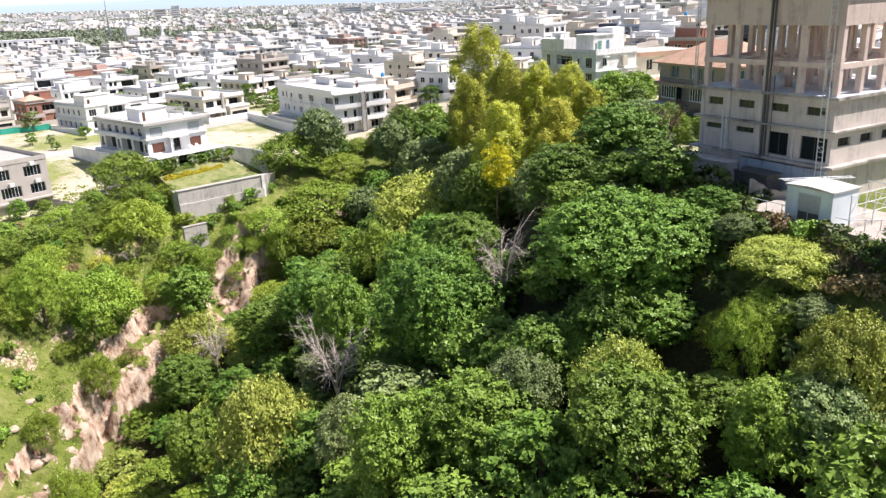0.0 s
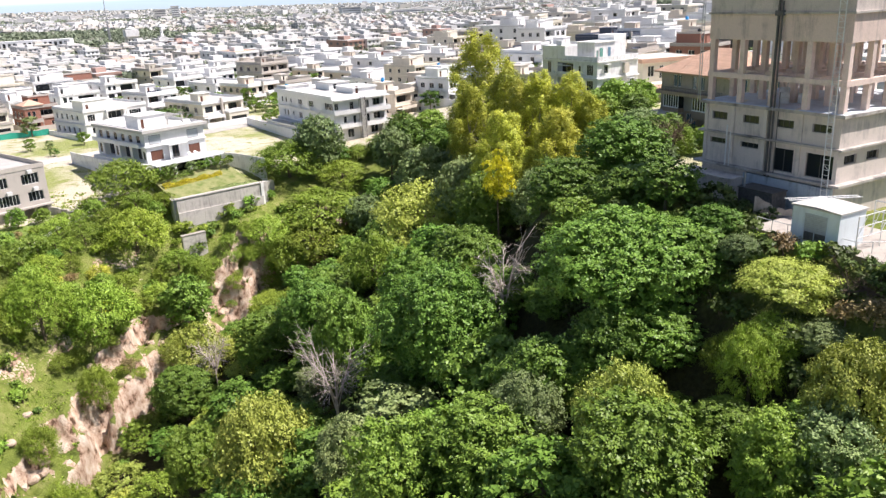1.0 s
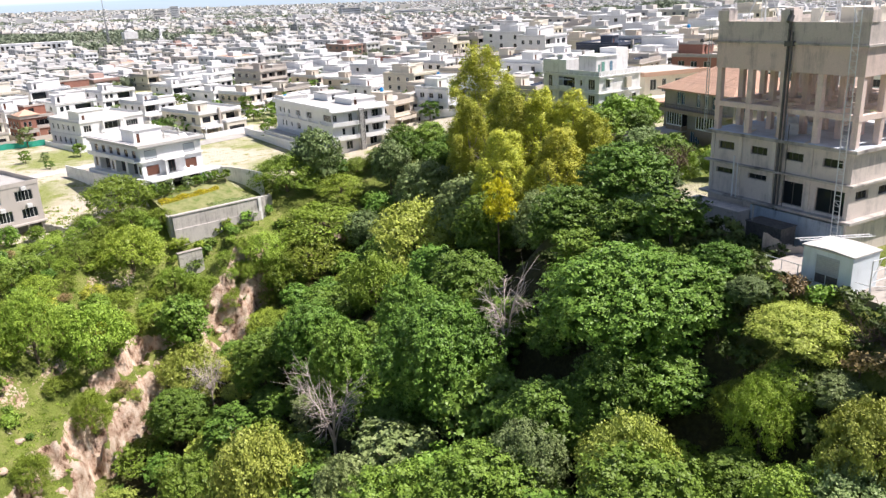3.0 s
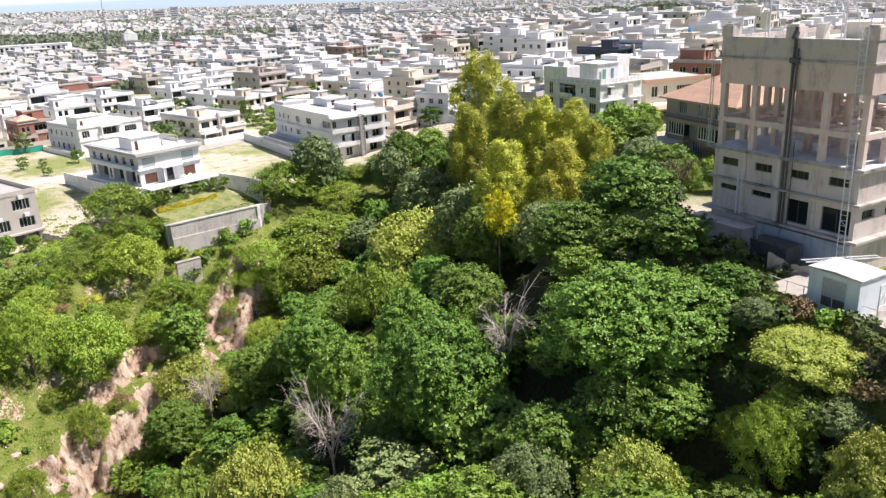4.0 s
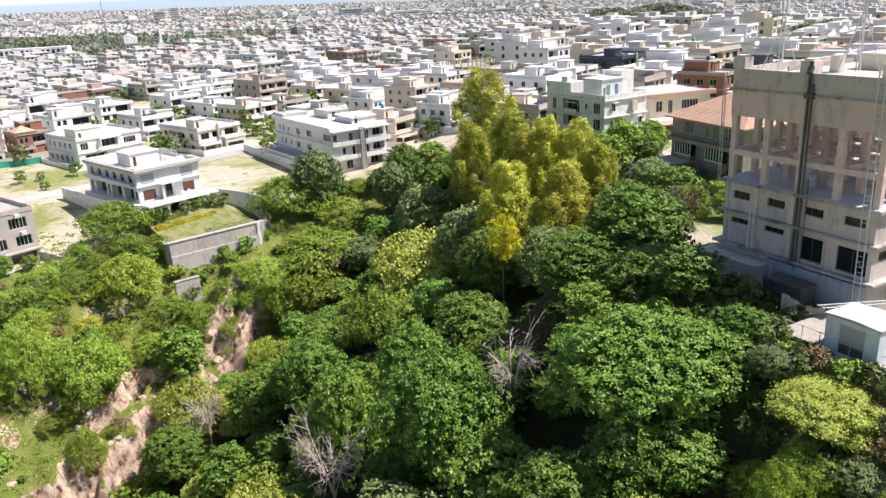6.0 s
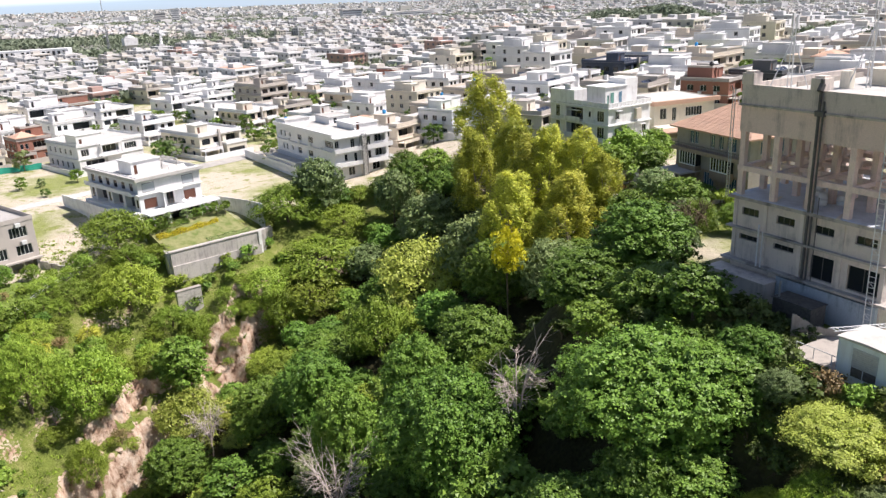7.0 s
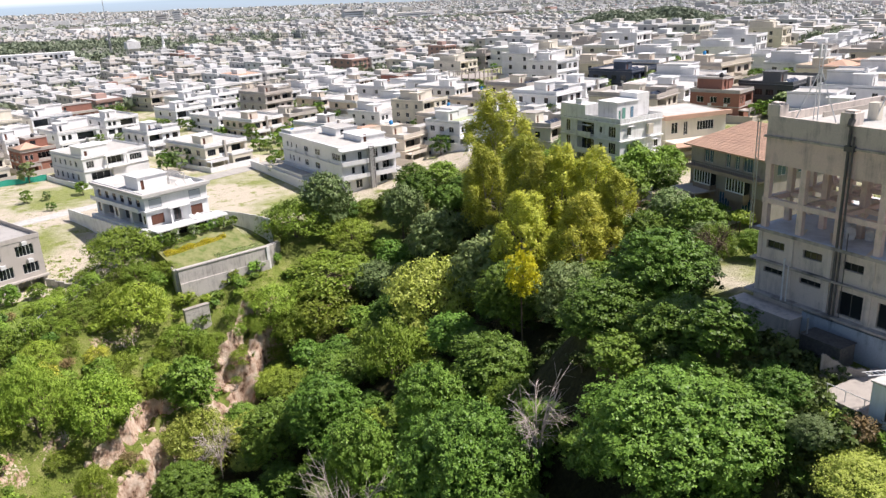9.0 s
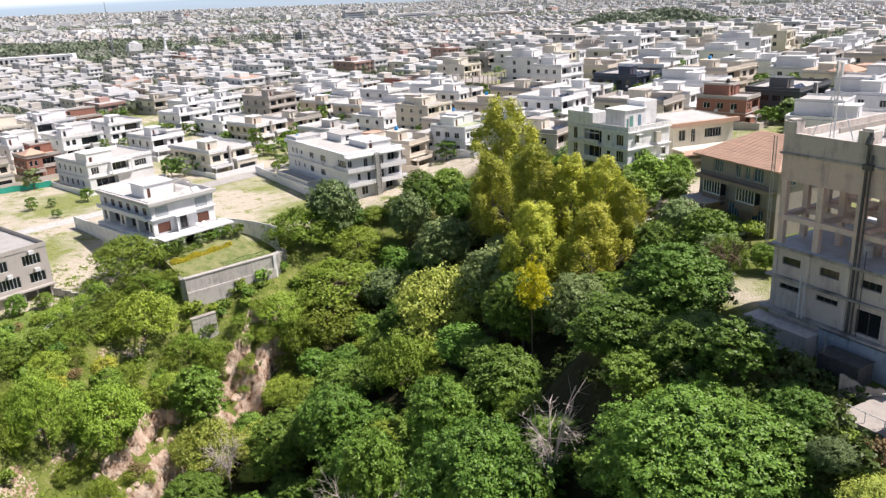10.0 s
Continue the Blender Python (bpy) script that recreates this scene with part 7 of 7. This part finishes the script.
def far_house(b, x, y, z, w, d, h, ang, detail):
    c, s = math.cos(ang), math.sin(ang)

    def bx(bb, x0, y0, z0, x1, y1, z1):
        n = len(bb.v)
        bb.box(x0, y0, z0, x1, y1, z1)
        bb.v[n:] = [(x + px * c - py * s, y + px * s + py * c, z + pz) for px, py, pz in bb.v[n:]]

    def pane(x0, y0, x1, y1, z0, z1):
        far_win_shade.quad(*[(x + px * c - py * s, y + px * s + py * c, z + pz) for px, py, pz in ((x0, y0, z0), (x1, y1, z0), (x1, y1, z1), (x0, y0, z1))])
    bx(b, 0, 0, -3, w, d, h)
    if detail:
        bx(b, -0.3, -0.3, h - 0.2, w, d, h + 0.7)
        bx(b, w * .2, d * .3, h + 0.7, w * .6, d * .6, h + 3.2)
        cover = town_rng.choices(list(far_roof), [6, 5, 0.6])[0]
        bx(far_roof[cover], 0.2, 0.2, h + 0.72, w - 0.5, d - 0.5, h + 0.78)
        # flat dark sheet that stands in for the shade of a verandah recess
        pane(w * 0.08, -0.62, w * 0.5, -0.62, 0.1, 2.7) if town_rng.random() < 0.6 else None
        n = max(1, int(h / 3.4))
        for k in range(n):
            zz = k * 3.4
            bx(b, -0.6, -0.6, zz + 3.1, w, 0, zz + 3.35)
            for q in (0.12, 0.42, 0.72):
                pane(w * q, -0.03, w * q + w * 0.16, -0.03, zz + 0.9, zz + 2.5)
                pane(-0.03, d * q, -0.03, d * q + d * 0.1, zz + 0.9, zz + 2.5)


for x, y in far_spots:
    name = town_rng.choices([w for w, _ in HAZED_WALLS], [5, 5, 6, 5, 5, 0.8])[0]
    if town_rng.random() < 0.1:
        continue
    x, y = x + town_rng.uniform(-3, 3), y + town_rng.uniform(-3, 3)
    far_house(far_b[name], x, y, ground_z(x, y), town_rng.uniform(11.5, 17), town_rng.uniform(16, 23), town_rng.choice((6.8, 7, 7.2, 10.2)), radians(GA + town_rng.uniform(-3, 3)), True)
for k in range(13000):
    r = 1400 * (1 + 2.2 * town_rng.random() ** 1.25)
    a = town_rng.uniform(-36, 36)
    x, y = r * math.sin(radians(a)), r * math.cos(radians(a))
    if float(waves(x, y, 190.0, 3.0)) > 0.45:
        continue
    # mostly grey, so that colour stands in for the thicker haze out here
    name = town_rng.choices([w for w, _ in HAZED_WALLS], [2.5, 2.5, 8, 3, 5, 0.3])[0]
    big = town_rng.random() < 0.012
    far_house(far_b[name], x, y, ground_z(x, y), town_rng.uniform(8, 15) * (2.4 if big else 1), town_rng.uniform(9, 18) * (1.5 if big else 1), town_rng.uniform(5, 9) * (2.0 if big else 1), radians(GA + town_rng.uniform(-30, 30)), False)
for w, mat in HAZED_WALLS:
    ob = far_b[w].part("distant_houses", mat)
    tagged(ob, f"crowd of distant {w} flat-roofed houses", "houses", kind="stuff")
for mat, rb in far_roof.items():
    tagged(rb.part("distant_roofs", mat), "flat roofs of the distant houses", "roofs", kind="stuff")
ob = far_win_shade.part("distant_windows", HAZED_GLASS)
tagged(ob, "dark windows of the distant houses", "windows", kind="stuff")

# streets between the plots
def street(name, pts, width, mat, label, lift=0.06):
    b = Build()
    line = [Vector((*p, 0)) for p in pts]
    rows = []
    for p, q in zip(line, line[1:]):
        n_ = max(2, int((q - p).length / 4))
        side = Vector((-(q - p).y, (q - p).x, 0)).normalized() * width / 2
        for k in range(n_ + 1):
            o = p.lerp(q, k / n_)
            z = max(ground_z(o.x + side.x, o.y + side.y), ground_z(o.x - side.x, o.y - side.y), ground_z(o.x, o.y)) + lift
            rows.append(((o.x - side.x, o.y - side.y, z), (o.x + side.x, o.y + side.y, z)))
    for (a0, a1), (b0, b1) in zip(rows, rows[1:]):
        b.quad(a0, a1, b1, b0)
        b.quad(a0, b0, (b0[0], b0[1], b0[2] - 0.5), (a0[0], a0[1], a0[2] - 0.5))
        b.quad(a1, b1, (b1[0], b1[1], b1[2] - 0.5), (a1[0], a1[1], a1[2] - 0.5))
    return tagged(b.part(name, mat), label, "road", kind="structure")


street("road", [(-92, 224), (-45, 280)], 7.0, ROAD, "pale worn street between the houses")
street("road", [(-138, 168), (-92, 222)], 5.0, PAVING, "narrow concrete lane between empty plots")
net = thing("shade_cloth", "green shade cloth fence round a plot", "fence", pose(-157.0, 226.0, -10.6, 0, 0, 32.0))
nb = Build()
for k in range(14):
    nb.quad((k * 1.6, 0.15 * math.sin(k), -0.3), (k * 1.6 + 1.6, 0.15 * math.sin(k + 1), -0.3), (k * 1.6 + 1.6, 0.1 * math.sin(k + 2), 1.6 + 0.15 * math.sin(k * 2 + 2)), (k * 1.6, 0.1 * math.sin(k + 1), 1.6 + 0.15 * math.sin(k * 2)))
nb.part("cloth", GREEN_NET, net)
for k in range(8):
    Build().tube((k * 3.2, 0.2, -1.0), (k * 3.2, 0.2, 1.9), 0.05).part("post", STEEL_GREY, net)

# trees between the houses
n = 0
SMALL = [(-128.5, 210, 1.8), (-124, 213, 1.4), (-116.7, 202, 1.4), (-116, 218, 2.2), (-100, 243, 3.2), (-97, 246, 3.0), (-100, 256, 3.4), (-84, 262, 2.0), (-66, 250, 1.7), (-92, 250, 2.6), (-62, 236, 1.6)]
while n < 190:
    x, y = rng.uniform(-230, 260), rng.uniform(170, 420)
    if abs(x) > 0.68 * y or float(plateau(x, y)) - ground_z(x, y) > 1:
        continue
    if (-80 < x < -36 and y < 226) or (-135 < x < -80 and y < 200):
        continue
    if any(-1 < (x - a) * U[0] + (y - b_) * U[1] < 16 and -1 < (x - a) * V[0] + (y - b_) * V[1] < 22 for a, b_ in spots) or any((x - a) ** 2 + (y - b_) ** 2 < 300 for a, b_, c in KEEP_OUT[:12]):
        continue
    plant("town", x, y, None, rng.uniform(1.5, 3.4))
    n += 1
for cx, cy, m_, sp in [(-70, 370, 14, 18), (-70, 410, 12, 16), (-22, 600, 14, 24), (-58, 596, 10, 22), (-132, 425, 6, 10), (77, 346, 5, 9), (-135, 318, 6, 9), (-104, 262, 3, 5), (-91, 256, 4, 5), (-62, 255, 4, 5), (66, 268, 4, 6), (88, 212, 5, 5), (-190, 300, 6, 10)]:
    for k in range(m_):
        plant("town", cx + rng.normal() * sp * 0.5, cy + rng.normal() * sp * 0.5, None, rng.uniform(1.8, 3.4))
for x, y, r in SMALL:
    plant("town", x, y, None, r)
far_pts = []
while len(far_pts) < 4600:
    r, a = 430 * (1 + 6 * rng.random() ** 1.6), rng.uniform(-35, 35)
    x, y = r * math.sin(radians(a)), r * math.cos(radians(a))
    if r > 900 and float(waves(x, y, 190.0, 3.0)) < 0.25 and rng.random() < 0.75:
        continue
    far_pts.append((x, y, r))
pts, nrm = [], []
for x, y, r in far_pts:
    R = rng.uniform(2.2, 4.0) * (1.6 if r > 900 else 1)
    d = unit(rng.normal(size=(22, 3)) + np.array([0, 0, 0.4]))
    pts.append(np.array([x, y, ground_z(x, y) + R * 1.1]) + d * R * rng.uniform(0.7, 1.1, (22, 1)) * np.array([1, 1, 0.9]))
    nrm.append(unit(d + rng.normal(size=d.shape) * 0.4))
ob = new("distant_trees", leaf_cloud("distant_trees", np.concatenate(pts), np.concatenate(nrm), 2.6, LEAF_HAZED, 0.8, 3))
tagged(ob, "scattered dark green trees of the distant town", "trees", kind="stuff")
# landmarks and belts of trees far off


def landmark(name, label, category, x, y, ang=0.0):
    return thing(name, label, category, pose(x, y, ground_z(x, y), 0, 0, ang))


mt = landmark("minaret", "slim white minaret rising over distant roofs", "minaret", -342, 851)
smooth(Build().tube((0, 0, -2), (0, 0, 13), 1.9, 1.5, 12).part("shaft", WHITE, mt))
smooth(Build().tube((0, 0, 13), (0, 0, 13.8), 2.2, 2.2, 12).part("gallery", WHITE, mt))
smooth(Build().tube((0, 0, 13.8), (0, 0, 17), 1.3, 1.2, 12).tube((0, 0, 17), (0, 0, 20.5), 1.3, 0.1, 12).part("cap", WHITE, mt))
wt = landmark("water_tower", "square pale concrete water tower", "water tower", -346, 779, 35)
Build().box(-5.5, -5.5, -2, 5.5, 5.5, 13).part("shaft", CREAM, wt)
Build().box(-6.6, -6.6, 13, 6.6, 6.6, 20).part("tank", OLD_WHITE, wt)
smooth(Build().tube((0, 0, 20), (0, 0, 22), 6.0, 3.6, 16).tube((0, 0, 22), (0, 0, 23.4), 3.6, 0.4, 16).part("dome", OLD_WHITE, wt))
for k in range(3):
    Build().box(-4.6 + 3.4 * k, -5.6, 8, -3.2 + 3.4 * k, -5.52, 10).part("opening", GLASS, wt)
    Build().box(-4.6 + 3.4 * k, -5.6, 3, -3.2 + 3.4 * k, -5.52, 5).part("opening", GLASS, wt)
lb = landmark("long_building", "long white building with rows of arched windows", "building", -452, 728, 14)
Build().box(-30, 0, -2, 60, 16, 14).part("wall", WHITE, lb)
for k in range(18):
    Build().box(-27 + 4.8 * k, -0.12, 8, -24.5 + 4.8 * k, -0.03, 12).part("window", GLASS, lb)
    Build().box(-27 + 4.8 * k, -0.12, 1, -24.5 + 4.8 * k, -0.03, 5).part("window", GLASS, lb)
rm = landmark("radio_mast", "thin lattice radio mast over the town", "radio mast", -383, 807)
Build().tube((0, 0, -2), (0, 0, 62), 0.7, 0.3, 4).part("mast", STEEL_GREY, rm)
for k in range(3):
    Build().tube((2.0 * math.cos(2.1 * k), 2.0 * math.sin(2.1 * k), -2), (0, 0, 40), 0.35, 0.2, 4).part("leg", STEEL_GREY, rm)
# the first one's pale blue paint takes in haze and reflected sky
for x, y, w, d, h, mat, word in [(-262, 1707, 44, 30, 20, FADED_GREY, "pale blue"), (-680, 1662, 24, 22, 26, PALE_GREY, "tall grey"), (-690, 1790, 18, 18, 32, OLD_WHITE, "tall white"), (-160, 1700, 110, 40, 12, WHITE, "long white"), (60, 1500, 60, 25, 16, BEIGE, "broad beige")]:
    ob = landmark("large_building", f"{word} large building on the far plain", "building", x, y, 20)
    Build().box(0, 0, -3, w, d, h).part("wall", mat, ob)
    Build().box(-1, -1, h, w + 1, d + 1, h + 1.5).part("roof", ROOF_PALE, ob)
    for k in range(int(h / 5)):
        Build().box(1, -0.3, 2.4 + 5 * k, w - 1, -0.05, 3.8 + 5 * k).part("window_band", HAZED_GLASS, ob)
# a low wooded hill to the north-east
hx, hy = np.meshgrid(np.linspace(-1, 1, 60), np.linspace(-1, 1, 30))
hz_ = np.clip(1 - hx ** 2 - hy ** 2, 0, 1) ** 0.7 * 27 * (0.75 + 0.25 * waves(hx, hy, 0.25))
px_, py_ = 256 + hx * 105 - hy * 30, 985 + hy * 90 + hx * -40
gz_ = land(px_, py_)
belts, bn = [], []
for k in range(4200):
    a_, b_ = rng.uniform(-1, 1), rng.uniform(-1, 1)
    e_ = 1 - a_ * a_ - b_ * b_
    if e_ < 0.02:
        continue
    x, y = 256 + a_ * 105 - b_ * 30, 985 + b_ * 90 - a_ * 40
    belts.append((x, y, ground_z(x, y) + 25 * e_ ** 0.7 * (0.8 + 0.2 * math.sin(a_ * 9)), 5.0))
for x0, y0, x1, y1, dep, m_ in [(-350, 880, -240, 900, 40, 260), (-640, 900, -420, 1000, 120, 320), (-150, 1500, 420, 1500, 120, 420), (-400, 745, -372, 765, 26, 60), (-900, 1500, -300, 1600, 160, 420)]:
    for k in range(m_):
        t_ = rng.random()
        x, y = x0 + (x1 - x0) * t_ + rng.normal() * 6, y0 + (y1 - y0) * t_ + rng.uniform(0, dep)
        belts.append((x, y, ground_z(x, y) + 4.0, 5.0))
bp, bn = [], []
for x, y, z, R in belts:
    d = unit(rng.normal(size=(14, 3)) + np.array([0, 0, 0.6]))
    bp.append(np.array([x, y, z]) + d * R * rng.uniform(0.6, 1.1, (14, 1)))
    bn.append(unit(d + rng.normal(size=d.shape) * 0.3))
ob = new("far_woods", leaf_cloud("far_woods", np.concatenate(bp), np.concatenate(bn), 5.5, LEAF_HAZED, 0.9, 3))
tagged(ob, "dark belts of woodland on the far plain and hill", "woods", kind="stuff")
hill_me = bpy.data.meshes.new("hill")
hi = np.arange(1800).reshape(30, 60)
hill_me.from_pydata(np.stack([px_, py_, gz_ - 3 + hz_], -1).reshape(-1, 3).tolist(), [], np.stack([hi[:-1, :-1], hi[:-1, 1:], hi[1:, 1:], hi[1:, :-1]], -1).reshape(-1, 4).tolist())
hill_me.materials.append(GROUND)
tagged(smooth(new("hill", hill_me)), "low wooded hill rising from the plain", "hill", kind="structure")
for group in MODELS.values():
    for ob in group:
        for o in (*ob.children_recursive, ob):
            bpy.data.objects.remove(o)

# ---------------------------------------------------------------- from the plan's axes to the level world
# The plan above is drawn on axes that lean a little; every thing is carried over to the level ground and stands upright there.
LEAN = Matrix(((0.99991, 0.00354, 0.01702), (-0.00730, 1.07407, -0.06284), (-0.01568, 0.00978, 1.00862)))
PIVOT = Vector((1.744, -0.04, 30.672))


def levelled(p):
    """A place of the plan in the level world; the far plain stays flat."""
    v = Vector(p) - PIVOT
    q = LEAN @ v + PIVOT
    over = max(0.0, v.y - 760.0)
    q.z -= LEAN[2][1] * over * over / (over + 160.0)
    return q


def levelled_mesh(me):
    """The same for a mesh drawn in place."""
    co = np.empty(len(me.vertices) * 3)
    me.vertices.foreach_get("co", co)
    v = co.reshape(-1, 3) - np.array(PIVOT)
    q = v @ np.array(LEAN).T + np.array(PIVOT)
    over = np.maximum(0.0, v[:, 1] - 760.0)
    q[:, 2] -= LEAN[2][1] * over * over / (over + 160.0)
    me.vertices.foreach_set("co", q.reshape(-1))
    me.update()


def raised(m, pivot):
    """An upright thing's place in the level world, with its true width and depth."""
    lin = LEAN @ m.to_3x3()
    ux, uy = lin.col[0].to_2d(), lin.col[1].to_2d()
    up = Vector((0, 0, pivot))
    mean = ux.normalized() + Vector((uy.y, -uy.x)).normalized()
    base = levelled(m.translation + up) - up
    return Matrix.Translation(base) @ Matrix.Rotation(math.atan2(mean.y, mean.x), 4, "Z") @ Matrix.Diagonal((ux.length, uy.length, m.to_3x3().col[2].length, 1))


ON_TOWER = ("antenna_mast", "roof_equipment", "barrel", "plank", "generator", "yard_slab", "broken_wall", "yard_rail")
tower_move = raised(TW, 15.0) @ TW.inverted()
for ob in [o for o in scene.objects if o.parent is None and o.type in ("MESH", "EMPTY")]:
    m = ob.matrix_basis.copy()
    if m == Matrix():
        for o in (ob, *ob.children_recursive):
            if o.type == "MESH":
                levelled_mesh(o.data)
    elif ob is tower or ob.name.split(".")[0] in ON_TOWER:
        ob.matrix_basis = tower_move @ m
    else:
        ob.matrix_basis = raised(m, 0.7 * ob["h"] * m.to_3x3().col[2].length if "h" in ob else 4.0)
